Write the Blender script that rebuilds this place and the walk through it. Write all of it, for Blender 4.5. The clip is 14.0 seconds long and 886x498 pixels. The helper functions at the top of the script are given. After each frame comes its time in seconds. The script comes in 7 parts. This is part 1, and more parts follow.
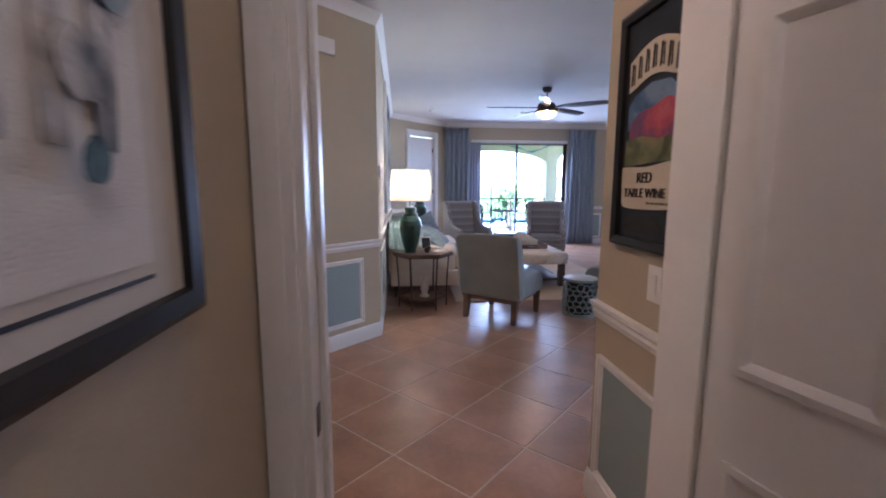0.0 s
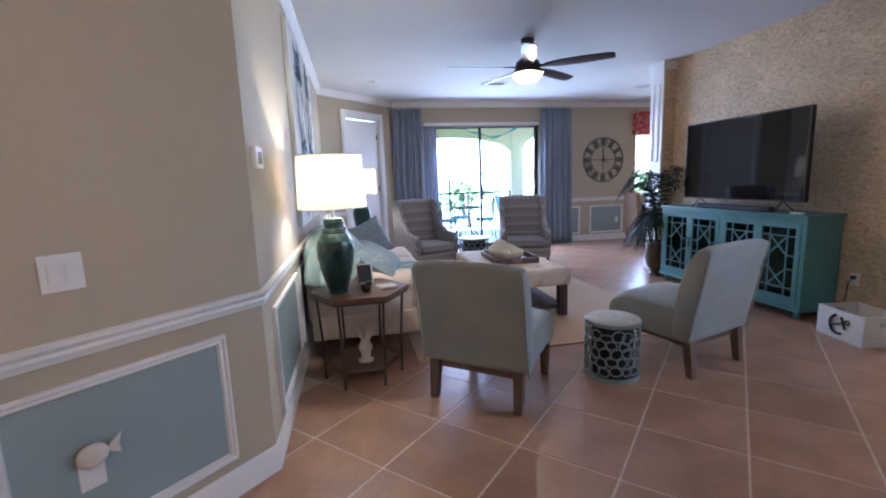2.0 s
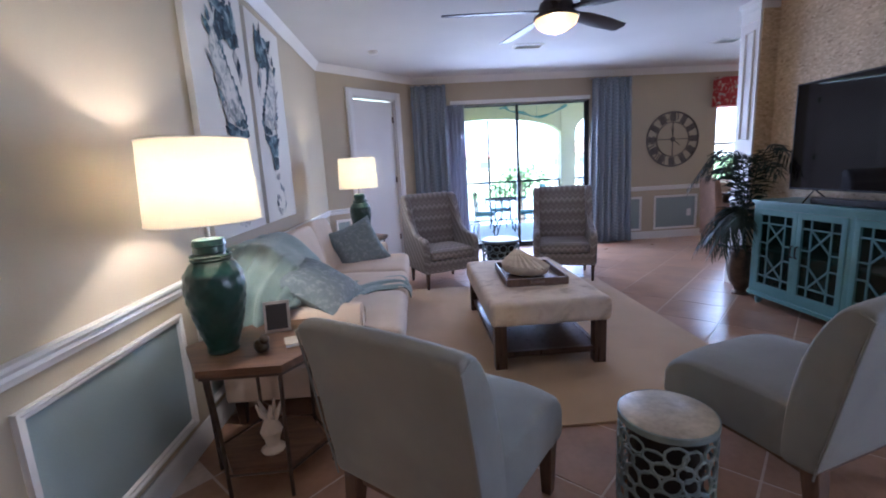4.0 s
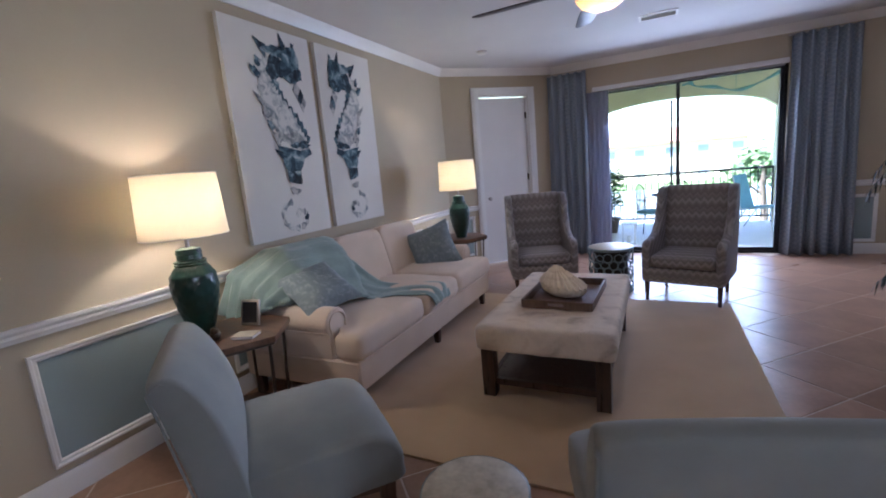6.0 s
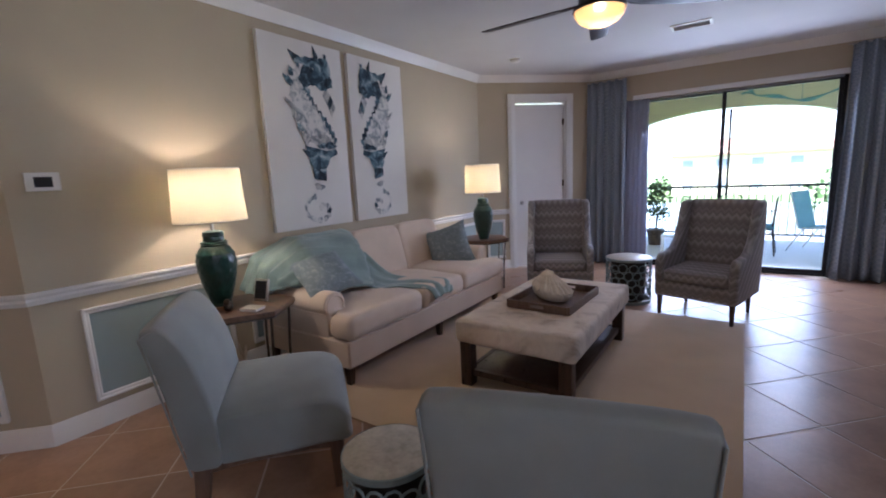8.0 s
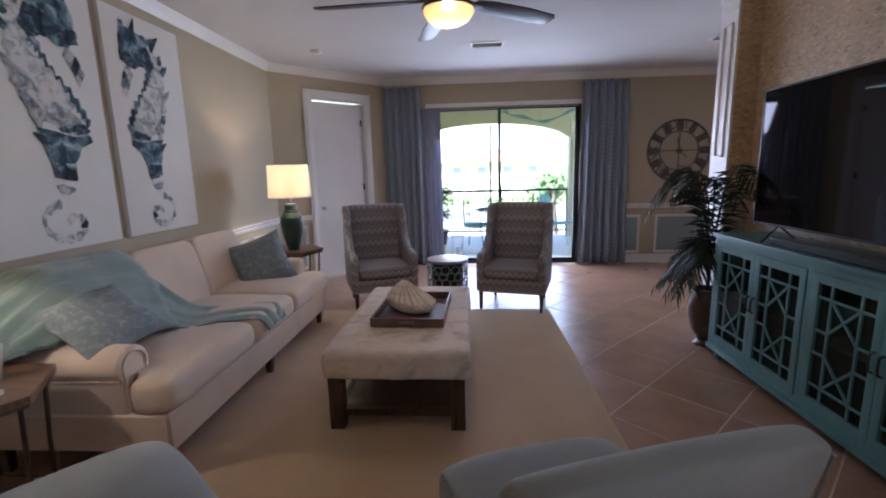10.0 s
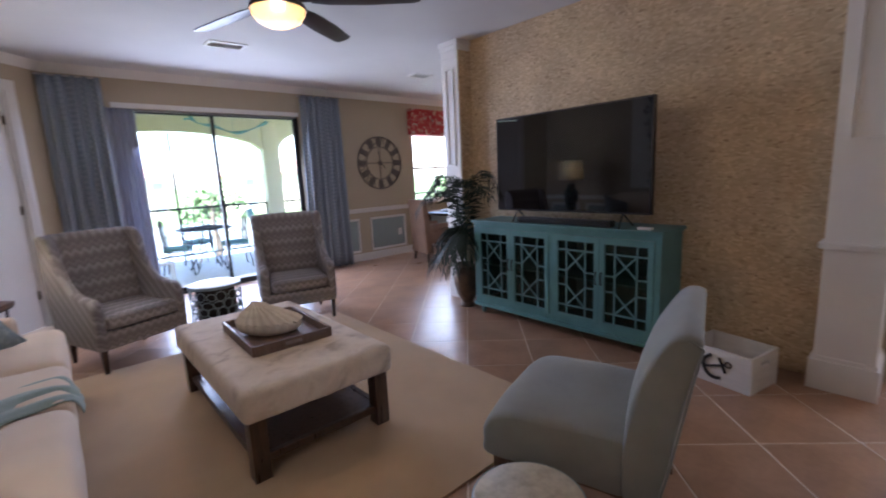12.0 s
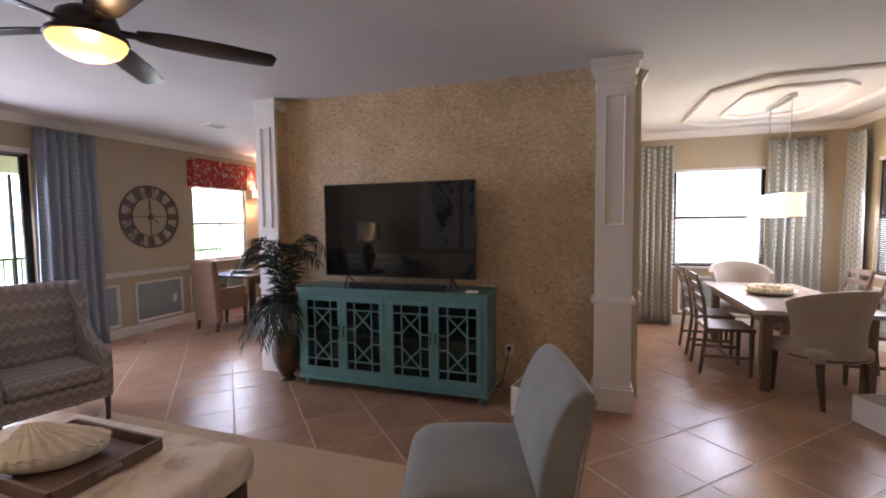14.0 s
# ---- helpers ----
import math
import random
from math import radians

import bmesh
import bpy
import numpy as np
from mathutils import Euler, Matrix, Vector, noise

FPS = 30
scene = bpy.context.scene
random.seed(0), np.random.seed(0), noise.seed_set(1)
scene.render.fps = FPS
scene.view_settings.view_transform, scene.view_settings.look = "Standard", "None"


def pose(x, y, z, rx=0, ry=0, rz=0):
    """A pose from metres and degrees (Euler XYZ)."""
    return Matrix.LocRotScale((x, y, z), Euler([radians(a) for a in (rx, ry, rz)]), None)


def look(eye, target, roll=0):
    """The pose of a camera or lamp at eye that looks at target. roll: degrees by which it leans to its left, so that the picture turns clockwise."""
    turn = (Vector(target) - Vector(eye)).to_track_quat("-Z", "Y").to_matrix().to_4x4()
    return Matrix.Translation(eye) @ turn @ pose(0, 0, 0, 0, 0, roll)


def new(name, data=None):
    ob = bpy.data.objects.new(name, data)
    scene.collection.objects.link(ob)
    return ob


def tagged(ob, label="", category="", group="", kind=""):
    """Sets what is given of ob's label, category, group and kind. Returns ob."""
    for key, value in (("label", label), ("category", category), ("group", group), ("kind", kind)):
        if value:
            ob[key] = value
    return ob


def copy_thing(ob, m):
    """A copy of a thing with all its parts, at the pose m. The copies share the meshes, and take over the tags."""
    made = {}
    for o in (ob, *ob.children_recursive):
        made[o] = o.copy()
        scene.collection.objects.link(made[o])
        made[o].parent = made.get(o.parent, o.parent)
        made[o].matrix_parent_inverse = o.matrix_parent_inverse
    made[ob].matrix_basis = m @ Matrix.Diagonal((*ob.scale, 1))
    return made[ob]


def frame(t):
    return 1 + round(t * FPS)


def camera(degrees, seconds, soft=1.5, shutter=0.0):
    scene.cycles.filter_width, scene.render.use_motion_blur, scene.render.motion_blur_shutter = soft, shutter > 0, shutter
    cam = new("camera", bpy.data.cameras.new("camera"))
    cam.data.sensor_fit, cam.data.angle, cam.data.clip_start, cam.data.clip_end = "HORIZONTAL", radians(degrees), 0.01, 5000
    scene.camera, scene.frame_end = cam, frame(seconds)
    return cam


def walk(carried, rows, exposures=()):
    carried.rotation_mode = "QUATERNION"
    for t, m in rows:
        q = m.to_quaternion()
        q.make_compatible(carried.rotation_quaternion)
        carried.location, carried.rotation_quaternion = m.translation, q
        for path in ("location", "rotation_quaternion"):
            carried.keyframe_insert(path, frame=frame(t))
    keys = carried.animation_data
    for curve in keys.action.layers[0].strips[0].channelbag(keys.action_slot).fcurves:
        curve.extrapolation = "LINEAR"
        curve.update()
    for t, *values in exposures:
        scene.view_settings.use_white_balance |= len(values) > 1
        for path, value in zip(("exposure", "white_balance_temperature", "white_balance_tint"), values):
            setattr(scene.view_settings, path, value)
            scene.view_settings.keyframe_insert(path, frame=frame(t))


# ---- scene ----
cam = camera(90.6, 14.0, soft=1.9, shutter=0.3)
PATH = [
    (0, (0.076, -0.058, 1.37), (0.264, 1.913, 1.086), 0.2),
    (0.5, (0.134, 0.416, 1.355), (0.344, 2.384, 1.069), -0.6),
    (1, (0.213, 0.875, 1.351), (0.462, 2.837, 1.052), -1.0),
    (1.5, (0.292, 1.347, 1.356), (0.566, 3.304, 1.044), -1.3),
    (2, (0.316, 1.817, 1.367), (0.7, 3.755, 1.055), -2.0),
    (4.5, (1.396, 3.034, 1.386), (1.267, 4.996, 1.018), -3.7),
    (5, (1.759, 3.14, 1.412), (1.321, 5.057, 1.048), -4.4),
    (5.5, (2.154, 3.196, 1.431), (1.449, 5.035, 1.079), -4.9),
    (6, (2.529, 3.25, 1.436), (1.653, 5.015, 1.089), -5.1),
    (6.5, (2.835, 3.319, 1.448), (1.771, 4.981, 1.125), -5.1),
    (7, (3.098, 3.214, 1.432), (1.85, 4.748, 1.134), -3.5),
    (9.5, (2.66, 3.409, 1.431), (2.201, 5.321, 1.067), -0.9),
    (10, (2.34, 3.423, 1.44), (2.215, 5.389, 1.092), -1.4),
    (10.5, (1.971, 3.504, 1.431), (2.176, 5.467, 1.112), -2.4),
    (11, (1.605, 3.514, 1.393), (2.081, 5.43, 1.075), -1.8),
    (11.5, (1.266, 3.551, 1.401), (2.105, 5.336, 1.071), -1.0),
    (12, (1.002, 3.643, 1.42), (2.307, 5.121, 1.083), -2.7),
    (12.5, (0.807, 3.677, 1.451), (2.393, 4.849, 1.121), -2.0),
    (13, (0.709, 3.799, 1.514), (2.48, 4.696, 1.272), -0.9),
    (13.5, (0.68, 4.027, 1.543), (2.562, 4.687, 1.398), -0.8),
    (14, (0.671, 4.103, 1.553), (2.564, 4.736, 1.426), -0.6),
]
EXPOSURE = [(0.0, 3.5, 4900, 24), (0.5, 3.8, 4850, 17), (1.0, 3.92, 5150, 17), (2.0, 3.72, 4900, 20), (4.5, 3.15, 5100, 25), (7.0, 2.78, 5450, 25), (9.5, 2.78, 5650, 26), (10.5, 2.83, 5700, 26), (11.0, 3.02, 5700, 26), (11.5, 3.0, 5650, 26), (12.0, 3.2, 5650, 26), (12.5, 3.42, 5700, 27), (13.0, 2.95, 6000, 28), (14.0, 3.25, 6350, 29)]
walk(cam, [(t, look(eye, target, roll)) for t, eye, target, roll in PATH], EXPOSURE)

# ---- world, sun and large lights ----
world = bpy.data.worlds.new("world")
scene.world = world
world.use_nodes = True
_nt = world.node_tree
_sky = _nt.nodes.new("ShaderNodeTexSky")
_sky.sky_type, _sky.sun_disc = "NISHITA", False
_sky.sun_elevation, _sky.sun_rotation = radians(58), radians(235)
_nt.links.new(_sky.outputs[0], _nt.nodes["Background"].inputs[0])
_nt.nodes["Background"].inputs[1].default_value = 0.15


def sun_lamp():
    d = bpy.data.lights.new("sun", "SUN")
    d.energy, d.angle, d.color = 5.0, radians(0.6), (1.0, 0.95, 0.86)
    ob = new("sun", d)
    ob.matrix_world = look((0, 0, 0), (-math.sin(radians(235)) * math.cos(radians(58)), -math.cos(radians(235)) * math.cos(radians(58)), -math.sin(radians(58))))


def window_light(name, at, toward, w, h, watts, color=(0.80, 0.90, 1.0)):
    d = bpy.data.lights.new(name, "AREA")
    d.shape, d.size, d.size_y, d.energy, d.color = "RECTANGLE", w, h, watts, color
    ob = new(name, d)
    ob.matrix_world = look(at, toward)


def bulb(name, at, watts, color=(1.0, 0.72, 0.42), radius=0.04):
    d = bpy.data.lights.new(name, "POINT")
    d.energy, d.color, d.shadow_soft_size = watts, color, radius
    ob = new(name, d)
    ob.location = at


sun_lamp()
window_light("slider_daylight", (2.85, 10.42, 1.25), (2.85, 7.6, 0.1), 2.0, 2.2, 14, (0.78, 0.85, 1.0))
window_light("dining_daylight", (7.97, 2.40, 1.55), (6.0, 2.41, 0.3), 1.0, 1.3, 7.5, (0.92, 0.97, 1.0))
window_light("dining_south_daylight", (6.79, 0.74, 1.55), (6.7, 2.7, 0.3), 0.9, 1.3, 6, (0.92, 0.97, 1.0))
window_light("nook_daylight", (6.72, 10.42, 1.78), (6.72, 7, 1.78), 1.3, 0.95, 6.5, (0.92, 0.97, 1.0))
bulb("lamp_bulb_near", (0.175, 4.80, 1.385), 1.75, (1.0, 0.86, 0.61), radius=0.035)
bulb("lamp_bulb_far", (0.415, 8.043, 1.385), 1.65, (1.0, 0.86, 0.61), radius=0.035)
bulb("fan_bulb", (2.22, 6.445, 2.42), 1.7, (1.0, 0.79, 0.54), radius=0.03)
bulb("pendant_bulb", (6.36, 2.17, 1.68), 4.0, (1.0, 0.72, 0.42))
bulb("nook_bulb", (7.36, 10.0, 2.10), 6.5, (1.0, 0.62, 0.38))
bulb("hall_light_bulb", (-0.60, 1.03, 2.66), 2.5, (1.0, 0.66, 0.40), 0.05)
bulb("entry_light_bulb", (0.5, -0.6, 2.66), 1.2, (1.0, 0.78, 0.58), 0.06)

# ---- materials ----


def mat(name, c1, c2=None, scale=8.0, rough=0.6, metal=0.0, bump=0.0, bump_scale=None, fine=0.0, coat=0.0, spec=0.5,
        emit=None, strength=0.0, vary=0.0, detail=6.0, stretch=(1, 1, 1), rvar=0.08):
    """Two-scale noise colour, roughness variation and fine bump."""
    m = bpy.data.materials.new(name)
    m.use_nodes = True
    n, l = m.node_tree.nodes, m.node_tree.links
    b = n["Principled BSDF"]
    tc = n.new("ShaderNodeTexCoord")
    mp = n.new("ShaderNodeMapping")
    mp.inputs["Scale"].default_value = stretch
    l.new(tc.outputs["Object"], mp.inputs[0])
    c2 = c2 or tuple(min(1, v * 0.82) for v in c1)
    big = n.new("ShaderNodeTexNoise")
    big.inputs["Scale"].default_value, big.inputs["Detail"].default_value = scale, detail
    l.new(mp.outputs[0], big.inputs["Vector"])
    small = n.new("ShaderNodeTexNoise")
    small.inputs["Scale"].default_value, small.inputs["Detail"].default_value = bump_scale or scale * 14, 4.0
    l.new(mp.outputs[0], small.inputs["Vector"])
    mixf = n.new("ShaderNodeMath")
    mixf.operation = "MULTIPLY_ADD"
    l.new(small.outputs[0], mixf.inputs[0])
    mixf.inputs[1].default_value = 0.35
    l.new(big.outputs[0], mixf.inputs[2])
    ramp = n.new("ShaderNodeValToRGB")
    ramp.color_ramp.elements[0].position, ramp.color_ramp.elements[1].position = 0.45, 0.85
    ramp.color_ramp.elements[0].color, ramp.color_ramp.elements[1].color = (*c2, 1), (*c1, 1)
    l.new(mixf.outputs[0], ramp.inputs[0])
    out = ramp.outputs[0]
    if vary:
        info = n.new("ShaderNodeObjectInfo")
        hsv = n.new("ShaderNodeHueSaturation")
        ma = n.new("ShaderNodeMapRange")
        ma.inputs["To Min"].default_value, ma.inputs["To Max"].default_value = 1 - vary, 1 + vary
        l.new(info.outputs["Random"], ma.inputs[0])
        l.new(ma.outputs[0], hsv.inputs["Value"])
        l.new(out, hsv.inputs["Color"])
        out = hsv.outputs[0]
    l.new(out, b.inputs["Base Color"])
    rr = n.new("ShaderNodeMapRange")
    rr.inputs["To Min"].default_value, rr.inputs["To Max"].default_value = max(0.02, rough - rvar), min(1, rough + rvar)
    l.new(big.outputs[0], rr.inputs[0])
    l.new(rr.outputs[0], b.inputs["Roughness"])
    b.inputs["Metallic"].default_value = metal
    b.inputs["Specular IOR Level"].default_value = spec
    b.inputs["Coat Weight"].default_value = coat
    if fine:
        b.inputs["Sheen Weight"].default_value = fine
        b.inputs["Sheen Roughness"].default_value = 0.5
    if bump:
        bp = n.new("ShaderNodeBump")
        bp.inputs["Strength"].default_value, bp.inputs["Distance"].default_value = bump, 0.003
        l.new(small.outputs[0], bp.inputs["Height"])
        l.new(bp.outputs[0], b.inputs["Normal"])
    if emit:
        b.inputs["Emission Color"].default_value = (*emit, 1)
        b.inputs["Emission Strength"].default_value = strength
    return m


def glass(name, tint=(0.95, 0.98, 0.98), rough=0.0):
    m = bpy.data.materials.new(name)
    m.use_nodes = True
    n, l = m.node_tree.nodes, m.node_tree.links
    n.remove(n["Principled BSDF"])
    tr = n.new("ShaderNodeBsdfTransparent")
    tr.inputs[0].default_value = (*tint, 1)
    gl = n.new("ShaderNodeBsdfGlossy")
    gl.inputs["Roughness"].default_value = max(rough, 0.01)
    lw = n.new("ShaderNodeLayerWeight")
    pw = n.new("ShaderNodeMath")
    pw.operation = "POWER"
    pw.inputs[1].default_value = 5.0
    l.new(lw.outputs["Facing"], pw.inputs[0])
    fr = n.new("ShaderNodeMath")
    fr.operation = "MULTIPLY_ADD"
    fr.inputs[1].default_value, fr.inputs[2].default_value = 0.9, 0.035
    l.new(pw.outputs[0], fr.inputs[0])
    mx = n.new("ShaderNodeMixShader")
    l.new(fr.outputs[0], mx.inputs[0])
    l.new(tr.outputs[0], mx.inputs[1])
    l.new(gl.outputs[0], mx.inputs[2])
    l.new(mx.outputs[0], n["Material Output"].inputs[0])
    return m


def cloth_light(name, color, share=0.55):
    """Thin cloth that lets light through (shades, sheers)."""
    m = bpy.data.materials.new(name)
    m.use_nodes = True
    n, l = m.node_tree.nodes, m.node_tree.links
    n.remove(n["Principled BSDF"])
    tc, ns = n.new("ShaderNodeTexCoord"), n.new("ShaderNodeTexNoise")
    ns.inputs["Scale"].default_value = 220
    l.new(tc.outputs["Object"], ns.inputs["Vector"])
    rp = n.new("ShaderNodeValToRGB")
    rp.color_ramp.elements[0].color = (*[v * 0.9 for v in color], 1)
    rp.color_ramp.elements[1].color = (*color, 1)
    l.new(ns.outputs[0], rp.inputs[0])
    d, t, mx = n.new("ShaderNodeBsdfDiffuse"), n.new("ShaderNodeBsdfTranslucent"), n.new("ShaderNodeMixShader")
    l.new(rp.outputs[0], d.inputs[0])
    l.new(rp.outputs[0], t.inputs[0])
    mx.inputs[0].default_value = share
    l.new(d.outputs[0], mx.inputs[1])
    l.new(t.outputs[0], mx.inputs[2])
    l.new(mx.outputs[0], n["Material Output"].inputs[0])
    return m


M_WALL = mat("beige_wall_paint", (0.48, 0.412, 0.295), (0.45, 0.382, 0.27), 1.5, 0.7, bump=0.25, bump_scale=180, rvar=0.04)
M_PANEL = mat("blue_grey_panel_paint", (0.30, 0.37, 0.37), (0.27, 0.34, 0.34), 2, 0.6, bump=0.2, bump_scale=180)
M_TRIM = mat("white_trim_paint", (0.78, 0.77, 0.74), (0.73, 0.72, 0.69), 3, 0.35, bump=0.05, bump_scale=90)
M_CEIL = mat("white_ceiling_paint", (0.64, 0.635, 0.63), (0.60, 0.595, 0.59), 2, 0.85, bump=0.5, bump_scale=120)
M_DOOR = mat("white_door_paint", (0.76, 0.74, 0.71), (0.72, 0.70, 0.67), 2.5, 0.38, bump=0.08, bump_scale=60)
M_TILE = mat("terracotta_beige_porcelain", (0.42, 0.255, 0.160), (0.28, 0.162, 0.10), 3.2, 0.30, bump=0.1, bump_scale=30, vary=0.10, detail=9)
M_GROUT = mat("pale_grout", (0.66, 0.55, 0.45), (0.54, 0.44, 0.35), 20, 0.85)
M_BRONZE = mat("dark_bronze_aluminium", (0.018, 0.017, 0.018), (0.012, 0.012, 0.012), 10, 0.4, 0.5)
M_GREY_AL = mat("grey_aluminium", (0.30, 0.30, 0.31), (0.25, 0.25, 0.26), 10, 0.4, 0.6)
M_GLASS = glass("clear_glass")
M_PLASTIC_W = mat("white_plastic", (0.78, 0.77, 0.74), (0.74, 0.73, 0.70), 5, 0.35)
M_BLACK = mat("black_plastic", (0.012, 0.012, 0.013), (0.008, 0.008, 0.009), 10, 0.35)


def chip_material():
    """Shell-chip mosaic wallcovering."""
    m = bpy.data.materials.new("shell_chip_wallcovering")
    m.use_nodes = True
    n, l = m.node_tree.nodes, m.node_tree.links
    b = n["Principled BSDF"]
    tc, mp = n.new("ShaderNodeTexCoord"), n.new("ShaderNodeMapping")
    mp.inputs["Scale"].default_value = (1, 1, 2.0)
    l.new(tc.outputs["Object"], mp.inputs[0])
    warp = n.new("ShaderNodeTexNoise")
    warp.inputs["Scale"].default_value = 14
    l.new(mp.outputs[0], warp.inputs["Vector"])
    add = n.new("ShaderNodeMixRGB")
    add.blend_type = "LINEAR_LIGHT"
    add.inputs[0].default_value = 0.03
    l.new(mp.outputs[0], add.inputs[1])
    l.new(warp.outputs["Color"], add.inputs[2])
    vo = n.new("ShaderNodeTexVoronoi")
    vo.inputs["Scale"].default_value = 34
    l.new(add.outputs[0], vo.inputs["Vector"])
    sep = n.new("ShaderNodeSeparateColor")
    l.new(vo.outputs["Color"], sep.inputs[0])
    rp = n.new("ShaderNodeValToRGB")
    e = rp.color_ramp.elements
    e[0].position, e[0].color = 0.0, (0.34, 0.235, 0.135, 1)
    e[1].position, e[1].color = 1.0, (0.68, 0.545, 0.355, 1)
    for p, c in ((0.03, (0.44, 0.32, 0.19, 1)), (0.10, (0.50, 0.375, 0.225, 1)), (0.6, (0.57, 0.435, 0.268, 1))):
        q = e.new(p)
        q.color = c
    l.new(sep.outputs[0], rp.inputs[0])
    cl = n.new("ShaderNodeTexNoise")
    cl.inputs["Scale"].default_value, cl.inputs["Detail"].default_value = 3.0, 5
    l.new(tc.outputs["Object"], cl.inputs["Vector"])
    mr = n.new("ShaderNodeMapRange")
    mr.inputs["From Min"].default_value, mr.inputs["From Max"].default_value = 0.3, 0.7
    mr.inputs["To Min"].default_value, mr.inputs["To Max"].default_value = 0.84, 1.1
    l.new(cl.outputs[0], mr.inputs[0])
    hs = n.new("ShaderNodeHueSaturation")
    l.new(mr.outputs[0], hs.inputs["Value"])
    l.new(rp.outputs[0], hs.inputs["Color"])
    l.new(hs.outputs[0], b.inputs["Base Color"])
    b.inputs["Roughness"].default_value = 0.55
    bp = n.new("ShaderNodeBump")
    bp.inputs["Strength"].default_value, bp.inputs["Distance"].default_value = 0.6, 0.004
    l.new(sep.outputs[1], bp.inputs["Height"])
    l.new(bp.outputs[0], b.inputs["Normal"])
    return m


M_CHIPS = chip_material()

# ---- mesh helpers ----


def finish(bm, name, material, smooth=False):
    me = bpy.data.meshes.new(name)
    bmesh.ops.recalc_face_normals(bm, faces=bm.faces)
    bm.to_mesh(me)
    bm.free()
    me.materials.append(material)
    if smooth:
        me.polygons.foreach_set("use_smooth", [True] * len(me.polygons))
        if smooth != "all":
            me.set_sharp_from_angle(angle=radians(smooth if smooth is not True else 40))
    return me


def part(name, bm, material, parent=None, label="", smooth=True):
    ob = new(name, finish(bm, name, material, smooth))
    if parent:
        ob.parent = parent
    if label:
        ob["label"] = label
    return ob


def thing(name, label, category, m=None, group="", kind=""):
    ob = new(name)
    ob.empty_display_size = 0.1
    if m is not None:
        ob.matrix_world = m
    return tagged(ob, label, category, group, kind)


def box(x0, y0, z0, x1, y1, z1, bevel=0.0, seg=2, bm=None):
    b2 = bmesh.new()
    r = bmesh.ops.create_cube(b2, size=1.0)
    bmesh.ops.scale(b2, vec=(abs(x1 - x0), abs(y1 - y0), abs(z1 - z0)), verts=r["verts"])
    bmesh.ops.translate(b2, vec=((x0 + x1) / 2, (y0 + y1) / 2, (z0 + z1) / 2), verts=r["verts"])
    if bevel:
        bmesh.ops.bevel(b2, geom=b2.edges[:], offset=bevel, segments=seg, profile=0.7, affect="EDGES")
    return merge(bm, b2)


def merge(bm, b2):
    if bm is None:
        return b2
    me = bpy.data.meshes.new("tmp")
    b2.to_mesh(me)
    b2.free()
    bm.from_mesh(me)
    bpy.data.meshes.remove(me)
    return bm


def moved(bm, m):
    bmesh.ops.transform(bm, matrix=m, verts=bm.verts)
    return bm


def lathe(profile, seg=32, bm=None, at=(0, 0, 0), cap=True):
    """Turns a profile of (radius, z) about the z axis."""
    b2 = bmesh.new()
    rings = []
    for r, z in profile:
        rings.append([b2.verts.new((at[0] + r * math.cos(a), at[1] + r * math.sin(a), at[2] + z))
                      for a in (2 * math.pi * i / seg for i in range(seg))])
    for a, b in zip(rings, rings[1:]):
        for i in range(seg):
            b2.faces.new((a[i], a[(i + 1) % seg], b[(i + 1) % seg], b[i]))
    if cap:
        b2.faces.new(list(reversed(rings[0])))
        b2.faces.new(rings[-1])
    return merge(bm, b2)


def tube(path, radius, seg=8, bm=None, closed=False):
    """A round bar along a path; radius may be a list."""
    b2 = bmesh.new()
    pts = [Vector(p) for p in path]
    n = len(pts)
    rings = []
    up = Vector((0, 0, 1))
    for i, p in enumerate(pts):
        a = pts[(i - 1) % n] if (closed or i) else p
        b = pts[(i + 1) % n] if (closed or i < n - 1) else p
        d = (b - a).normalized()
        if abs(d.dot(up)) > 0.95:
            up = Vector((1, 0, 0)) if abs(d.x) < 0.9 else Vector((0, 1, 0))
        u = d.cross(up).normalized()
        v = u.cross(d).normalized()
        up = v
        r = radius[i] if isinstance(radius, (list, tuple)) else radius
        rings.append([b2.verts.new(p + u * r * math.cos(t) + v * r * math.sin(t)) for t in (2 * math.pi * k / seg for k in range(seg))])
    pairs = list(zip(rings, rings[1:])) + ([(rings[-1], rings[0])] if closed else [])
    for a, b in pairs:
        for i in range(seg):
            b2.faces.new((a[i], a[(i + 1) % seg], b[(i + 1) % seg], b[i]))
    if not closed:
        b2.faces.new(list(reversed(rings[0])))
        b2.faces.new(rings[-1])
    return merge(bm, b2)


def prism(outline, z0, z1, bm=None, bevel=0.0):
    """An outline of (x, y) raised from z0 to z1."""
    b2 = bmesh.new()
    lo = [b2.verts.new((x, y, z0)) for x, y in outline]
    hi = [b2.verts.new((x, y, z1)) for x, y in outline]
    k = len(outline)
    b2.faces.new(list(reversed(lo)))
    b2.faces.new(hi)
    for i in range(k):
        b2.faces.new((lo[i], lo[(i + 1) % k], hi[(i + 1) % k], hi[i]))
    if bevel:
        bmesh.ops.bevel(b2, geom=b2.edges[:], offset=bevel, segments=2, profile=0.7, affect="EDGES")
    return merge(bm, b2)


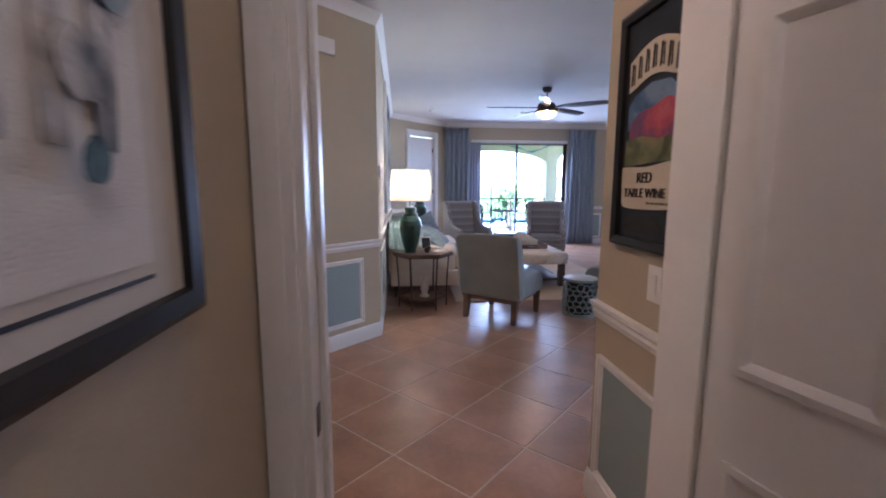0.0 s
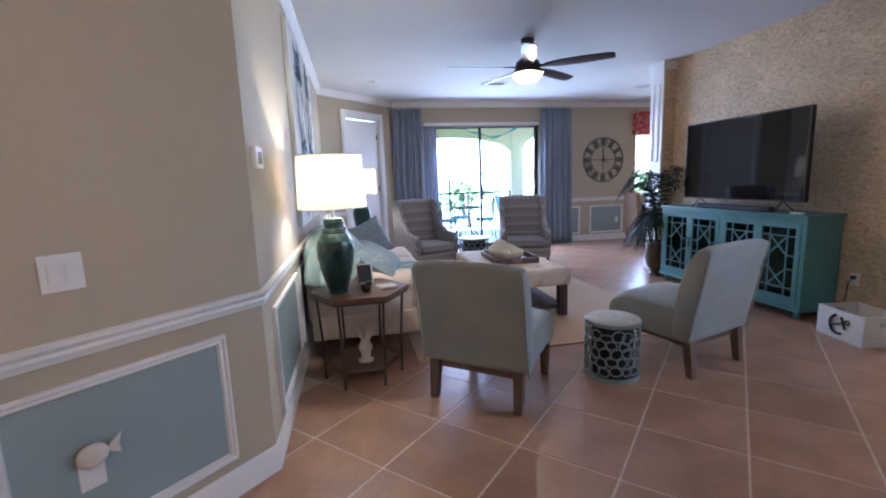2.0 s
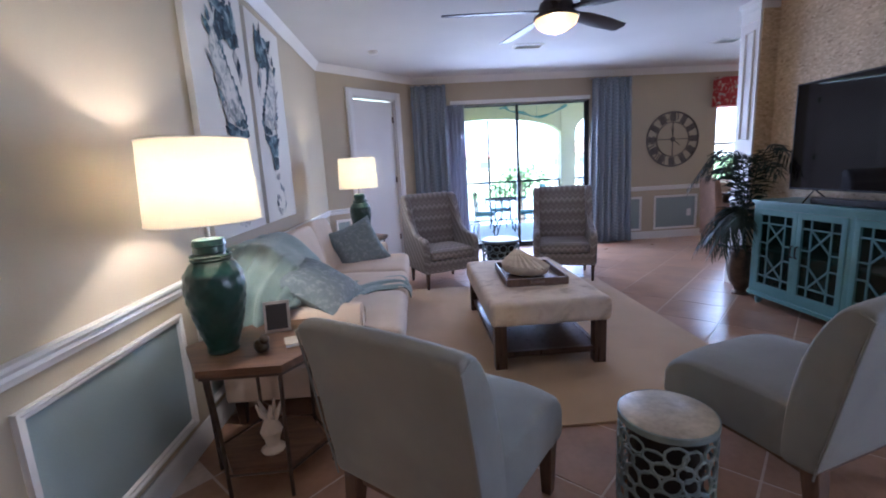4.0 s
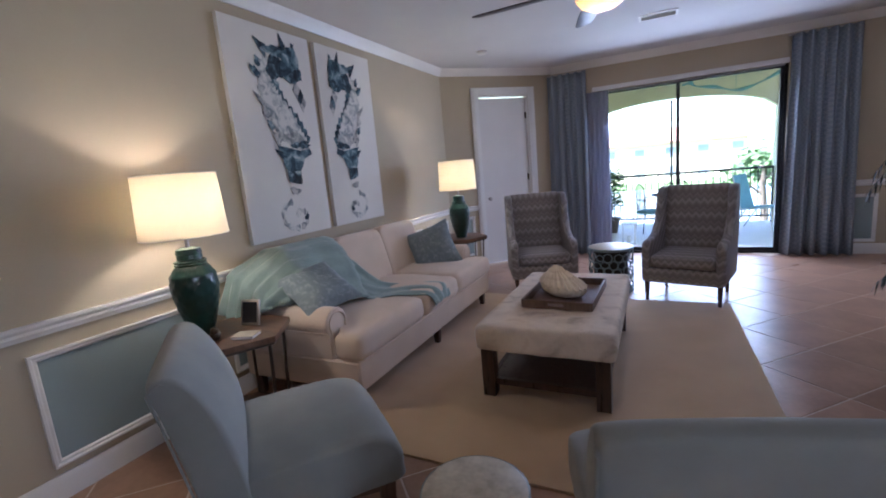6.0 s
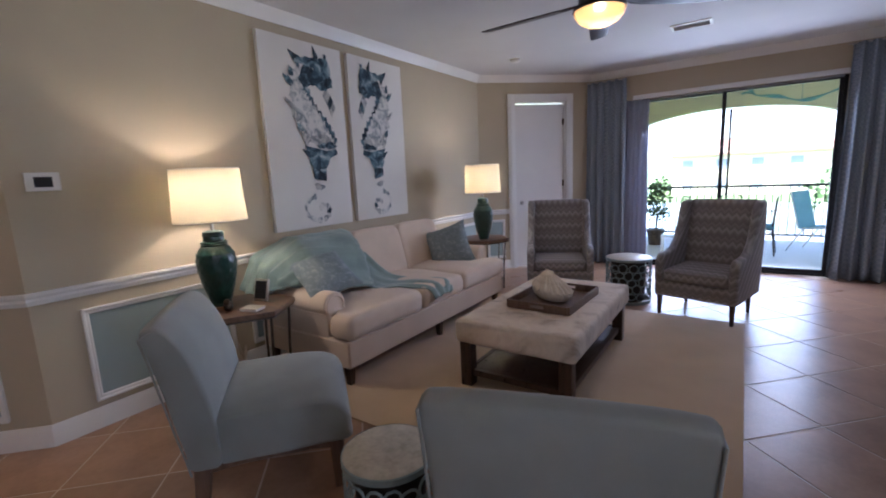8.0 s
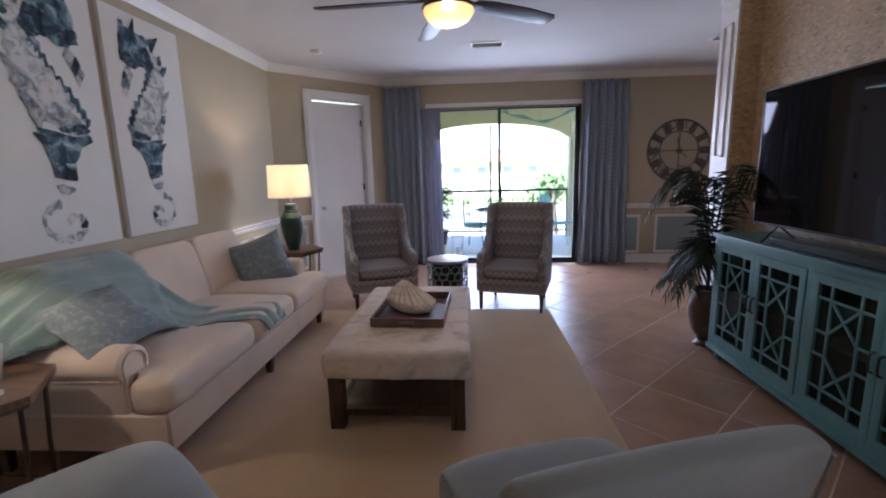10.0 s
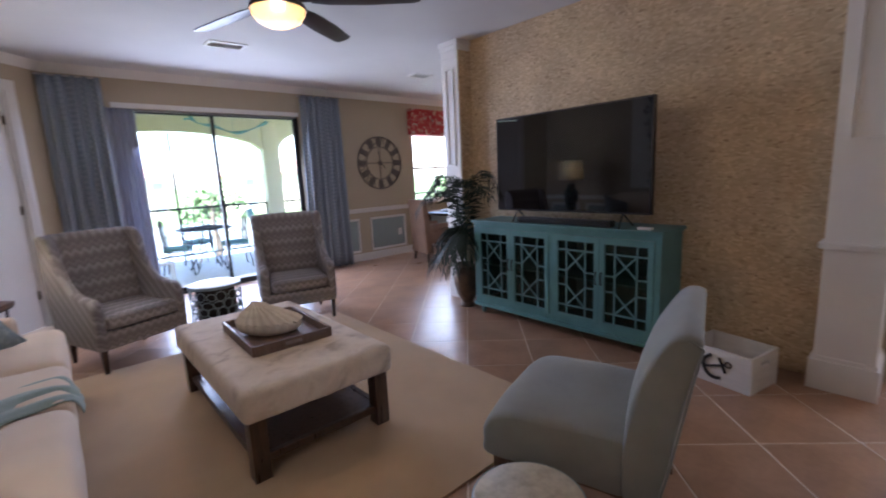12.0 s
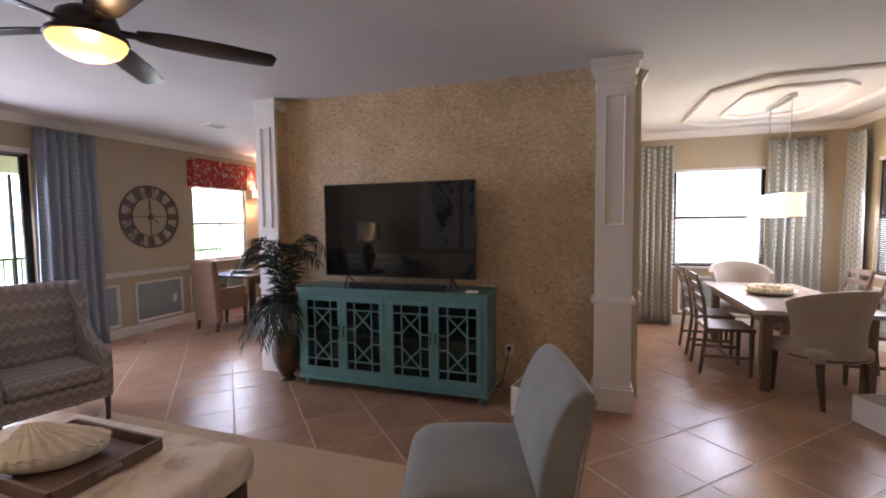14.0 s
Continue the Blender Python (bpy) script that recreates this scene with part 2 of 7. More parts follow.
def sweep(path, profile, closed=False, bm=None):
    """A moulding: profile of (distance to the left of the way, z) along a level path with mitred corners."""
    b2 = bmesh.new()
    pts = [Vector(p) for p in path]
    n = len(pts)
    rings = []
    for i, p in enumerate(pts):
        d0 = (p - pts[i - 1]).normalized() if (i or closed) else None
        d1 = (pts[(i + 1) % n] - p).normalized() if (i < n - 1 or closed) else None
        d0, d1 = d0 or d1, d1 or d0
        n0, n1 = Vector((-d0.y, d0.x)), Vector((-d1.y, d1.x))
        mit = (n0 + n1) / max(0.2, 1 + n0.dot(n1))
        rings.append([b2.verts.new((p.x + mit.x * d, p.y + mit.y * d, z)) for d, z in profile])
    k = len(profile)
    for a, b in list(zip(rings, rings[1:])) + ([(rings[-1], rings[0])] if closed else []):
        for i in range(k):
            b2.faces.new((a[i], b[i], b[(i + 1) % k], a[(i + 1) % k]))
    if not closed:
        b2.faces.new(rings[0])
        b2.faces.new(list(reversed(rings[-1])))
    return merge(bm, b2)


def wall_mesh(p0, p1, z0, z1, thick, holes=()):
    """A wall whose room face runs from p0 to p1 with the room on its left; holes are (s0, s1, z0, z1) along it."""
    p0, p1 = Vector(p0), Vector(p1)
    d = (p1 - p0)
    ln = d.length
    d.normalize()
    nrm = Vector((d.y, -d.x))
    ss = sorted({0.0, ln, *[v for h in holes for v in h[:2]]})
    zs = sorted({z0, z1, *[v for h in holes for v in h[2:]]})
    solid = {}
    for i in range(len(ss) - 1):
        for j in range(len(zs) - 1):
            cs, cz = (ss[i] + ss[i + 1]) / 2, (zs[j] + zs[j + 1]) / 2
            solid[i, j] = not any(h[0] < cs < h[1] and h[2] < cz < h[3] for h in holes)
    bm = bmesh.new()
    cache = {}

    def v(i, j, k):
        if (i, j, k) not in cache:
            q = p0 + d * ss[i] + nrm * (thick if k else 0)
            cache[i, j, k] = bm.verts.new((q.x, q.y, zs[j]))
        return cache[i, j, k]

    for (i, j), s in solid.items():
        if not s:
            continue
        bm.faces.new((v(i, j, 0), v(i + 1, j, 0), v(i + 1, j + 1, 0), v(i, j + 1, 0)))
        bm.faces.new((v(i, j, 1), v(i, j + 1, 1), v(i + 1, j + 1, 1), v(i + 1, j, 1)))
        if not solid.get((i - 1, j)):
            bm.faces.new((v(i, j, 0), v(i, j + 1, 0), v(i, j + 1, 1), v(i, j, 1)))
        if not solid.get((i + 1, j)):
            bm.faces.new((v(i + 1, j, 0), v(i + 1, j, 1), v(i + 1, j + 1, 1), v(i + 1, j + 1, 0)))
        if not solid.get((i, j - 1)):
            bm.faces.new((v(i, j, 0), v(i, j, 1), v(i + 1, j, 1), v(i + 1, j, 0)))
        if not solid.get((i, j + 1)):
            bm.faces.new((v(i, j + 1, 0), v(i + 1, j + 1, 0), v(i + 1, j + 1, 1), v(i, j + 1, 1)))
    return bm


# ---- the large structure ----
CEIL = 2.80
X_SOFA, Y_BACK, X_TV, X_EAST = -0.13, 10.19, 4.57, 7.85
WALL_T = 0.16
FAR_A, FAR_B = (1.11, Y_BACK), (X_SOFA, 8.95)
NEAR_A, NEAR_B = (X_SOFA, 3.90), (-0.95, 3.08)


def wall(name, p0, p1, holes=(), thick=WALL_T, material=None, label="beige painted interior wall", z1=CEIL):
    ob = part(name, wall_mesh(p0, p1, -0.02, z1, thick, holes), material or M_WALL, smooth=False)
    return tagged(ob, label, "wall", kind="structure")


wall("wall_sofa", FAR_B, NEAR_A, label="beige wall behind the sofa with white chair rail")
wall("wall_diagonal_far", FAR_A, FAR_B, [(0.405, 1.207, -0.02, 2.44)], label="beige angled wall with a white door")
wall("wall_back", (8.0, Y_BACK), FAR_A, [(8.0 - 3.99, 8.0 - 1.70, 0.0, 2.37), (8.0 - 7.30, 8.0 - 6.14, 0.92, 2.18)],
     label="beige back wall with sliding door and window")
wall("wall_diagonal_near", NEAR_A, NEAR_B, label="beige angled wall with light switch and blue panel")
wall("wall_hall_left", NEAR_B, (-0.95, 0.86))
wall("wall_doorway", (-0.95, 0.86), (0.90, 0.86), [(0.845, 1.63, -0.02, 2.44)], thick=0.13, label="beige wall with the doorway passed through")
wall("wall_hall_right", (0.90, 0.86), (0.90, 1.68), thick=0.14, label="beige wall stub with wine picture")
wall("wall_south", (1.04, 0.86), (X_EAST, 0.86), [(5.24, 6.26, 0.86, 2.27)], label="beige south wall with a dining window")
wall("wall_dining_east", (X_EAST, 0.86), (X_EAST, 3.70), [(0.94, 2.08, 0.86, 2.27)], label="beige dining room wall with window")
wall("wall_dining_north", (X_EAST, 3.70), (4.745, 3.70), label="beige dining room wall beside the column")
wall("wall_nook_east", (8.0, 3.86), (8.0, Y_BACK))
wall("wall_entry_left", (-0.176, 0.73), (-0.176, -1.3), label="warm beige wall with a framed picture")
wall("wall_entry_back", (-0.176, -1.3), (1.3, -1.3))
wall("wall_entry_right", (1.3, -1.3), (1.3, 0.73))
tv_wall = part("wall_television", box(X_TV, 4.00, -0.02, 4.745, 7.13, CEIL), M_CHIPS, smooth=False)
tagged(tv_wall, "tan shell chip mosaic feature wall", "wall", kind="structure")
tagged(part("ceiling", box(-1.3, -1.5, CEIL, 8.2, 10.36, CEIL + 0.12), M_CEIL, smooth=False), "white textured flat ceiling", "ceiling", kind="structure")

# ---- mouldings ----
CROWN = [(0.0, CEIL - 0.096), (0.010, CEIL - 0.096), (0.016, CEIL - 0.076), (0.042, CEIL - 0.030), (0.055, CEIL - 0.012), (0.062, CEIL), (0.0, CEIL)]
RAIL = [(0.0, 0.83), (0.012, 0.83), (0.016, 0.845), (0.022, 0.855), (0.018, 0.868), (0.034, 0.885), (0.034, 0.90), (0.0, 0.90)]
BASE = [(0.0, 0.0), (0.018, 0.0), (0.018, 0.10), (0.012, 0.115), (0.008, 0.128), (0.0, 0.128)]


def along(a, b, s):
    d = (Vector(b) - Vector(a)).normalized()
    return tuple(Vector(a) + d * s)


def trim(name, path, profile, label):
    return tagged(part(name, sweep(path, profile), M_TRIM, smooth=30), label, "moulding", kind="structure")


trim("trim_crown", [(X_EAST, 3.70), (4.80, 3.70)], CROWN, "white crown moulding under the ceiling")
trim("trim_crown", [(1.2, 0.86), (X_EAST, 0.86), (X_EAST, 3.70)], CROWN, "white crown moulding under the ceiling")
trim("trim_crown", [(7.99, Y_BACK), FAR_A, FAR_B, NEAR_A, NEAR_B], CROWN, "white crown moulding under the ceiling")
trim("trim_chair_rail", [along(FAR_A, FAR_B, 1.30), FAR_B, NEAR_A, along(NEAR_A, NEAR_B, 1.135)], RAIL, "white chair rail moulding on the wall")
trim("trim_chair_rail", [(6.12, Y_BACK), (4.02, Y_BACK)], RAIL, "white chair rail moulding on the wall")
trim("trim_chair_rail", [(0.90, 0.90), (0.90, 1.68)], RAIL, "white chair rail moulding on the wall")
trim("trim_chair_rail", [(X_EAST, 2.97), (X_EAST, 3.70), (4.80, 3.70)], RAIL, "white chair rail moulding on the wall")
trim("baseboard", [along(FAR_A, FAR_B, 1.30), FAR_B, NEAR_A, NEAR_B, (-0.95, 0.86)], BASE, "white painted baseboard")
trim("baseboard", [(7.9, Y_BACK), (4.02, Y_BACK)], BASE, "white painted baseboard")
trim("baseboard", [(1.68, Y_BACK), FAR_A, along(FAR_A, FAR_B, 0.32)], BASE, "white painted baseboard")
trim("baseboard", [(0.90, 0.88), (0.90, 1.68)], BASE, "white painted baseboard")
trim("baseboard", [(1.06, 0.86), (X_EAST, 0.86), (X_EAST, 3.70), (4.80, 3.70)], BASE, "white painted baseboard")
trim("baseboard", [(X_TV, 7.09), (X_TV, 4.09)], [(d * 0.6, z * 0.5) for d, z in BASE], "low baseboard under the mosaic wall")


def wainscot(p0, p1, s0, s1, z0, z1):
    """A blue-grey panel framed in white moulding on a wall whose room face runs p0 to p1."""
    p0, p1 = Vector(p0), Vector(p1)
    d = (p1 - p0).normalized()
    ang = math.atan2(d.y, d.x)
    root = thing("wall_panel", "blue-grey wall panel framed in white moulding", "wall panel",
                 Matrix.Translation((p0.x, p0.y, 0)) @ Matrix.Rotation(ang, 4, "Z"), kind="structure")
    part("inset", box(s0 + 0.01, 0.0, z0 + 0.01, s1 - 0.01, 0.004, z1 - 0.01), M_PANEL, root, smooth=False)
    prof = [(0.0, 0.0), (0.0, 0.020), (0.010, 0.022), (0.018, 0.014), (0.028, 0.016), (0.036, 0.006), (0.036, 0.0)]
    bm = sweep([(s0, z0), (s1, z0), (s1, z1), (s0, z1)], prof, closed=True)
    for v in bm.verts:
        v.co = Vector((v.co.x, v.co.z, v.co.y))
    part("frame", bm, M_TRIM, root, smooth=30)
    return root


for y0, y1 in ((4.12, 5.03), (5.18, 6.09), (6.24, 7.15), (7.30, 8.05), (8.20, 8.82)):
    wainscot(FAR_B, NEAR_A, 8.95 - y1, 8.95 - y0, 0.17, 0.75)
wainscot(FAR_A, FAR_B, 1.39, 1.66, 0.17, 0.75)
wainscot(NEAR_A, NEAR_B, 0.195, 0.935, 0.18, 0.75)
wainscot((0.90, 0.86), (0.90, 1.68), 0.14, 0.76, 0.14, 0.68)
for x0, x1 in ((4.50, 4.90), (5.12, 5.88), (6.02, 7.20)):
    wainscot((8.0, Y_BACK), FAR_A, 8.0 - x1, 8.0 - x0, 0.15, 0.73)
wainscot((X_EAST, 0.86), (X_EAST, 3.70), 1.0, 2.0, 0.17, 0.72)
wainscot((1.04, 0.86), (X_EAST, 0.86), 5.3, 6.2, 0.17, 0.72)

# ---- columns at both ends of the mosaic wall ----


def column(y0, y1, panel_split, flare=1.0):
    x0, x1 = 4.39, 4.79
    root = thing("column_" + ("near" if y0 < 5 else "far"), "white painted square column with recessed panels", "column", kind="structure")
    part("shaft", box(x0, y0, 0.0, x1, y1, CEIL - 0.001), M_TRIM, root, smooth=False)

    def ring(z0, z1, e):
        e *= flare
        part("band", box(x0 - e, y0 - e, z0, x1 + e, y1 + e, z1, 0.006), M_TRIM, root, smooth=30)

    ring(0.0, 0.19, 0.022)
    ring(0.19, 0.215, 0.010)
    ring(0.88, 0.915, 0.026)
    ring(CEIL - 0.20, CEIL - 0.17, 0.014)
    ring(CEIL - 0.10, CEIL - 0.05, 0.022)
    ring(CEIL - 0.05, CEIL - 0.002, 0.045)
    for z0, z1 in ((1.50, CEIL - 0.28), (0.95, 1.40), (0.26, 0.82)):
        if z0 == 1.5 or panel_split:
            bm = sweep([(y0 + 0.06, z0), (y1 - 0.06, z0), (y1 - 0.06, z1), (y0 + 0.06, z1)],
                       [(0, 0), (0, 0.012), (0.010, 0.014), (0.018, 0.004), (0.018, 0)], closed=True)
            for v in bm.verts:
                v.co = Vector((x0 - v.co.z, v.co.x, v.co.y))
            part("panel_moulding", bm, M_TRIM, root, smooth=30)
    return root


column(3.78, 4.06, False)
column(7.122, 7.365, False, 0.45)
tagged(part("trim_return", box(4.402, 7.106, 0.12, X_TV - 0.001, 7.118, CEIL - 0.11), M_CHIPS, smooth=False), "tan mosaic return beside the far column", "wall", kind="structure")

# ---- doors ----


def panel_face(bm, cx, z0, z1, w, y, side):
    """A raised panel outline on a door face."""
    b2 = sweep([(cx - w / 2, z0), (cx + w / 2, z0), (cx + w / 2, z1), (cx - w / 2, z1)],
               [(0, 0), (0.0, 0.006), (0.014, 0.008), (0.028, 0.002), (0.03, 0)], closed=True)
    for v in b2.verts:
        v.co = Vector((v.co.x, y + side * v.co.z, v.co.y))
    return merge(bm, b2)


def six_panel_leaf(width, height, parent):
    bm = box(0, -0.018, 0.008, width, 0.018, height, 0.002, 1)
    w2 = (width - 0.29) / 2
    for side in (-1, 1):
        for cx in (0.048 + w2 / 2, width - 0.12 - w2 / 2):
            for z0, z1 in ((0.22, 0.86), (1.035, 1.655), (1.79, height - 0.14)):
                panel_face(bm, cx, z0, z1, w2, side * 0.018, side)
    leaf = part("leaf", bm, M_DOOR, parent, smooth=30)
    return leaf


def hinge(parent, x, y, z):
    part("hinge", box(x - 0.012, y - 0.006, z - 0.045, x + 0.012, y + 0.006, z + 0.045, 0.002, 1), M_BRASSY, parent, "dark bronze hinge")


M_BRASSY = mat("aged_bronze", (0.10, 0.075, 0.05), (0.06, 0.045, 0.03), 40, 0.4, 0.9)
M_NICKEL = mat("brushed_nickel", (0.55, 0.53, 0.50), (0.45, 0.43, 0.41), 30, 0.32, 1.0, stretch=(1, 1, 12))


def casing(name, p0, p1, s0, s1, h, w=0.085):
    """White casing round an opening, on the room face p0 to p1."""
    p0, p1 = Vector(p0), Vector(p1)
    d = (p1 - p0).normalized()
    root = thing(name, "white painted door casing", "door frame",
                 Matrix.Translation((p0.x, p0.y, 0)) @ Matrix.Rotation(math.atan2(d.y, d.x), 4, "Z"), kind="structure")
    for a, b in ((s0 - w, s0), (s1, s1 + w)):
        part("side_casing", box(a, 0.0, 0.0, b, 0.022, h + w, 0.005), M_TRIM, root, smooth=30)
        part("side_bead", box(a + w * 0.3, 0.02, 0.0, a + w * 0.7, 0.028, h + w - 0.03, 0.003), M_TRIM, root, smooth=30)
    part("head_casing", box(s0 + 0.0, 0.0, h, s1, 0.022, h + w, 0.005), M_TRIM, root, smooth=30)
    return root


far_case = casing("door_frame_1", FAR_A, FAR_B, 0.405, 1.207, 2.44, 0.105)
part("jamb", merge(box(0.405, -0.16, 0, 0.425, -0.002, 2.44), box(1.187, -0.16, 0, 1.207, -0.002, 2.44)), M_TRIM, far_case, smooth=False)
part("head_jamb", box(0.426, -0.16, 2.42, 1.186, -0.002, 2.44), M_TRIM, far_case, smooth=False)
door_far = thing("door_1", "closed white panelled interior door", "door", far_case.matrix_world @ pose(0.427, -0.045, 0, 0, 0, 0), kind="structure")
part("leaf", box(0, -0.018, 0.008, 0.758, 0.018, 2.40, 0.002, 1), M_DOOR, door_far, smooth=30)
for hz in (0.35, 1.25, 2.15):
    hinge(door_far, 0.012, 0.022, hz)
part("door_knob", moved(lathe([(0.012, 0), (0.012, 0.03), (0.026, 0.042), (0.030, 0.058), (0.024, 0.07), (0.008, 0.075)], 20),
                        Matrix.Translation((0.69, 0.018, 0.98)) @ Matrix.Rotation(radians(-90), 4, "X")), M_NICKEL, door_far, "nickel door knob")

# The doorway passed at the start, its casings on both sides and the leaf folded back.
hall_case = casing("door_frame_2", (-0.95, 0.86), (0.90, 0.86), 0.845, 1.63, 2.44)
room_case = casing("door_frame_3", (1.3, 0.73), (-0.176, 0.73), 1.3 - 0.68, 1.3 + 0.105, 2.44, 0.068)
jamb = thing("door_jamb", "white painted door jamb with strike plate", "door frame", kind="structure")
part("jamb_left", box(-0.109, 0.722, 0, -0.089, 0.868, 2.44, 0.002, 1), M_TRIM, jamb, smooth=30)
part("jamb_right", box(0.664, 0.722, 0, 0.684, 0.868, 2.44, 0.002, 1), M_TRIM, jamb, smooth=30)
part("jamb_head", box(-0.089, 0.722, 2.42, 0.664, 0.868, 2.44, 0.002, 1), M_TRIM, jamb, smooth=30)
part("door_stop", box(-0.089, 0.80, 0, -0.077, 0.84, 2.42, 0.002, 1), M_TRIM, jamb, smooth=30)
part("strike_plate", box(-0.0895, 0.745, 0.89, -0.0865, 0.775, 0.95, 0.001, 1), M_BRASSY, jamb, "worn brass strike plate", smooth=30)
door_near = thing("door_2", "open white panelled door folded back beside the entry", "door", pose(0.682, 0.700, 0, 0, 0, -76), kind="structure")
six_panel_leaf(0.75, 2.40, door_near)

# ---- sliding door and windows ----


def slider():
    root = thing("sliding_door", "dark bronze sliding glass door to the lanai", "sliding door", kind="structure")
    y = 10.28
    for nm, a in (("frame_left", (1.70, y - 0.05, 0.0, 1.73, y + 0.06, 2.37)), ("frame_right", (3.955, y - 0.05, 0.0, 3.99, y + 0.06, 2.37)),
                  ("frame_head", (1.73, y - 0.05, 2.345, 3.955, y + 0.06, 2.37)), ("track", (1.73, y - 0.05, 0.0, 3.955, y + 0.06, 0.03))):
        part(nm, box(*a, 0.004, 1), M_GREY_AL if nm == "frame_head" else M_BRONZE, root, smooth=30)
    for x0, x1, dy in ((1.73, 2.82, 0.02), (2.775, 3.955, -0.025)):
        leaf = part("panel_frame", box(x0, y + dy - 0.016, 0.03, x0 + 0.04, y + dy + 0.016, 2.345), M_BRONZE, root, smooth=30)
        bm = box(x1 - 0.04, y + dy - 0.016, 0.03, x1, y + dy + 0.016, 2.345)
        box(x0 + 0.04, y + dy - 0.016, 2.328, x1 - 0.04, y + dy + 0.016, 2.345, bm=bm)
        box(x0 + 0.04, y + dy - 0.016, 0.03, x1 - 0.04, y + dy + 0.016, 0.075, bm=bm)
        part("panel_frame", bm, M_BRONZE, root, smooth=30)
        g = part("pane", box(x0 + 0.04, y + dy - 0.003, 0.075, x1 - 0.04, y + dy + 0.003, 2.328), M_GLASS, root, smooth=False)
        g.visible_shadow = False
    part("handle", box(2.80, y - 0.075, 0.95, 2.825, y - 0.04, 1.2, 0.006), M_BRONZE, root)
    part("opening_trim", box(1.70, Y_BACK - 0.012, 2.37, 3.99, Y_BACK - 0.001, 2.43, 0.004), M_TRIM, root, smooth=30)


slider()


def sash_window(name, m, w, h, mull, material, label, blind=False):
    """A hung window in its opening; local x along the wall, y into the room, z up from the sill."""
    root = thing(name, label, "window", m, kind="structure")
    fr = 0.045
    bm = box(0, -0.10, 0, fr, -0.04, h)
    box(w - fr, -0.10, 0, w, -0.04, h, bm=bm)
    box(fr, -0.10, h - fr, w - fr, -0.04, h, bm=bm)
    box(fr, -0.10, 0, w - fr, -0.04, fr, bm=bm)
    part("window_frame", bm, material, root, smooth=False)
    part("meeting_rail", box(fr, -0.095, h * 0.5 - 0.02, w - fr, -0.045, h * 0.5 + 0.02), material, root, smooth=False)
    for i in range(mull):
        x = fr + (w - 2 * fr) * (i + 1) / (mull + 1)
        part("mullion", box(x - 0.012, -0.085, fr, x + 0.012, -0.055, h - fr), material, root, smooth=False)
    g = part("pane", box(fr, -0.072, fr, w - fr, -0.068, h - fr), M_GLASS, root, smooth=False)
    g.visible_shadow = False
    part("window_sill", box(-0.03, -0.04, -0.03, w + 0.03, 0.03, -0.001, 0.004), M_TRIM, root, smooth=30)
    if blind:
        part("blind_rail", box(0.01, -0.035, h - 0.05, w - 0.01, -0.005, h - 0.005), M_PLASTIC_W, root, smooth=False)
        n = 26
        for i in range(n):
            z = 0.03 + i * (h * 0.5 - 0.05) / n
            part("slat", moved(box(0.012, -0.012, -0.001, w - 0.012, 0.012, 0.001), pose(0, -0.02, z, 22, 0, 0)), M_SLAT, root, smooth=False)
    return root


M_SLAT = mat("white_blind_slat", (0.75, 0.75, 0.74), (0.70, 0.70, 0.69), 4, 0.5)


def along_pose(p0, p1, s, z):
    p0, p1 = Vector(p0), Vector(p1)
    d = (p1 - p0).normalized()
    q = p0 + d * s
    return Matrix.Translation((q.x, q.y, z)) @ Matrix.Rotation(math.atan2(d.y, d.x), 4, "Z")


sash_window("window_1", along_pose((8.0, Y_BACK), FAR_A, 8.0 - 7.30, 0.92), 1.16, 1.26, 1, M_TRIM, "white hung window above the nook table")
sash_window("window_2", along_pose((X_EAST, 0.86), (X_EAST, 3.70), 0.94, 0.86), 1.14, 1.41, 0, M_BRONZE, "dark framed dining window with lowered white blind", True)
sash_window("window_3", along_pose((1.04, 0.86), (X_EAST, 0.86), 5.24, 0.86), 1.02, 1.41, 0, M_BRONZE, "dark framed dining window with white blind slats", True)
# ---- materials of the things ----
M_LINEN = mat("grey_blue_linen", (0.275, 0.29, 0.272), (0.222, 0.238, 0.224), 5, 0.9, bump=0.5, bump_scale=420, fine=0.25, rvar=0.03)
M_CREAM = mat("cream_sofa_linen", (0.71, 0.575, 0.45), (0.64, 0.515, 0.40), 4, 0.92, bump=0.5, bump_scale=380, fine=0.2, rvar=0.03)
M_WOOD_D = mat("dark_walnut_wood", (0.075, 0.042, 0.026), (0.035, 0.02, 0.013), 6, 0.30, bump=0.15, bump_scale=60, stretch=(8, 8, 1))
M_WOOD_G = mat("grey_brown_wood", (0.17, 0.105, 0.07), (0.10, 0.06, 0.04), 6, 0.5, bump=0.2, bump_scale=70, stretch=(8, 8, 1))
M_WOOD_T = mat("brown_table_wood", (0.19, 0.105, 0.06), (0.085, 0.045, 0.026), 5, 0.38, bump=0.15, bump_scale=60, stretch=(1, 8, 8))
M_TEAL = mat("turquoise_distressed_paint", (0.10, 0.255, 0.262), (0.075, 0.20, 0.205), 7, 0.42, bump=0.12, bump_scale=60)
M_TEAL_GLASS = glass("dark_cabinet_glass", (0.50, 0.62, 0.60))
# Darker teal for the cabinet's inner boards; the shade inside is in the colour.
M_TEAL_SHADE = mat("shaded_cabinet_inside", (0.075, 0.165, 0.155), (0.05, 0.115, 0.11), 6, 0.7)
M_CERAMIC = mat("green_glazed_ceramic", (0.008, 0.046, 0.034), (0.003, 0.020, 0.016), 9, 0.3, bump=0.3, bump_scale=45, coat=0.25)
M_SHADE = cloth_light("cream_lampshade", (0.85, 0.79, 0.66), 0.46)
M_SHEER = cloth_light("blue_grey_sheer", (0.40, 0.42, 0.50), 0.32)
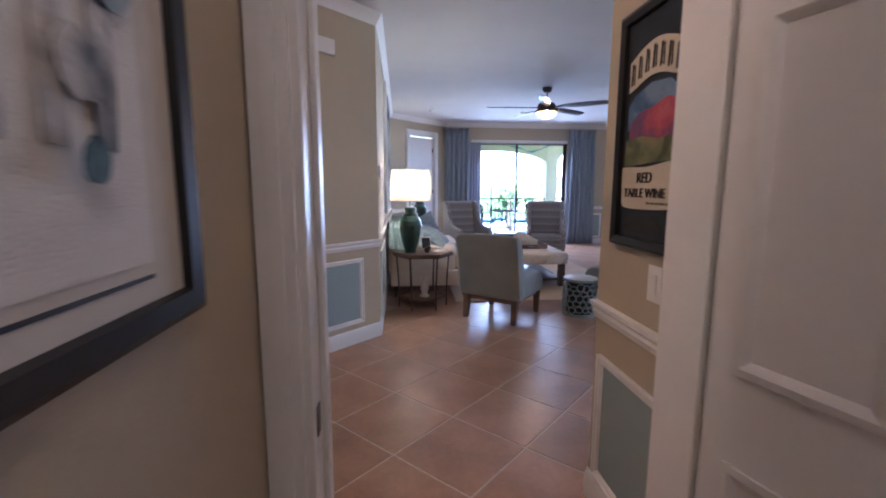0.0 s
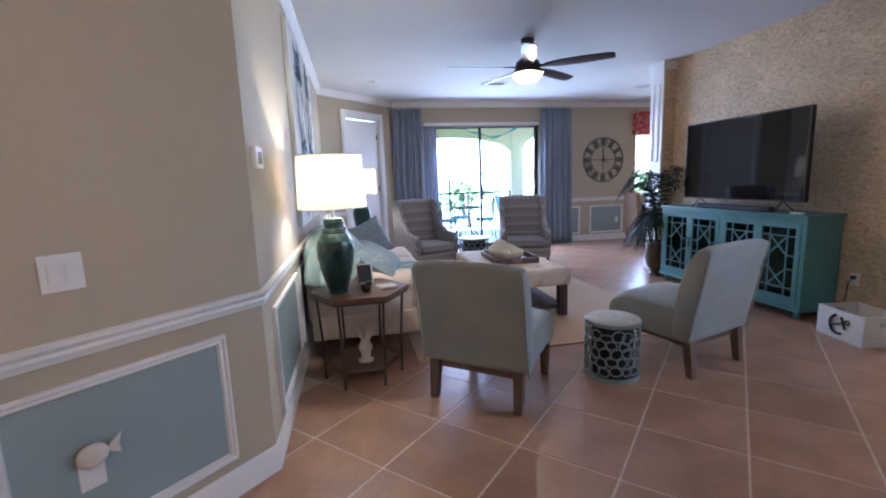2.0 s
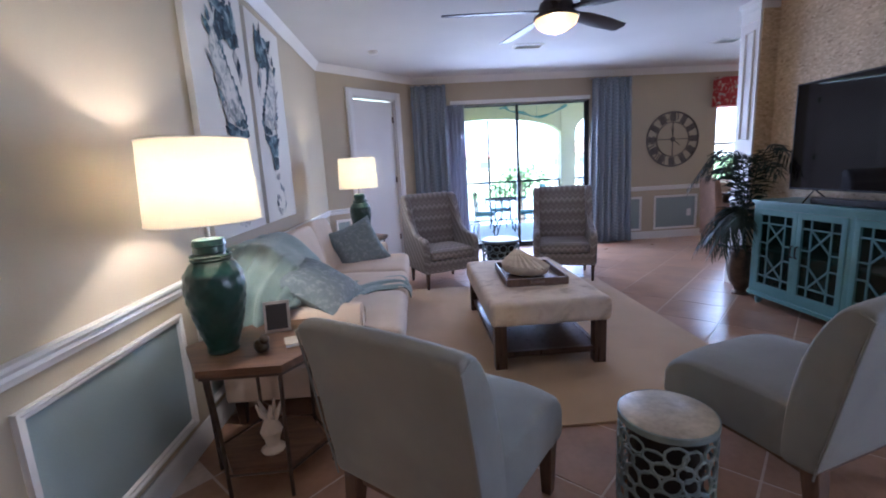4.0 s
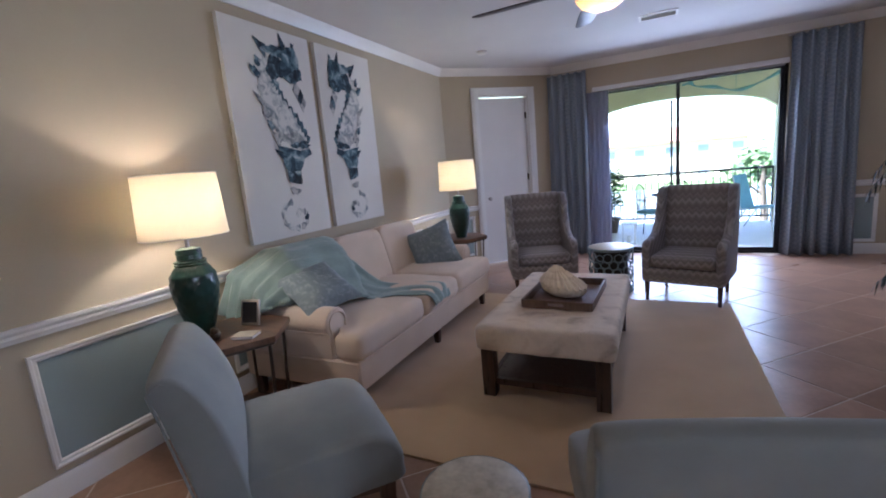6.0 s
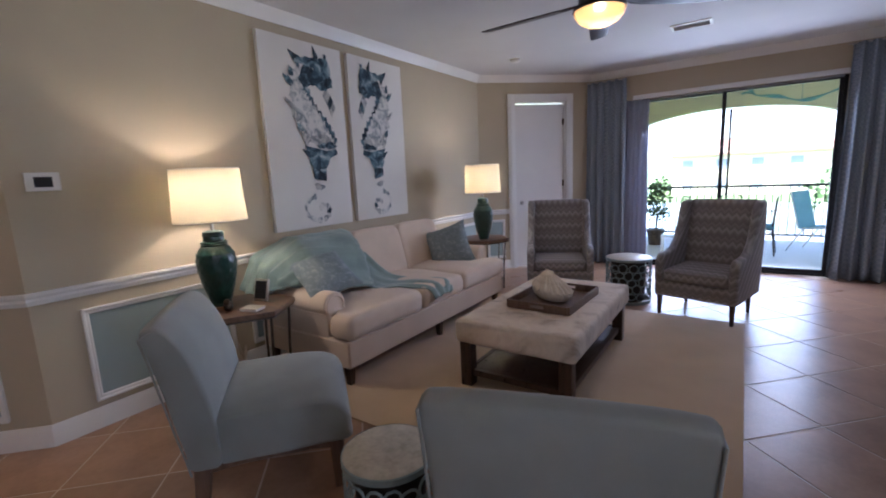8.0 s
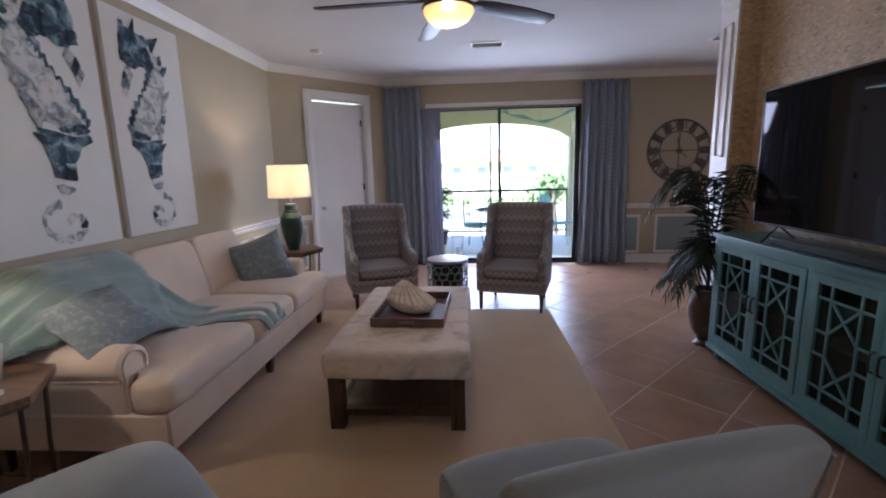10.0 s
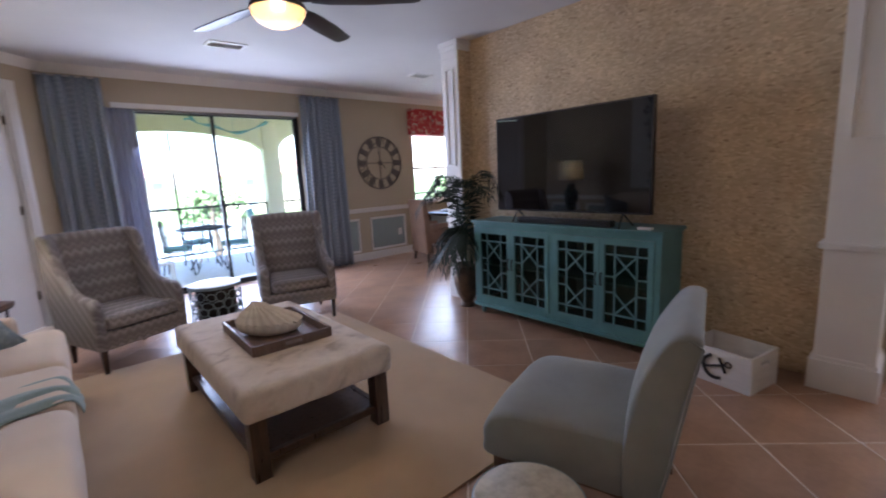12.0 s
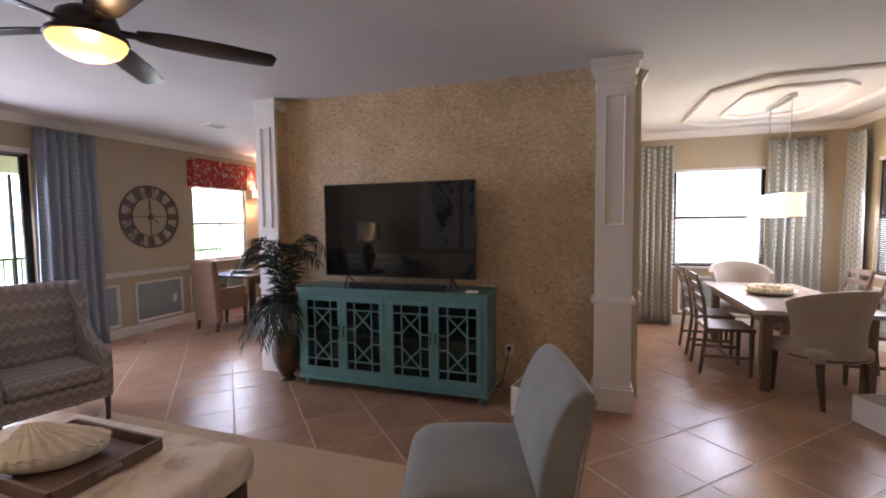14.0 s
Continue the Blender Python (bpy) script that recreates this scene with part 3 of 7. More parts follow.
M_IRON = mat("black_iron", (0.02, 0.02, 0.021), (0.012, 0.012, 0.012), 20, 0.5, 0.4)
M_STEEL = mat("dark_bronze_steel", (0.12, 0.10, 0.085), (0.07, 0.06, 0.05), 20, 0.38, 0.9)
M_FAN = mat("dark_espresso_blade", (0.022, 0.013, 0.012), (0.014, 0.009, 0.008), 8, 0.4)
M_SCREEN = mat("black_screen_glass", (0.006, 0.006, 0.007), (0.005, 0.005, 0.006), 2, 0.035, rvar=0.005, spec=0.5)
M_RUG = mat("sand_wool_rug", (0.59, 0.42, 0.25), (0.51, 0.355, 0.205), 3, 0.97, bump=0.9, bump_scale=260, fine=0.3, rvar=0.02)
M_DRUM = mat("verdigris_cast_metal", (0.30, 0.38, 0.37), (0.19, 0.26, 0.26), 14, 0.42, 0.25, bump=0.2, bump_scale=70)
M_STONE = mat("mottled_cream_stone", (0.58, 0.53, 0.42), (0.36, 0.32, 0.24), 16, 0.35, bump=0.15, bump_scale=60)
M_SHELL = mat("ivory_shell", (0.74, 0.67, 0.56), (0.64, 0.56, 0.45), 9, 0.5, bump=0.3, bump_scale=50)
M_THROW = mat("aqua_knit_throw", (0.25, 0.335, 0.305), (0.185, 0.26, 0.24), 8, 0.95, bump=0.8, bump_scale=300, fine=0.4, rvar=0.02)
M_CLOCK = mat("weathered_grey_metal", (0.17, 0.145, 0.13), (0.10, 0.085, 0.075), 14, 0.5, 0.4, bump=0.2)
M_LEAF = mat("dark_palm_leaf", (0.016, 0.036, 0.022), (0.006, 0.016, 0.011), 5, 0.65, vary=0.25)
M_URN = mat("bronze_urn", (0.16, 0.11, 0.07), (0.06, 0.045, 0.035), 12, 0.4, 0.5, bump=0.2)
M_CANVAS = mat("white_canvas", (0.74, 0.72, 0.68), (0.70, 0.68, 0.64), 3, 0.8, bump=0.4, bump_scale=300)
M_FRAME_B = mat("black_frame_paint", (0.012, 0.011, 0.011), (0.008, 0.008, 0.008), 6, 0.35)
M_GLOW = mat("frosted_lamp_glass", (0.85, 0.75, 0.55), None, 6, 0.4, emit=(1.0, 0.60, 0.24), strength=0.3)
M_BOWL = glass("amber_frosted_bowl_glass", (1.0, 0.84, 0.60), 0.4)
_n, _l = M_BOWL.node_tree.nodes, M_BOWL.node_tree.links
_frost, _blend = _n.new("ShaderNodeBsdfTranslucent"), _n.new("ShaderNodeMixShader")
_frost.inputs[0].default_value = (0.62, 0.38, 0.15, 1)
_blend.inputs[0].default_value = 0.24
_l.new(_n["Mix Shader"].outputs[0], _blend.inputs[1])
_l.new(_frost.outputs[0], _blend.inputs[2])
_l.new(_blend.outputs[0], _n["Material Output"].inputs[0])
M_BOXW = mat("white_painted_crate_wood", (0.72, 0.70, 0.66), (0.62, 0.60, 0.56), 6, 0.6, bump=0.25, bump_scale=60, stretch=(1, 1, 6))


def pattern_mat(name, kind, colours, scale, rough=0.9):
    """Woven patterns: zigzag bands, lattice or blotted watercolour."""
    m = bpy.data.materials.new(name)
    m.use_nodes = True
    n, l = m.node_tree.nodes, m.node_tree.links
    b = n["Principled BSDF"]
    tc, sp = n.new("ShaderNodeTexCoord"), n.new("ShaderNodeSeparateXYZ")
    l.new(tc.outputs["Object"], sp.inputs[0])

    def math_(op, a, c=None, d=None):
        q = n.new("ShaderNodeMath")
        q.operation = op
        for k, v in enumerate((a, c, d)):
            if v is None:
                continue
            if isinstance(v, (int, float)):
                q.inputs[k].default_value = v
            else:
                l.new(v, q.inputs[k])
        return q.outputs[0]

    rp = n.new("ShaderNodeValToRGB")
    rp.color_ramp.interpolation = "LINEAR"
    e = rp.color_ramp.elements
    e[0].position, e[0].color = colours[0][0], (*colours[0][1], 1)
    e[1].position, e[1].color = colours[-1][0], (*colours[-1][1], 1)
    for p, c in colours[1:-1]:
        q = e.new(p)
        q.color = (*c, 1)
    if kind == "zigzag":
        zig = math_("PINGPONG", math_("MULTIPLY", sp.outputs["X"], scale), 0.5)
        row = math_("SUBTRACT", sp.outputs["Z"], sp.outputs["Y"])
        v = math_("FRACT", math_("MULTIPLY_ADD", row, scale * 0.62, math_("MULTIPLY", zig, 0.55)))
    elif kind == "lattice":
        u = math_("MULTIPLY", math_("ADD", sp.outputs["X"], sp.outputs["Y"]), scale)
        w = math_("MULTIPLY", sp.outputs["Z"], scale * 0.75)
        d1 = math_("PINGPONG", math_("ADD", u, w), 0.5)
        d2 = math_("PINGPONG", math_("SUBTRACT", u, w), 0.5)
        v = math_("MINIMUM", d1, d2)
    else:
        ns = n.new("ShaderNodeTexNoise")
        ns.inputs["Scale"].default_value, ns.inputs["Detail"].default_value, ns.inputs["Distortion"].default_value = scale, 7, 0.8
        l.new(tc.outputs["Object"], ns.inputs["Vector"])
        v = ns.outputs[0]
    wob = n.new("ShaderNodeTexNoise")
    wob.inputs["Scale"].default_value = 60
    l.new(tc.outputs["Object"], wob.inputs["Vector"])
    v2 = math_("MULTIPLY_ADD", math_("SUBTRACT", wob.outputs[0], 0.5), 0.12, v)
    l.new(v2, rp.inputs[0])
    l.new(rp.outputs[0], b.inputs["Base Color"])
    b.inputs["Roughness"].default_value = rough
    fn = n.new("ShaderNodeTexNoise")
    fn.inputs["Scale"].default_value = 380
    l.new(tc.outputs["Object"], fn.inputs["Vector"])
    bp = n.new("ShaderNodeBump")
    bp.inputs["Strength"].default_value, bp.inputs["Distance"].default_value = 0.4, 0.002
    l.new(fn.outputs[0], bp.inputs["Height"])
    l.new(bp.outputs[0], b.inputs["Normal"])
    return m


M_CHEVRON = pattern_mat("taupe_zigzag_weave", "zigzag", [(0.0, (0.20, 0.185, 0.19)), (0.3, (0.25, 0.23, 0.23)), (0.42, (0.35, 0.335, 0.335)), (0.55, (0.35, 0.335, 0.335)), (0.66, (0.21, 0.195, 0.20)), (0.9, (0.28, 0.26, 0.26)), (1.0, (0.20, 0.185, 0.19))], 15)
M_CURTAIN = pattern_mat("blue_lattice_curtain", "lattice", [(0.0, (0.29, 0.33, 0.37)), (0.08, (0.29, 0.33, 0.37)), (0.16, (0.225, 0.265, 0.305)), (0.5, (0.225, 0.265, 0.305))], 22)
M_CURTAIN_G = pattern_mat("sage_lattice_curtain", "lattice", [(0.0, (0.46, 0.47, 0.43)), (0.10, (0.46, 0.47, 0.43)), (0.18, (0.27, 0.29, 0.27)), (0.5, (0.27, 0.29, 0.27))], 18)
M_CUSHION = pattern_mat("slate_blue_flecked_cushion", "blot", [(0.36, (0.20, 0.245, 0.265)), (0.54, (0.225, 0.275, 0.295)), (0.60, (0.275, 0.325, 0.34)), (0.70, (0.33, 0.375, 0.385))], 30)
M_OTTO = pattern_mat("ivory_floral_linen", "blot", [(0.30, (0.44, 0.36, 0.28)), (0.42, (0.62, 0.53, 0.43)), (0.56, (0.70, 0.61, 0.50)), (0.68, (0.60, 0.50, 0.39))], 6)
M_RED = pattern_mat("red_floral_valance", "blot", [(0.34, (0.55, 0.42, 0.30)), (0.42, (0.42, 0.05, 0.05)), (0.58, (0.40, 0.035, 0.04)), (0.64, (0.55, 0.5, 0.4)), (0.7, (0.10, 0.16, 0.12))], 9)
M_WASH = pattern_mat("blue_black_watercolour", "blot", [(0.34, (0.012, 0.025, 0.04)), (0.46, (0.04, 0.08, 0.11)), (0.57, (0.13, 0.21, 0.25)), (0.70, (0.45, 0.52, 0.54))], 9)
M_WASH_D = pattern_mat("dark_ink_watercolour", "blot", [(0.34, (0.010, 0.018, 0.028)), (0.50, (0.03, 0.055, 0.075)), (0.62, (0.12, 0.19, 0.23)), (0.72, (0.42, 0.50, 0.52))], 13)
M_WASH_P = pattern_mat("faint_grey_watercolour", "blot", [(0.36, (0.22, 0.25, 0.27)), (0.47, (0.44, 0.46, 0.46)), (0.58, (0.66, 0.65, 0.62))], 14)
M_WASH_L = pattern_mat("pale_grey_watercolour", "blot", [(0.36, (0.16, 0.18, 0.20)), (0.52, (0.42, 0.42, 0.41)), (0.66, (0.68, 0.66, 0.62))], 14)


def soft(bm, amount, freq=4.0):
    """Slight unevenness of stuffed things."""
    for v in bm.verts:
        v.co += v.normal * (noise.noise(v.co * freq) * amount)
    return bm


def superq(sx, sy, sz, e1=0.35, e2=0.35, seg=28, rings=14, at=(0, 0, 0), bm=None):
    """A stuffed rounded block."""
    def pw(v, e):
        return math.copysign(abs(v) ** e, v)
    b2 = bmesh.new()
    rows = []
    for j in range(1, rings):
        ph = -math.pi / 2 + math.pi * j / rings
        rows.append([b2.verts.new((at[0] + sx * pw(math.cos(ph), e1) * pw(math.cos(t), e2), at[1] + sy * pw(math.cos(ph), e1) * pw(math.sin(t), e2),
                                   at[2] + sz * pw(math.sin(ph), e1))) for t in (2 * math.pi * (i + 0.5) / seg for i in range(seg))])
    for a, b in zip(rows, rows[1:]):
        for i in range(seg):
            b2.faces.new((a[i], a[(i + 1) % seg], b[(i + 1) % seg], b[i]))
    b2.faces.new(list(reversed(rows[0])))
    b2.faces.new(rows[-1])
    b2.normal_update()
    return merge(bm, b2)


def slab_x(outline, x0, x1, bevel=0.02, seg=3, cuts=0):
    """An outline of (y, z) carried from x0 to x1."""
    bm = bmesh.new()
    a = [bm.verts.new((x0, y, z)) for y, z in outline]
    b = [bm.verts.new((x1, y, z)) for y, z in outline]
    k = len(outline)
    bm.faces.new(a)
    bm.faces.new(list(reversed(b)))
    for i in range(k):
        bm.faces.new((a[i], b[i], b[(i + 1) % k], a[(i + 1) % k]))
    bmesh.ops.recalc_face_normals(bm, faces=bm.faces)
    if bevel:
        bmesh.ops.bevel(bm, geom=bm.edges[:], offset=bevel, segments=seg, profile=0.5, affect="EDGES", clamp_overlap=True)
    return bm


def closed_line(keys, per=4):
    """A smooth closed outline through the keys."""
    out, k = [], len(keys)
    for j in range(k):
        a, b, c, d = keys[j - 1], keys[j], keys[(j + 1) % k], keys[(j + 2) % k]
        for i in range(per):
            f = i / per
            out.append(tuple(0.5 * (2 * q + (r - p) * f + (2 * p - 5 * q + 4 * r - w) * f * f + (3 * q - p - 3 * r + w) * f ** 3) for p, q, r, w in zip(a, b, c, d)))
    return out


def padded_x(keys, half, edge, shape, per=4, slices=14):
    """A padded block: a smooth (y, z) outline carried across x, its ends rolled in; shape(u, y, z) pads it, u from -1 to 1."""
    outline = closed_line(keys, per)
    k = len(outline)
    cy, cz = sum(p[0] for p in outline) / k, sum(p[1] for p in outline) / k
    stops = [(-half + edge * (1 - math.cos(a)), edge * (1 - math.sin(a))) for a in [math.pi / 2 * i / 5 for i in range(6)]]
    mid = [(-half + edge + (2 * half - 2 * edge) * i / slices, 0.0) for i in range(1, slices)]
    stops = stops + mid + [(-x, e) for x, e in reversed(stops)]
    bm = bmesh.new()
    rings = []
    for x, e in stops:
        row = []
        for y, z in outline:
            dy, dz = cy - y, cz - z
            ln = math.hypot(dy, dz) or 1
            y2, z2 = shape(x / half, y + dy / ln * e, z + dz / ln * e)
            row.append(bm.verts.new((x, y2, z2)))
        rings.append(row)
    for a, b in zip(rings, rings[1:]):
        for i in range(k):
            bm.faces.new((a[i], a[(i + 1) % k], b[(i + 1) % k], b[i]))
    bm.faces.new(list(reversed(rings[0])))
    bm.faces.new(rings[-1])
    bm.normal_update()
    return bm


def taper_leg(x, y, z1, w0, w1, dx=0.0, dy=0.0):
    """A square leg from the floor to z1."""
    bm = bmesh.new()
    lo = [bm.verts.new((x + dx + sx * w0 / 2, y + dy + sy * w0 / 2, 0)) for sx, sy in ((-1, -1), (1, -1), (1, 1), (-1, 1))]
    hi = [bm.verts.new((x + sx * w1 / 2, y + sy * w1 / 2, z1)) for sx, sy in ((-1, -1), (1, -1), (1, 1), (-1, 1))]
    bm.faces.new(list(reversed(lo)))
    bm.faces.new(hi)
    for i in range(4):
        bm.faces.new((lo[i], lo[(i + 1) % 4], hi[(i + 1) % 4], hi[i]))
    bmesh.ops.bevel(bm, geom=bm.edges[:], offset=0.003, segments=1, affect="EDGES")
    return bm


def text_mesh(body, size, depth=0.002):
    cu = bpy.data.curves.new("lettering", "FONT")
    cu.body, cu.size, cu.extrude, cu.align_x, cu.align_y = body, size, depth, "CENTER", "CENTER"
    tmp = bpy.data.objects.new("lettering", cu)
    me = bpy.data.meshes.new_from_object(tmp)
    bpy.data.objects.remove(tmp)
    bpy.data.curves.remove(cu)
    return me


def lettering(name, body, size, material, parent, m, label=""):
    me = text_mesh(body, size)
    me.materials.clear()
    me.materials.append(material)
    ob = new(name, me)
    ob.parent = parent
    ob.matrix_local = m
    return ob


# ---- living room: the rug, sofa and what lies on it ----
tagged(part("area_rug", box(0.72, 4.97, 0.0, 3.14, 7.85, 0.013, 0.004), M_RUG), "large sand-coloured wool area rug on the tiles", "rug")


def seat_pad(outline, z0, z1, yc, half):
    """A boxed seat cushion cut to an outline, filled a little fuller in the middle."""
    bm = prism(outline, z0, z1)
    bmesh.ops.bevel(bm, geom=bm.edges[:], offset=0.062, segments=5, profile=0.5, affect="EDGES", clamp_overlap=True)
    bmesh.ops.triangulate(bm, faces=[f for f in bm.faces if len(f.verts) > 4])
    for _ in range(3):
        bmesh.ops.subdivide_edges(bm, edges=[e for e in bm.edges if e.calc_length() > 0.11], cuts=1)
        bmesh.ops.triangulate(bm, faces=[f for f in bm.faces if len(f.verts) > 4])
    for v in bm.verts:
        if v.co.z > (z0 + z1) / 2:
            v.co.z += 0.026 * max(0.0, 1 - ((v.co.y - yc) / half) ** 2) * max(0.0, 1 - ((v.co.x - 0.55) / 0.42) ** 2)
    bm.normal_update()
    return soft(bm, 0.006, 5)


def sofa():
    root = thing("sofa", "cream linen three-seat sofa with low rolled arms", "sofa")
    y0, y1, front = 5.20, 7.54, 0.955
    part("base", box(-0.06, y0 + 0.02, 0.15, front - 0.035, y1 - 0.02, 0.348, 0.03, 3), M_CREAM, root)
    part("back_frame", slab_x([(0, 0), (0.19, 0), (0.13, 0.56), (0.06, 0.60), (0.0, 0.56)], 0, y1 - y0 - 0.1, 0.03), M_CREAM, root).matrix_local = \
        Matrix.Translation((-0.09, y1 - 0.05, 0.30)) @ Matrix.Rotation(radians(-90), 4, "Z")
    inner, w = 0.205, (y1 - y0 - 0.41) / 3
    ear = 0.735
    for i in range(3):
        a, b = y0 + inner + w * i, y0 + inner + w * (i + 1)
        out = [(0.14, a), (front, a), (front, b), (0.14, b)]
        if i == 0:
            out = [(0.14, a), (ear, a), (ear, y0 + 0.005), (front, y0 + 0.005), (front, b), (0.14, b)]
        if i == 2:
            out = [(0.14, a), (front, a), (front, y1 - 0.005), (ear, y1 - 0.005), (ear, b), (0.14, b)]
        part("seat_cushion", seat_pad(out, 0.345, 0.525, (a + b) / 2, w / 2), M_CREAM, root, smooth=60)
        bk = part("back_cushion", soft(superq(0.10, w / 2 + 0.004, 0.268, 0.32, 0.17, 40, 20), 0.008, 5), M_CREAM, root)
        bk.matrix_local = pose(0.135, (a + b) / 2, 0.70, 0, -14, 0)
    for ya, sgn in ((y0, 1), (y1, -1)):
        out = [(0.03, 0.15), (0.195, 0.15), (0.20, 0.50)]
        out += [(0.102 + 0.102 * math.cos(t), 0.565 + 0.098 * math.sin(t)) for t in [radians(a) for a in range(-10, 200, 18)]]
        out += [(0.03, 0.51)]
        arm = part("arm", slab_x([(y * sgn, z) for y, z in out], -0.06, 0.725, 0.024, 3), M_CREAM, root, smooth=50)
        arm.matrix_local = Matrix.Translation((0, ya, 0))
        line = [(0.728, sgn * 0.042, 0.17), (0.728, sgn * 0.042, 0.50)]
        line += [(0.728, sgn * (0.104 - 0.074 * math.cos(t)), 0.565 + 0.07 * math.sin(t)) for t in [radians(a) for a in range(-20, 201, 20)]]
        line += [(0.728, sgn * 0.178, 0.50)]
        part("arm_piping", tube(line, 0.0055, 6), M_CREAM, arm)
        part("arm_seam", tube([(-0.02, sgn * 0.026, 0.512), (0.70, sgn * 0.026, 0.512)], 0.006, 6), M_CREAM, arm)
    for x in (0.0, 0.85):
        for y in (5.28, 6.38, 7.46):
            part("leg", taper_leg(x, y, 0.155, 0.04, 0.058), M_WOOD_D, root, "dark wooden leg")


sofa()


def throw_cushion(m, label, s=0.24):
    bm = bmesh.new()
    n = 14
    for side in (1, -1):
        g = {}
        for i in range(n + 1):
            for j in range(n + 1):
                u, v = 2 * i / n - 1, 2 * j / n - 1
                prof = max(0.0, (1 - abs(u) ** 2.6) * (1 - abs(v) ** 2.6)) ** 0.55
                pinch = 1 - 0.10 * (1 - abs(v) ** 2) * abs(u) ** 3 - 0.0
                pinch2 = 1 - 0.10 * (1 - abs(u) ** 2) * abs(v) ** 3
                g[i, j] = bm.verts.new((u * s * pinch, side * 0.085 * prof + 0.006 * noise.noise(Vector((u * 3, v * 3, side))), v * s * pinch2))
        for i in range(n):
            for j in range(n):
                bm.faces.new((g[i, j], g[i + 1, j], g[i + 1, j + 1], g[i, j + 1]))
    bmesh.ops.remove_doubles(bm, verts=bm.verts, dist=0.004)
    ob = tagged(part("throw_cushion", bm, M_CUSHION), label, "cushion", group="cushions on the sofa")
    ob.matrix_world = m
    return ob


throw_cushion(Matrix.Translation((0.472, 7.16, 0.682)) @ Matrix.Rotation(radians(18), 4, "Z") @ Matrix.Rotation(radians(-24), 4, "X") @ Matrix.Rotation(radians(-20), 4, "Y"),
              "slate blue patterned cushion leaning at the sofa's far arm")
throw_cushion(Matrix.Translation((0.475, 5.445, 0.735)) @ Matrix.Rotation(radians(64), 4, "Z") @ Matrix.Rotation(radians(-58), 4, "X") @ Matrix.Rotation(radians(-14), 4, "Y"),
              "slate blue patterned cushion lying over the throw", 0.215)


def drape(paths, n=26, hang=0.0, ripple=0.012):
    """Folded cloth between guide lines: each row is a line of points across the cloth."""
    bm = bmesh.new()
    rows = []
    for a, line in enumerate(paths):
        pts = [Vector(p) for p in line]
        row = []
        for i in range(n + 1):
            t = i / n * (len(pts) - 1)
            k = min(int(t), len(pts) - 2)
            row.append(pts[k].lerp(pts[k + 1], t - k))
        rows.append(row)
    fine = []
    steps = 11
    for a in range(len(rows) - 1):
        for s in range(steps):
            f = s / steps
            before, after = rows[max(a - 1, 0)], rows[min(a + 2, len(rows) - 1)]
            fine.append([0.5 * (2 * p + (q - o) * f + (2 * o - 5 * p + 4 * q - r) * f * f + (3 * p - 3 * q + r - o) * f ** 3) for o, p, q, r in zip(before, rows[a], rows[a + 1], after)])
    fine.append(rows[-1])
    g = []
    for a, row in enumerate(fine):
        out = []
        for i, p in enumerate(row):
            w = ripple * math.sin(i * 1.15 + 0.10 * a + 2.0 * noise.noise(Vector((i * 0.15, a * 0.06, 1.7)))) + 0.012 * noise.noise(Vector((i * 0.3, a * 0.12, 5.0)))
            fold = hang * math.sin(a * 0.95 + 1.5 * noise.noise(Vector((a * 0.2, i * 0.07, 2.2)))) * (0.35 + 0.65 * (1 - i / n)) + 0.35 * hang * math.sin(a * 2.3 + i * 0.11)
            out.append(p + Vector((w * 0.5, -fold, w + 0.4 * fold)))
        g.append(out)
    top = [[bm.verts.new(p) for p in r] for r in g]
    low = [[bm.verts.new(p - Vector((0.004, -0.007, 0.008))) for p in r] for r in g]
    for layer in (top, low):
        for a in range(len(layer) - 1):
            for i in range(n):
                bm.faces.new((layer[a][i], layer[a][i + 1], layer[a + 1][i + 1], layer[a + 1][i]))
    for a in range(len(top) - 1):
        for i in (0, n):
            bm.faces.new((top[a][i], top[a + 1][i], low[a + 1][i], low[a][i]))
    for a in (0, len(top) - 1):
        for i in range(n):
            bm.faces.new((top[a][i], top[a][i + 1], low[a][i + 1], low[a][i]))
    return bm


throw = thing("throw_blanket", "aqua knitted throw draped over the sofa's near arm", "blanket")
part("draped_end", drape([[(-0.08, 5.10, 0.64), (-0.07, 5.20, 0.88), (-0.05, 5.52, 0.985), (-0.03, 6.00, 0.985)], [(0.08, 5.07, 0.62), (0.10, 5.16, 0.86), (0.13, 5.48, 1.00), (0.16, 6.02, 0.985)],
                    [(0.22, 5.09, 0.62), (0.24, 5.17, 0.78), (0.30, 5.42, 0.93), (0.33, 6.00, 0.83)], [(0.33, 5.16, 0.685), (0.36, 5.24, 0.70), (0.42, 5.42, 0.78), (0.45, 5.95, 0.64)],
                    [(0.40, 5.36, 0.67), (0.44, 5.44, 0.64), (0.52, 5.52, 0.62), (0.60, 5.84, 0.575)]], 34, 0.027, 0.003), M_THROW, throw, smooth="all")
part("trailing_end", drape([[(0.30, 5.78, 0.80), (0.30, 6.06, 0.80)], [(0.42, 5.76, 0.66), (0.42, 6.16, 0.63)], [(0.58, 5.82, 0.55), (0.54, 6.30, 0.55)],
                     [(0.76, 5.98, 0.545), (0.72, 6.42, 0.545)], [(0.94, 6.10, 0.52), (0.91, 6.48, 0.52)], [(0.99, 6.16, 0.43), (0.98, 6.44, 0.43)]], 18, 0.0, 0.007), M_THROW, throw, smooth="all")


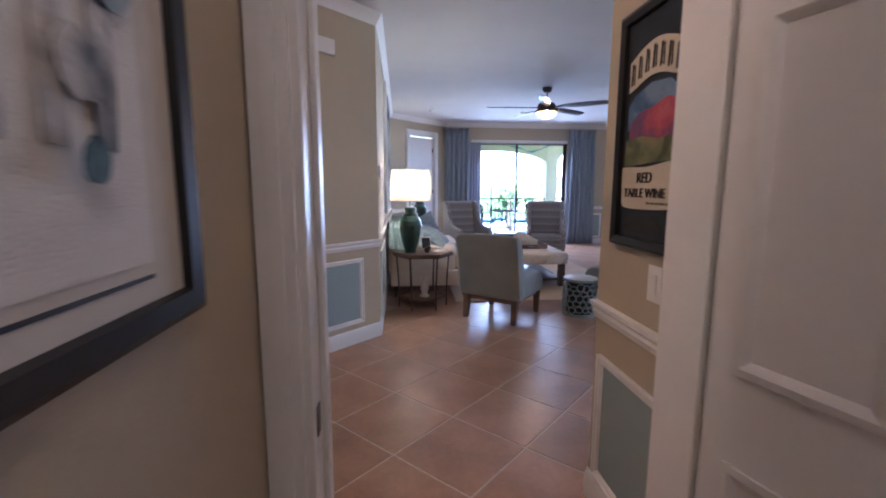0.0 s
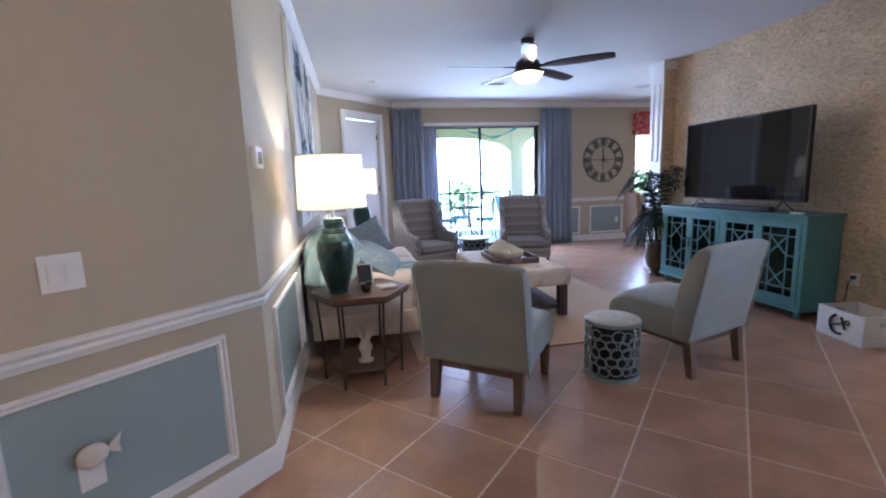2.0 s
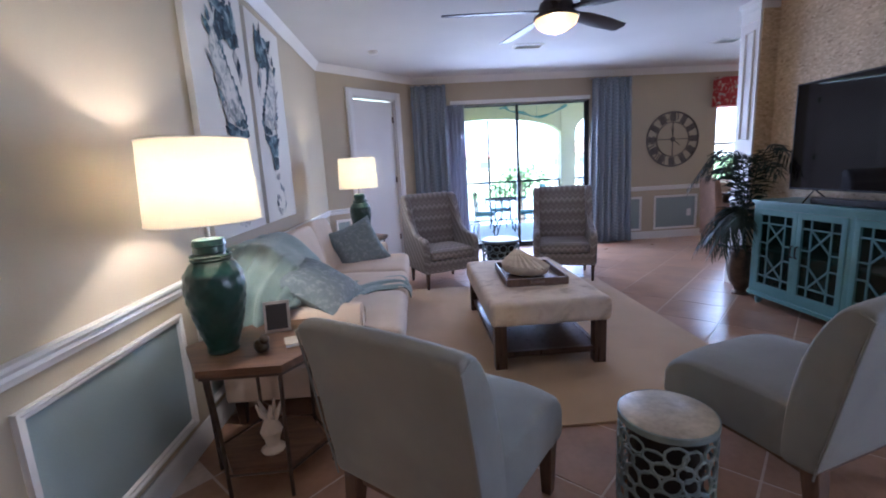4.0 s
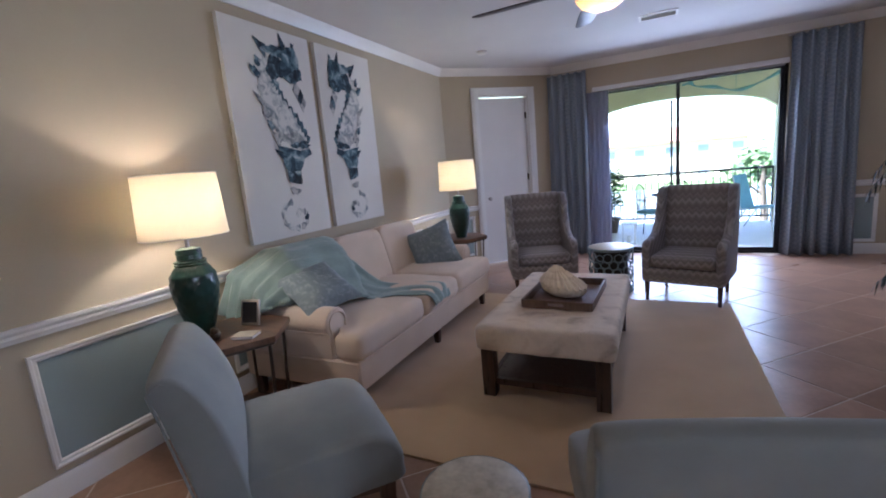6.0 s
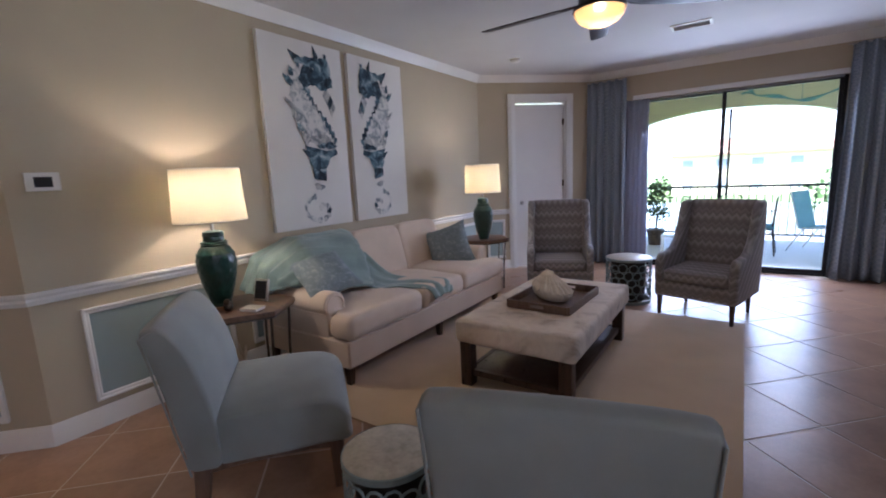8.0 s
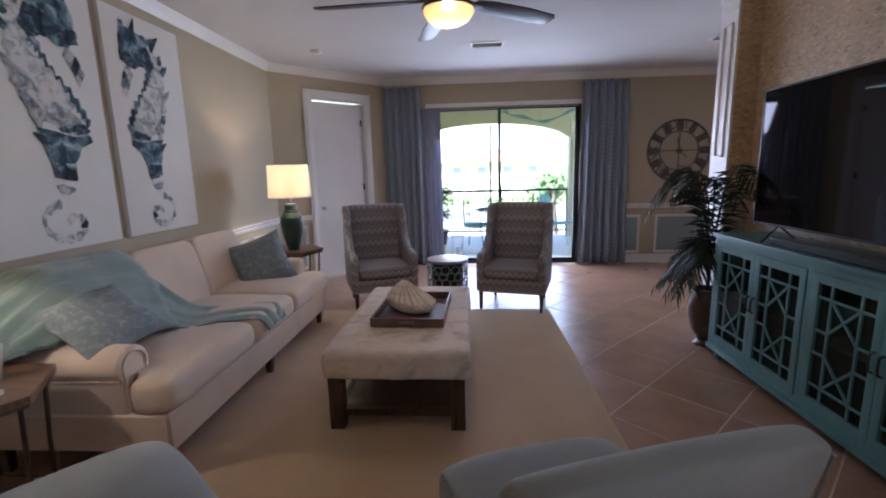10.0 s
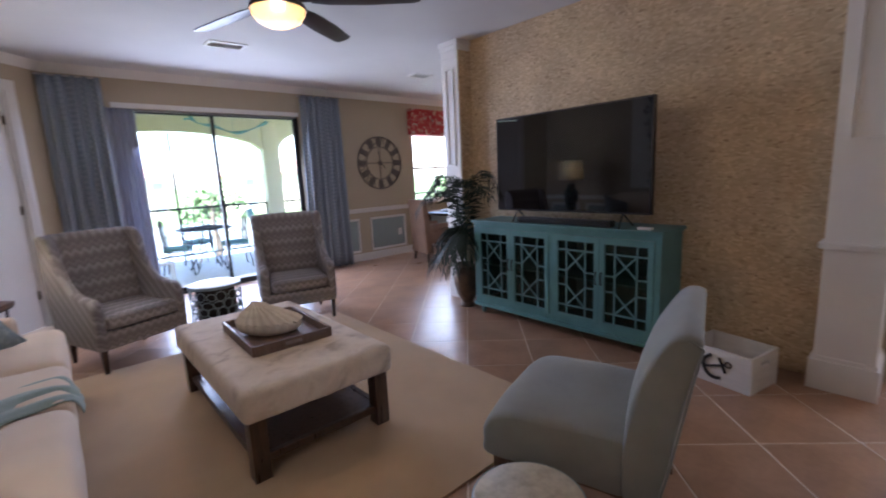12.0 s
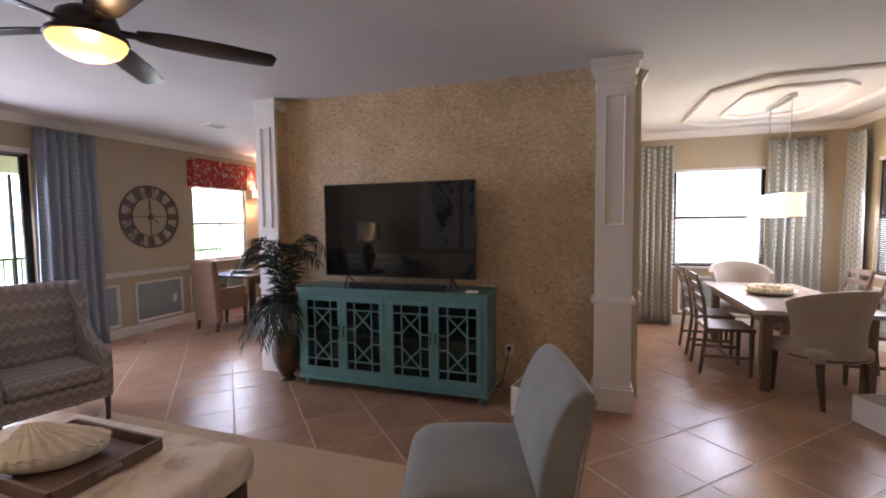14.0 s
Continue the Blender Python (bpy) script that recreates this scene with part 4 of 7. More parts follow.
# ---- ottoman, tray and shell ----
def ottoman():
    root = thing("ottoman", "ivory floral upholstered ottoman with dark wooden shelf", "ottoman")
    x0, x1, y0, y1 = 1.53, 2.305, 5.65, 7.03
    bm = box(x0 - 0.022, y0 - 0.022, 0.318, x1 + 0.028, y1 + 0.022, 0.482, 0.06, 6)
    bmesh.ops.subdivide_edges(bm, edges=[e for e in bm.edges if e.calc_length() > 0.3], cuts=7, use_grid_fill=True)
    bm.normal_update()
    part("cushion", soft(bm, 0.007, 6), M_OTTO, root)
    for x in (x0 + 0.045, x1 - 0.045):
        for y in (y0 + 0.045, y1 - 0.045):
            part("leg", moved(box(x - 0.04, y - 0.04, 0.0, x + 0.04, y + 0.04, 0.33, 0.004), Matrix.Translation((0, 0, 0.013))), M_WOOD_D, root)
    part("shelf", box(x0 + 0.05, y0 + 0.05, 0.10, x1 - 0.05, y1 - 0.05, 0.12, 0.003), M_WOOD_D, root)
    for y in (y0 + 0.03, y1 - 0.06):
        part("stretcher", box(x0 + 0.086, y, 0.085, x1 - 0.086, y + 0.03, 0.125, 0.003), M_WOOD_D, root)
    for x in (x0 + 0.03, x1 - 0.06):
        part("stretcher", box(x, y0 + 0.086, 0.085, x + 0.03, y1 - 0.086, 0.125, 0.003), M_WOOD_D, root)


ottoman()


def tray():
    root = thing("serving_tray", "dark grey wooden serving tray on the ottoman", "tray", pose(1.945, 6.34, 0.480, 0, 0, -2))
    w, d, h = 0.225, 0.31, 0.06
    part("bottom", box(-w, -d, 0, w, d, 0.01), M_WOOD_G, root)
    for s in (-1, 1):
        part("long_side", box(s * w - 0.008, -d, 0, s * w + 0.008, d, h, 0.003), M_WOOD_G, root)
        bm = wall_mesh((-w + 0.008, 0), (w - 0.008, 0), 0.0, h, 0.014, [(w - 0.058, w + 0.042, 0.024, 0.044)])
        part("handle_side", moved(bm, Matrix.Translation((0, s * d + 0.007, 0))), M_WOOD_G, root, smooth=30)


tray()


def conch():
    """A big ridged shell, a spiral peak over a thick lower lip, lying on the tray."""
    bm = bmesh.new()
    seg = 96

    def edge(a):
        lobe = 1 + 0.025 * math.cos(21 * a + 0.6) + 0.015 * math.sin(13 * a) + 0.05 * math.cos(2 * a + 0.5)
        return 0.195 * lobe * math.cos(a), 0.122 * lobe * math.sin(a)

    def shell(profile, shrink):
        g = []
        for u, z in profile:
            row = []
            for i in range(seg):
                a = 2 * math.pi * i / seg
                ex, ey = edge(a)
                rib = 0.0065 * math.cos(21 * a + 0.6) * math.sin(min(1.0, u) * math.pi * 0.85) + 0.004 * math.sin(28 * u + 2 * math.cos(a))
                lift = 0.018 * max(0.0, -math.cos(a)) * u
                row.append(bm.verts.new((-0.03 * (1 - u) + ex * u * shrink, ey * u * shrink, max(0.0, z + rib * (1.0 if z > 0.05 else 0.3) + lift))))
            g.append(row)
        for p, q in zip(g, g[1:]):
            for i in range(seg):
                bm.faces.new((p[i], p[(i + 1) % seg], q[(i + 1) % seg], q[i]))
        bm.faces.new(g[0])

    shell([(0.45, 0.0), (0.70, 0.001), (0.86, 0.014), (0.955, 0.040), (0.965, 0.062), (0.90, 0.072), (0.3, 0.074)], 1.0)
    g = []
    steps = 34
    for k in range(steps + 3):
        u = min(1.0, 0.02 + 0.98 * k / steps) - 0.035 * max(0, k - steps)
        row = []
        for i in range(seg):
            a = 2 * math.pi * i / seg
            ex, ey = edge(a)
            turn = (3.2 * u + a / (2 * math.pi)) % 1.0
            z = 0.074 + 0.092 * (1 - u ** 2.1) + 0.034 * math.exp(-(u / 0.34) ** 2) + 0.011 * (turn - 0.5) * (1 - u) ** 0.3 * (u > 0.05) + 0.007 * math.cos(21 * a + 0.6) * u
            z -= 0.012 * max(0, k - steps)
            row.append(bm.verts.new((-0.085 * (1 - u) + ex * u, 0.02 * (1 - u) + ey * u, z + 0.012 * max(0.0, -math.cos(a)) * u)))
        g.append(row)
    for p, q in zip(g, g[1:]):
        for i in range(seg):
            bm.faces.new((p[i], p[(i + 1) % seg], q[(i + 1) % seg], q[i]))
    bm.faces.new(g[0])
    ob = tagged(part("conch_shell", bm, M_SHELL, smooth=60), "large ivory ridged seashell resting on the tray", "seashell")
    ob.matrix_world = pose(1.92, 6.36, 0.491, 0, 0, -34)


conch()


# ---- seats ----
def slipper_chair(m, label):
    root = thing("slipper_chair", label, "chair", m, "grey-blue slipper chairs")

    def seat_shape(u, y, z):
        top = max(0.0, (z - 0.36) / 0.13)
        return y + 0.035 * top * u ** 4 * max(0.0, -y / 0.38), z - 0.028 * top * u ** 4 + 0.006 * noise.noise(Vector((u * 2, y * 5, z * 5)))

    seat = [(-0.372, 0.246), (-0.386, 0.31), (-0.386, 0.365), (-0.372, 0.418), (-0.335, 0.458), (-0.27, 0.482), (-0.16, 0.492), (-0.02, 0.490), (0.10, 0.482), (0.19, 0.470),
            (0.195, 0.36), (0.19, 0.25), (0.05, 0.242), (-0.20, 0.242)]
    part("seat", padded_x(seat, 0.318, 0.028, seat_shape), M_LINEN, root, smooth=60)

    def back_shape(u, y, z):
        up = max(0.0, min(1.0, (z - 0.42) / 0.5))
        belly = 0.026 * (1 - u ** 4) * math.sin(math.pi * min(1.0, up * 1.02)) if y < 0.20 + 0.26 * (z - 0.42) else 0.0
        return y - belly, z - 0.020 * up ** 6 * u ** 4 + 0.004 * noise.noise(Vector((u * 2, y * 6, z * 4)))

    back = [(0.172, 0.255), (0.168, 0.36), (0.172, 0.46), (0.186, 0.56), (0.212, 0.67), (0.247, 0.77), (0.284, 0.842), (0.315, 0.886), (0.347, 0.904), (0.380, 0.899), (0.397, 0.874),
            (0.374, 0.76), (0.348, 0.61), (0.320, 0.45), (0.296, 0.33), (0.284, 0.255), (0.23, 0.246)]
    part("backrest", padded_x(back, 0.338, 0.020, back_shape, 3), M_LINEN, root, smooth=60)
    for s in (-1, 1):
        seam = [(s * 0.3395, y, z - 0.020) for y, z in back[9:16]]
        part("piping", tube([(s * 0.334, 0.330, 0.866), (s * 0.336, 0.356, 0.876)] + seam[1:], 0.0045, 6), M_LINEN, root)
    part("apron", slab_x([(-0.345, 0.195), (-0.20, 0.212), (0.10, 0.212), (0.25, 0.195), (0.25, 0.246), (-0.345, 0.246)], -0.285, 0.285, 0.004, 1), M_WOOD_G, root, smooth=30)
    for x in (-0.275, 0.275):
        part("leg", taper_leg(x, -0.31, 0.245, 0.042, 0.062), M_WOOD_G, root, "grey-brown wooden leg")
        part("leg", taper_leg(x, 0.25, 0.25, 0.048, 0.066, 0, 0.03), M_WOOD_G, root, "grey-brown wooden leg")
    return root


slipper_chair(pose(1.14, 4.46, 0, 0, 0, 141), "grey-blue linen slipper chair beside the end table")
slipper_chair(pose(2.63, 4.55, 0, 0, 0, 197), "grey-blue linen slipper chair beside the drum stool")


def wing_chair(m, label):
    root = thing("wing_chair", label, "armchair", m, "zigzag wing chairs")
    part("seat_base", box(-0.345, -0.04, 0.20, 0.345, 0.60, 0.345, 0.025, 3), M_CHEVRON, root)
    part("seat_cushion", soft(superq(0.285, 0.30, 0.065, 0.4, 0.22, 32, 12, (0, 0.235, 0.405)), 0.005), M_CHEVRON, root)
    back = [(0.46, 0.36), (0.50, 0.62), (0.56, 0.92), (0.60, 1.06), (0.63, 1.09), (0.68, 1.075), (0.69, 1.03), (0.64, 0.70), (0.60, 0.22), (0.50, 0.22)]
    part("backrest", soft(slab_x(back, -0.285, 0.285, 0.03, 3), 0.004), M_CHEVRON, root)
    wing = [(-0.03, 0.20), (-0.045, 0.42), (-0.035, 0.565), (0.02, 0.60), (0.14, 0.605), (0.26, 0.635), (0.36, 0.72), (0.42, 0.84), (0.46, 0.98), (0.52, 1.06),
            (0.62, 1.085), (0.675, 1.06), (0.66, 0.80), (0.61, 0.20)]
    for s in (-1, 1):
        part("wing_arm", soft(slab_x(wing, s * 0.275, s * 0.355, 0.025, 3), 0.004), M_CHEVRON, root)
    for x in (-0.31, 0.31):
        part("leg", taper_leg(x, 0.0, 0.205, 0.026, 0.042), M_WOOD_D, root, "dark wooden leg")
        part("leg", taper_leg(x * 0.9, 0.545, 0.205, 0.026, 0.042, 0, 0.02), M_WOOD_D, root, "dark wooden leg")
    return root


wing_chair(pose(1.435, 7.91, 0, 0, 0, 21.5), "taupe zigzag wing chair near the white door")
wing_chair(pose(2.745, 7.80, 0, 0, 0, -15.5), "taupe zigzag wing chair before the sliding door")


# ---- drum stools ----
def drum_stool(m, r, h, label):
    root = thing("drum_stool", label, "stool", m, "pierced metal drum stools")
    part("top", lathe([(r * 0.97, h - 0.022), (r, h - 0.018), (r, h - 0.004), (r * 0.96, h)], 40), M_STONE, root, "mottled cream stone top")
    part("rim", lathe([(r * 1.0, h - 0.032), (r * 1.035, h - 0.03), (r * 1.035, h - 0.006), (r * 1.005, h - 0.003), (r * 1.0, h - 0.02)], 40, cap=False), M_DRUM, root)
    part("base_ring", lathe([(r * 0.96, 0.0), (r * 1.02, 0.0), (r * 1.02, 0.03), (r * 0.96, 0.03), (r * 0.96, 0.0)], 40, cap=False), M_DRUM, root)
    rnd = random.Random(int(r * 1000))
    n, rows = 16, 5
    for row in range(rows):
        for k in range(n):
            a = 2 * math.pi * (k + 0.5 * (row % 2) + rnd.uniform(-0.15, 0.15)) / n
            z = 0.05 + (row + 0.5) * (h - 0.11) / rows + rnd.uniform(-0.01, 0.01)
            rx, rz = rnd.uniform(0.85, 1.2) * math.pi / n * 1.02, rnd.uniform(0.75, 1.2) * (h - 0.1) / (2 * rows) * 1.1
            tilt = rnd.uniform(-0.8, 0.8)
            pts = []
            for q in range(9):
                t = 2 * math.pi * q / 9
                u, v = rx * math.cos(t), rz * math.sin(t)
                u2 = u + v * tilt * 0.9
                zz = min(max(z + v, 0.02), h - 0.025)
                pts.append((r * math.cos(a + u2), r * math.sin(a + u2), zz))
            part("ring", tube(pts, 0.0056, 5, closed=True), M_DRUM, root)
    # A solid near-black cylinder stands in for shade inside the open drum.
    part("shade_core", lathe([(r * 0.78, 0.02), (r * 0.78, h - 0.03)], 24), M_IRON, root, "dark solid cylinder in place of the shaded hollow")
    return root


drum_stool(pose(1.99, 4.41, 0), 0.175, 0.405, "verdigris pierced drum stool with stone top between slipper chairs")
drum_stool(pose(2.08, 8.24, 0), 0.225, 0.485, "verdigris pierced drum table with stone top between wing chairs")


# ---- end tables and lamps ----
def end_table(m, label):
    root = thing("end_table", label, "side table", m, "six-sided end tables")
    out = [(-0.345, 0.0), (-0.17, -0.285), (0.17, -0.285), (0.345, 0.0), (0.17, 0.285), (-0.17, 0.285)]
    part("tabletop", prism(out, 0.605, 0.638, bevel=0.003), M_WOOD_T, root, smooth=30)
    part("top_band", prism([(x * 0.97, y * 0.97) for x, y in out], 0.59, 0.605), M_STEEL, root, smooth=False)
    part("lower_shelf", prism([(x * 0.72, y * 0.72) for x, y in out], 0.11, 0.13, bevel=0.002), M_WOOD_T, root, smooth=30)
    for x, y in out:
        part("leg", tube([(x * 0.86, y * 0.86, 0.59), (x * 0.80, y * 0.80, 0.3), (x * 0.78, y * 0.78, 0.0)], 0.009, 8), M_STEEL, root, "thin bronze metal leg")
    part("shelf_ring", tube([(x * 0.785, y * 0.785, 0.12) for x, y in out], 0.006, 6, closed=True), M_STEEL, root)
    return root


end_table(pose(0.315, 4.87, 0), "six-sided wooden end table on bronze legs beside sofa")
end_table(pose(0.36, 8.10, 0, 0, 0, 10), "six-sided wooden end table on bronze legs near door")


def table_lamp(x, y, label):
    z = 0.638
    root = thing("table_lamp", label, "lamp", pose(x, y, z), "green ceramic table lamps")
    prof = [(0.062, 0.0), (0.066, 0.008), (0.062, 0.02), (0.075, 0.06), (0.098, 0.14), (0.118, 0.24), (0.123, 0.30), (0.115, 0.355), (0.09, 0.395), (0.066, 0.42), (0.06, 0.44),
            (0.066, 0.445), (0.064, 0.47), (0.068, 0.475), (0.062, 0.50), (0.03, 0.508)]
    fine = []
    for (r0, z0), (r1, z1) in zip(prof, prof[1:]):
        steps = max(1, int((z1 - z0) / 0.009))
        fine += [(r0 + (r1 - r0) * i / steps, z0 + (z1 - z0) * i / steps) for i in range(steps)]
    bm = lathe(fine + prof[-1:], 72)
    for v in bm.verts:
        a = math.atan2(v.co.y, v.co.x)
        k = 1 + 0.035 * max(0.0, math.sin(a * 12) * math.sin(v.co.z * 85)) * (0.05 < v.co.z < 0.41)
        v.co.x, v.co.y = v.co.x * k, v.co.y * k
    for zz in (0.40, 0.415, 0.43):
        part("neck_ring", tube([(0.078 * math.cos(t), 0.078 * math.sin(t), zz) for t in [2 * math.pi * i / 32 for i in range(32)]], 0.006, 6, closed=True), M_CERAMIC, root)
    part("base", bm, M_CERAMIC, root)
    part("stem", lathe([(0.011, 0.505), (0.011, 0.56), (0.018, 0.565), (0.018, 0.60), (0.008, 0.61)], 16), M_NICKEL, root)
    part("harp", tube([(0.0 + 0.06 * math.sin(t), 0, 0.72 - 0.12 * math.cos(t)) for t in [math.pi * 2 * i / 20 for i in range(20)]], 0.002, 5, closed=True), M_NICKEL, root)
    sh = lathe([(0.222, 0.572), (0.206, 0.908)], 48, cap=False)
    inner = lathe([(0.219, 0.573), (0.203, 0.907)], 48, sh, cap=False)
    part("shade", inner, M_SHADE, root, "cream drum lampshade, lit")
    for r, zz in ((0.2215, 0.573), (0.2055, 0.907)):
        part("shade_rim", tube([(r * math.cos(t), r * math.sin(t), zz) for t in [2 * math.pi * i / 48 for i in range(48)]], 0.003, 5, closed=True), M_CANVAS, root)
    return root


table_lamp(0.175, 4.80, "lit green ceramic table lamp on near end table")
table_lamp(0.415, 8.043, "lit green ceramic table lamp on far end table")


# ---- media console and television ----
def console():
    root = thing("media_console", "turquoise painted media console with fretwork glass doors", "cabinet")
    x0, x1, y0, y1, zb, zt = 4.14, 4.545, 4.90, 6.70, 0.115, 0.915
    part("side_panel", box(x0 + 0.022, y0, zb, x1, y0 + 0.02, zt), M_TEAL, root, smooth=False)
    part("side_panel", box(x0 + 0.022, y1 - 0.02, zb, x1, y1, zt), M_TEAL, root, smooth=False)
    part("back_panel", box(x1 - 0.015, y0 + 0.02, zb, x1 - 0.001, y1 - 0.02, zt), M_TEAL_SHADE, root, smooth=False)
    part("bottom_board", box(x0 + 0.03, y0 + 0.02, zb, x1 - 0.016, y1 - 0.02, zb + 0.02), M_TEAL_SHADE, root, smooth=False)
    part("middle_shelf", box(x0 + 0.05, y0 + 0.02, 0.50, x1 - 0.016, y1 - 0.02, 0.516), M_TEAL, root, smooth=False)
    part("divider", box(x0 + 0.045, (y0 + y1) / 2 - 0.01, zb + 0.02, x1 - 0.016, (y0 + y1) / 2 + 0.01, zt - 0.001), M_TEAL_SHADE, root, smooth=False)
    part("top", box(x0 - 0.022, y0 - 0.025, zt + 0.012, x1 + 0.005, y1 + 0.025, zt + 0.038, 0.006), M_TEAL, root, smooth=30)
    part("top_moulding", box(x0 - 0.006, y0 - 0.012, zt, x1 + 0.003, y1 + 0.012, zt + 0.012, 0.003), M_TEAL, root, smooth=30)
    part("plinth", box(x0 - 0.015, y0 - 0.02, zb - 0.035, x1 + 0.003, y1 + 0.02, zb, 0.008), M_TEAL, root, smooth=30)
    for y in (y0 - 0.012, (y0 + y1) / 2 - 0.022, y1 - 0.033):
        part("stile", box(x0, y + 0.0, zb, x0 + 0.022, y + 0.045, zt, 0.003), M_TEAL, root, smooth=30)
    for z in (zb, zt - 0.035):
        part("front_rail", box(x0 + 0.001, y0 + 0.033, z, x0 + 0.021, y1 - 0.033, z + 0.035), M_TEAL, root, smooth=30)
    for y in (y0 + 0.05, y1 - 0.05):
        for x in (x0 + 0.05, x1 - 0.06):
            part("foot", lathe([(0.018, 0.0), (0.024, 0.012), (0.03, 0.035), (0.022, 0.058), (0.03, 0.064), (0.03, 0.081)], 20, at=(x, y, 0)), M_TEAL, root)
    span = (y1 - y0 - 0.045 - 0.066) / 2
    z0, z1 = zb + 0.037, zt - 0.037
    for half in range(2):
        ya = y0 + 0.034 + half * (span + 0.045)
        for k in range(2):
            w = span / 2 - 0.002
            a = ya + k * span / 2 + 0.001
            door = part("door", box(x0 - 0.004, a, z0, x0 + 0.018, a + 0.045, z1, 0.003), M_TEAL, root, smooth=30)
            bm = box(x0 - 0.004, a + w - 0.045, z0, x0 + 0.018, a + w, z1, 0.003)
            box(x0 - 0.0035, a + 0.045, z1 - 0.05, x0 + 0.0175, a + w - 0.045, z1, bm=bm)
            box(x0 - 0.0035, a + 0.045, z0, x0 + 0.0175, a + w - 0.045, z0 + 0.05, bm=bm)
            part("door_frame", bm, M_TEAL, door, smooth=30)
            u0, u1, v0, v1 = a + 0.045, a + w - 0.045, z0 + 0.05, z1 - 0.05

            def bar(p, q, wd=0.011, bm=None):
                (ua, va), (ub, vb) = p, q
                p3 = Vector((0, u0 + ua * (u1 - u0), v0 + va * (v1 - v0)))
                q3 = Vector((0, u0 + ub * (u1 - u0), v0 + vb * (v1 - v0)))
                d = (q3 - p3)
                b2 = box(-0.005, 0, -wd / 2, 0.005, d.length, wd / 2)
                moved(b2, Matrix.Translation((x0 + 0.006, p3.y, p3.z)) @ Matrix.Rotation(math.atan2(d.z, d.y), 4, "X"))
                return merge(bm, b2)

            lines = [((0.24, 0), (0.24, 1)), ((0.76, 0), (0.76, 1)), ((0, 0.12), (1, 0.12)), ((0, 0.88), (1, 0.88)), ((0, 0.40), (0.24, 0.40)), ((0.76, 0.40), (1, 0.40)),
                     ((0, 0.60), (0.24, 0.60)), ((0.76, 0.60), (1, 0.60)), ((0.24, 0.60), (0.76, 0.88)), ((0.24, 0.88), (0.76, 0.60)), ((0.24, 0.12), (0.76, 0.40)),
                     ((0.24, 0.40), (0.76, 0.12))]
            for p, q in lines:
                part("fretwork_bar", bar(p, q, 0.012), M_TEAL, door, smooth=False)
            g = part("glass", box(x0 + 0.012, u0, v0, x0 + 0.014, u1, v1), M_TEAL_GLASS, door, smooth=False)
            hy = a + w - 0.022 if k == 0 else a + 0.022
            part("handle", tube([(x0 - 0.004, hy, 0.50), (x0 - 0.024, hy, 0.51), (x0 - 0.026, hy, 0.55), (x0 - 0.024, hy, 0.59), (x0 - 0.004, hy, 0.60)], 0.006, 6), M_IRON, door, "dark iron pull handle")
    return root


console()


def television():
    root = thing("television", "large black flat television on the turquoise console", "television")
    x, y0, y1, z0, z1 = 4.225, 5.006, 6.454, 1.055, 1.897
    part("cabinet", box(x + 0.002, y0, z0, x + 0.045, y1, z1, 0.006), M_BLACK, root, smooth=30)
    part("bezel", sweep_yz(x, y0, y1, z0, z1, 0.010), M_BLACK, root, smooth=30)
    part("screen", box(x - 0.001, y0 + 0.010, z0 + 0.014, x + 0.0015, y1 - 0.010, z1 - 0.010), M_SCREEN, root, smooth=False)
    for y in (y0 + 0.22, y1 - 0.22):
        part("foot", tube([(x - 0.10, y - 0.03, 0.958), (x + 0.02, y, 1.06), (x + 0.13, y - 0.03, 0.958)], 0.007, 6), M_BLACK, root)


def sweep_yz(x, y0, y1, z0, z1, t):
    bm = sweep([(y0, z0), (y1, z0), (y1, z1), (y0, z1)], [(0, 0), (0, 0.006), (t, 0.006), (t, 0)], closed=True)
    for v in bm.verts:
        v.co = Vector((x + 0.002 - v.co.z, v.co.x, v.co.y))
    return bm


television()
sb = thing("soundbar", "long black soundbar below the television", "speaker")
part("body", box(4.16, 5.28, 0.953, 4.24, 6.18, 1.005, 0.015, 3), M_BLACK, sb)
part("grille", box(4.157, 5.31, 0.962, 4.161, 6.15, 0.996, 0.001, 1), M_IRON, sb)
tagged(part("remote_control", box(4.17, 4.98, 0.953, 4.22, 5.08, 0.972, 0.006), M_PLASTIC_W), "small white remote on the console top", "remote")


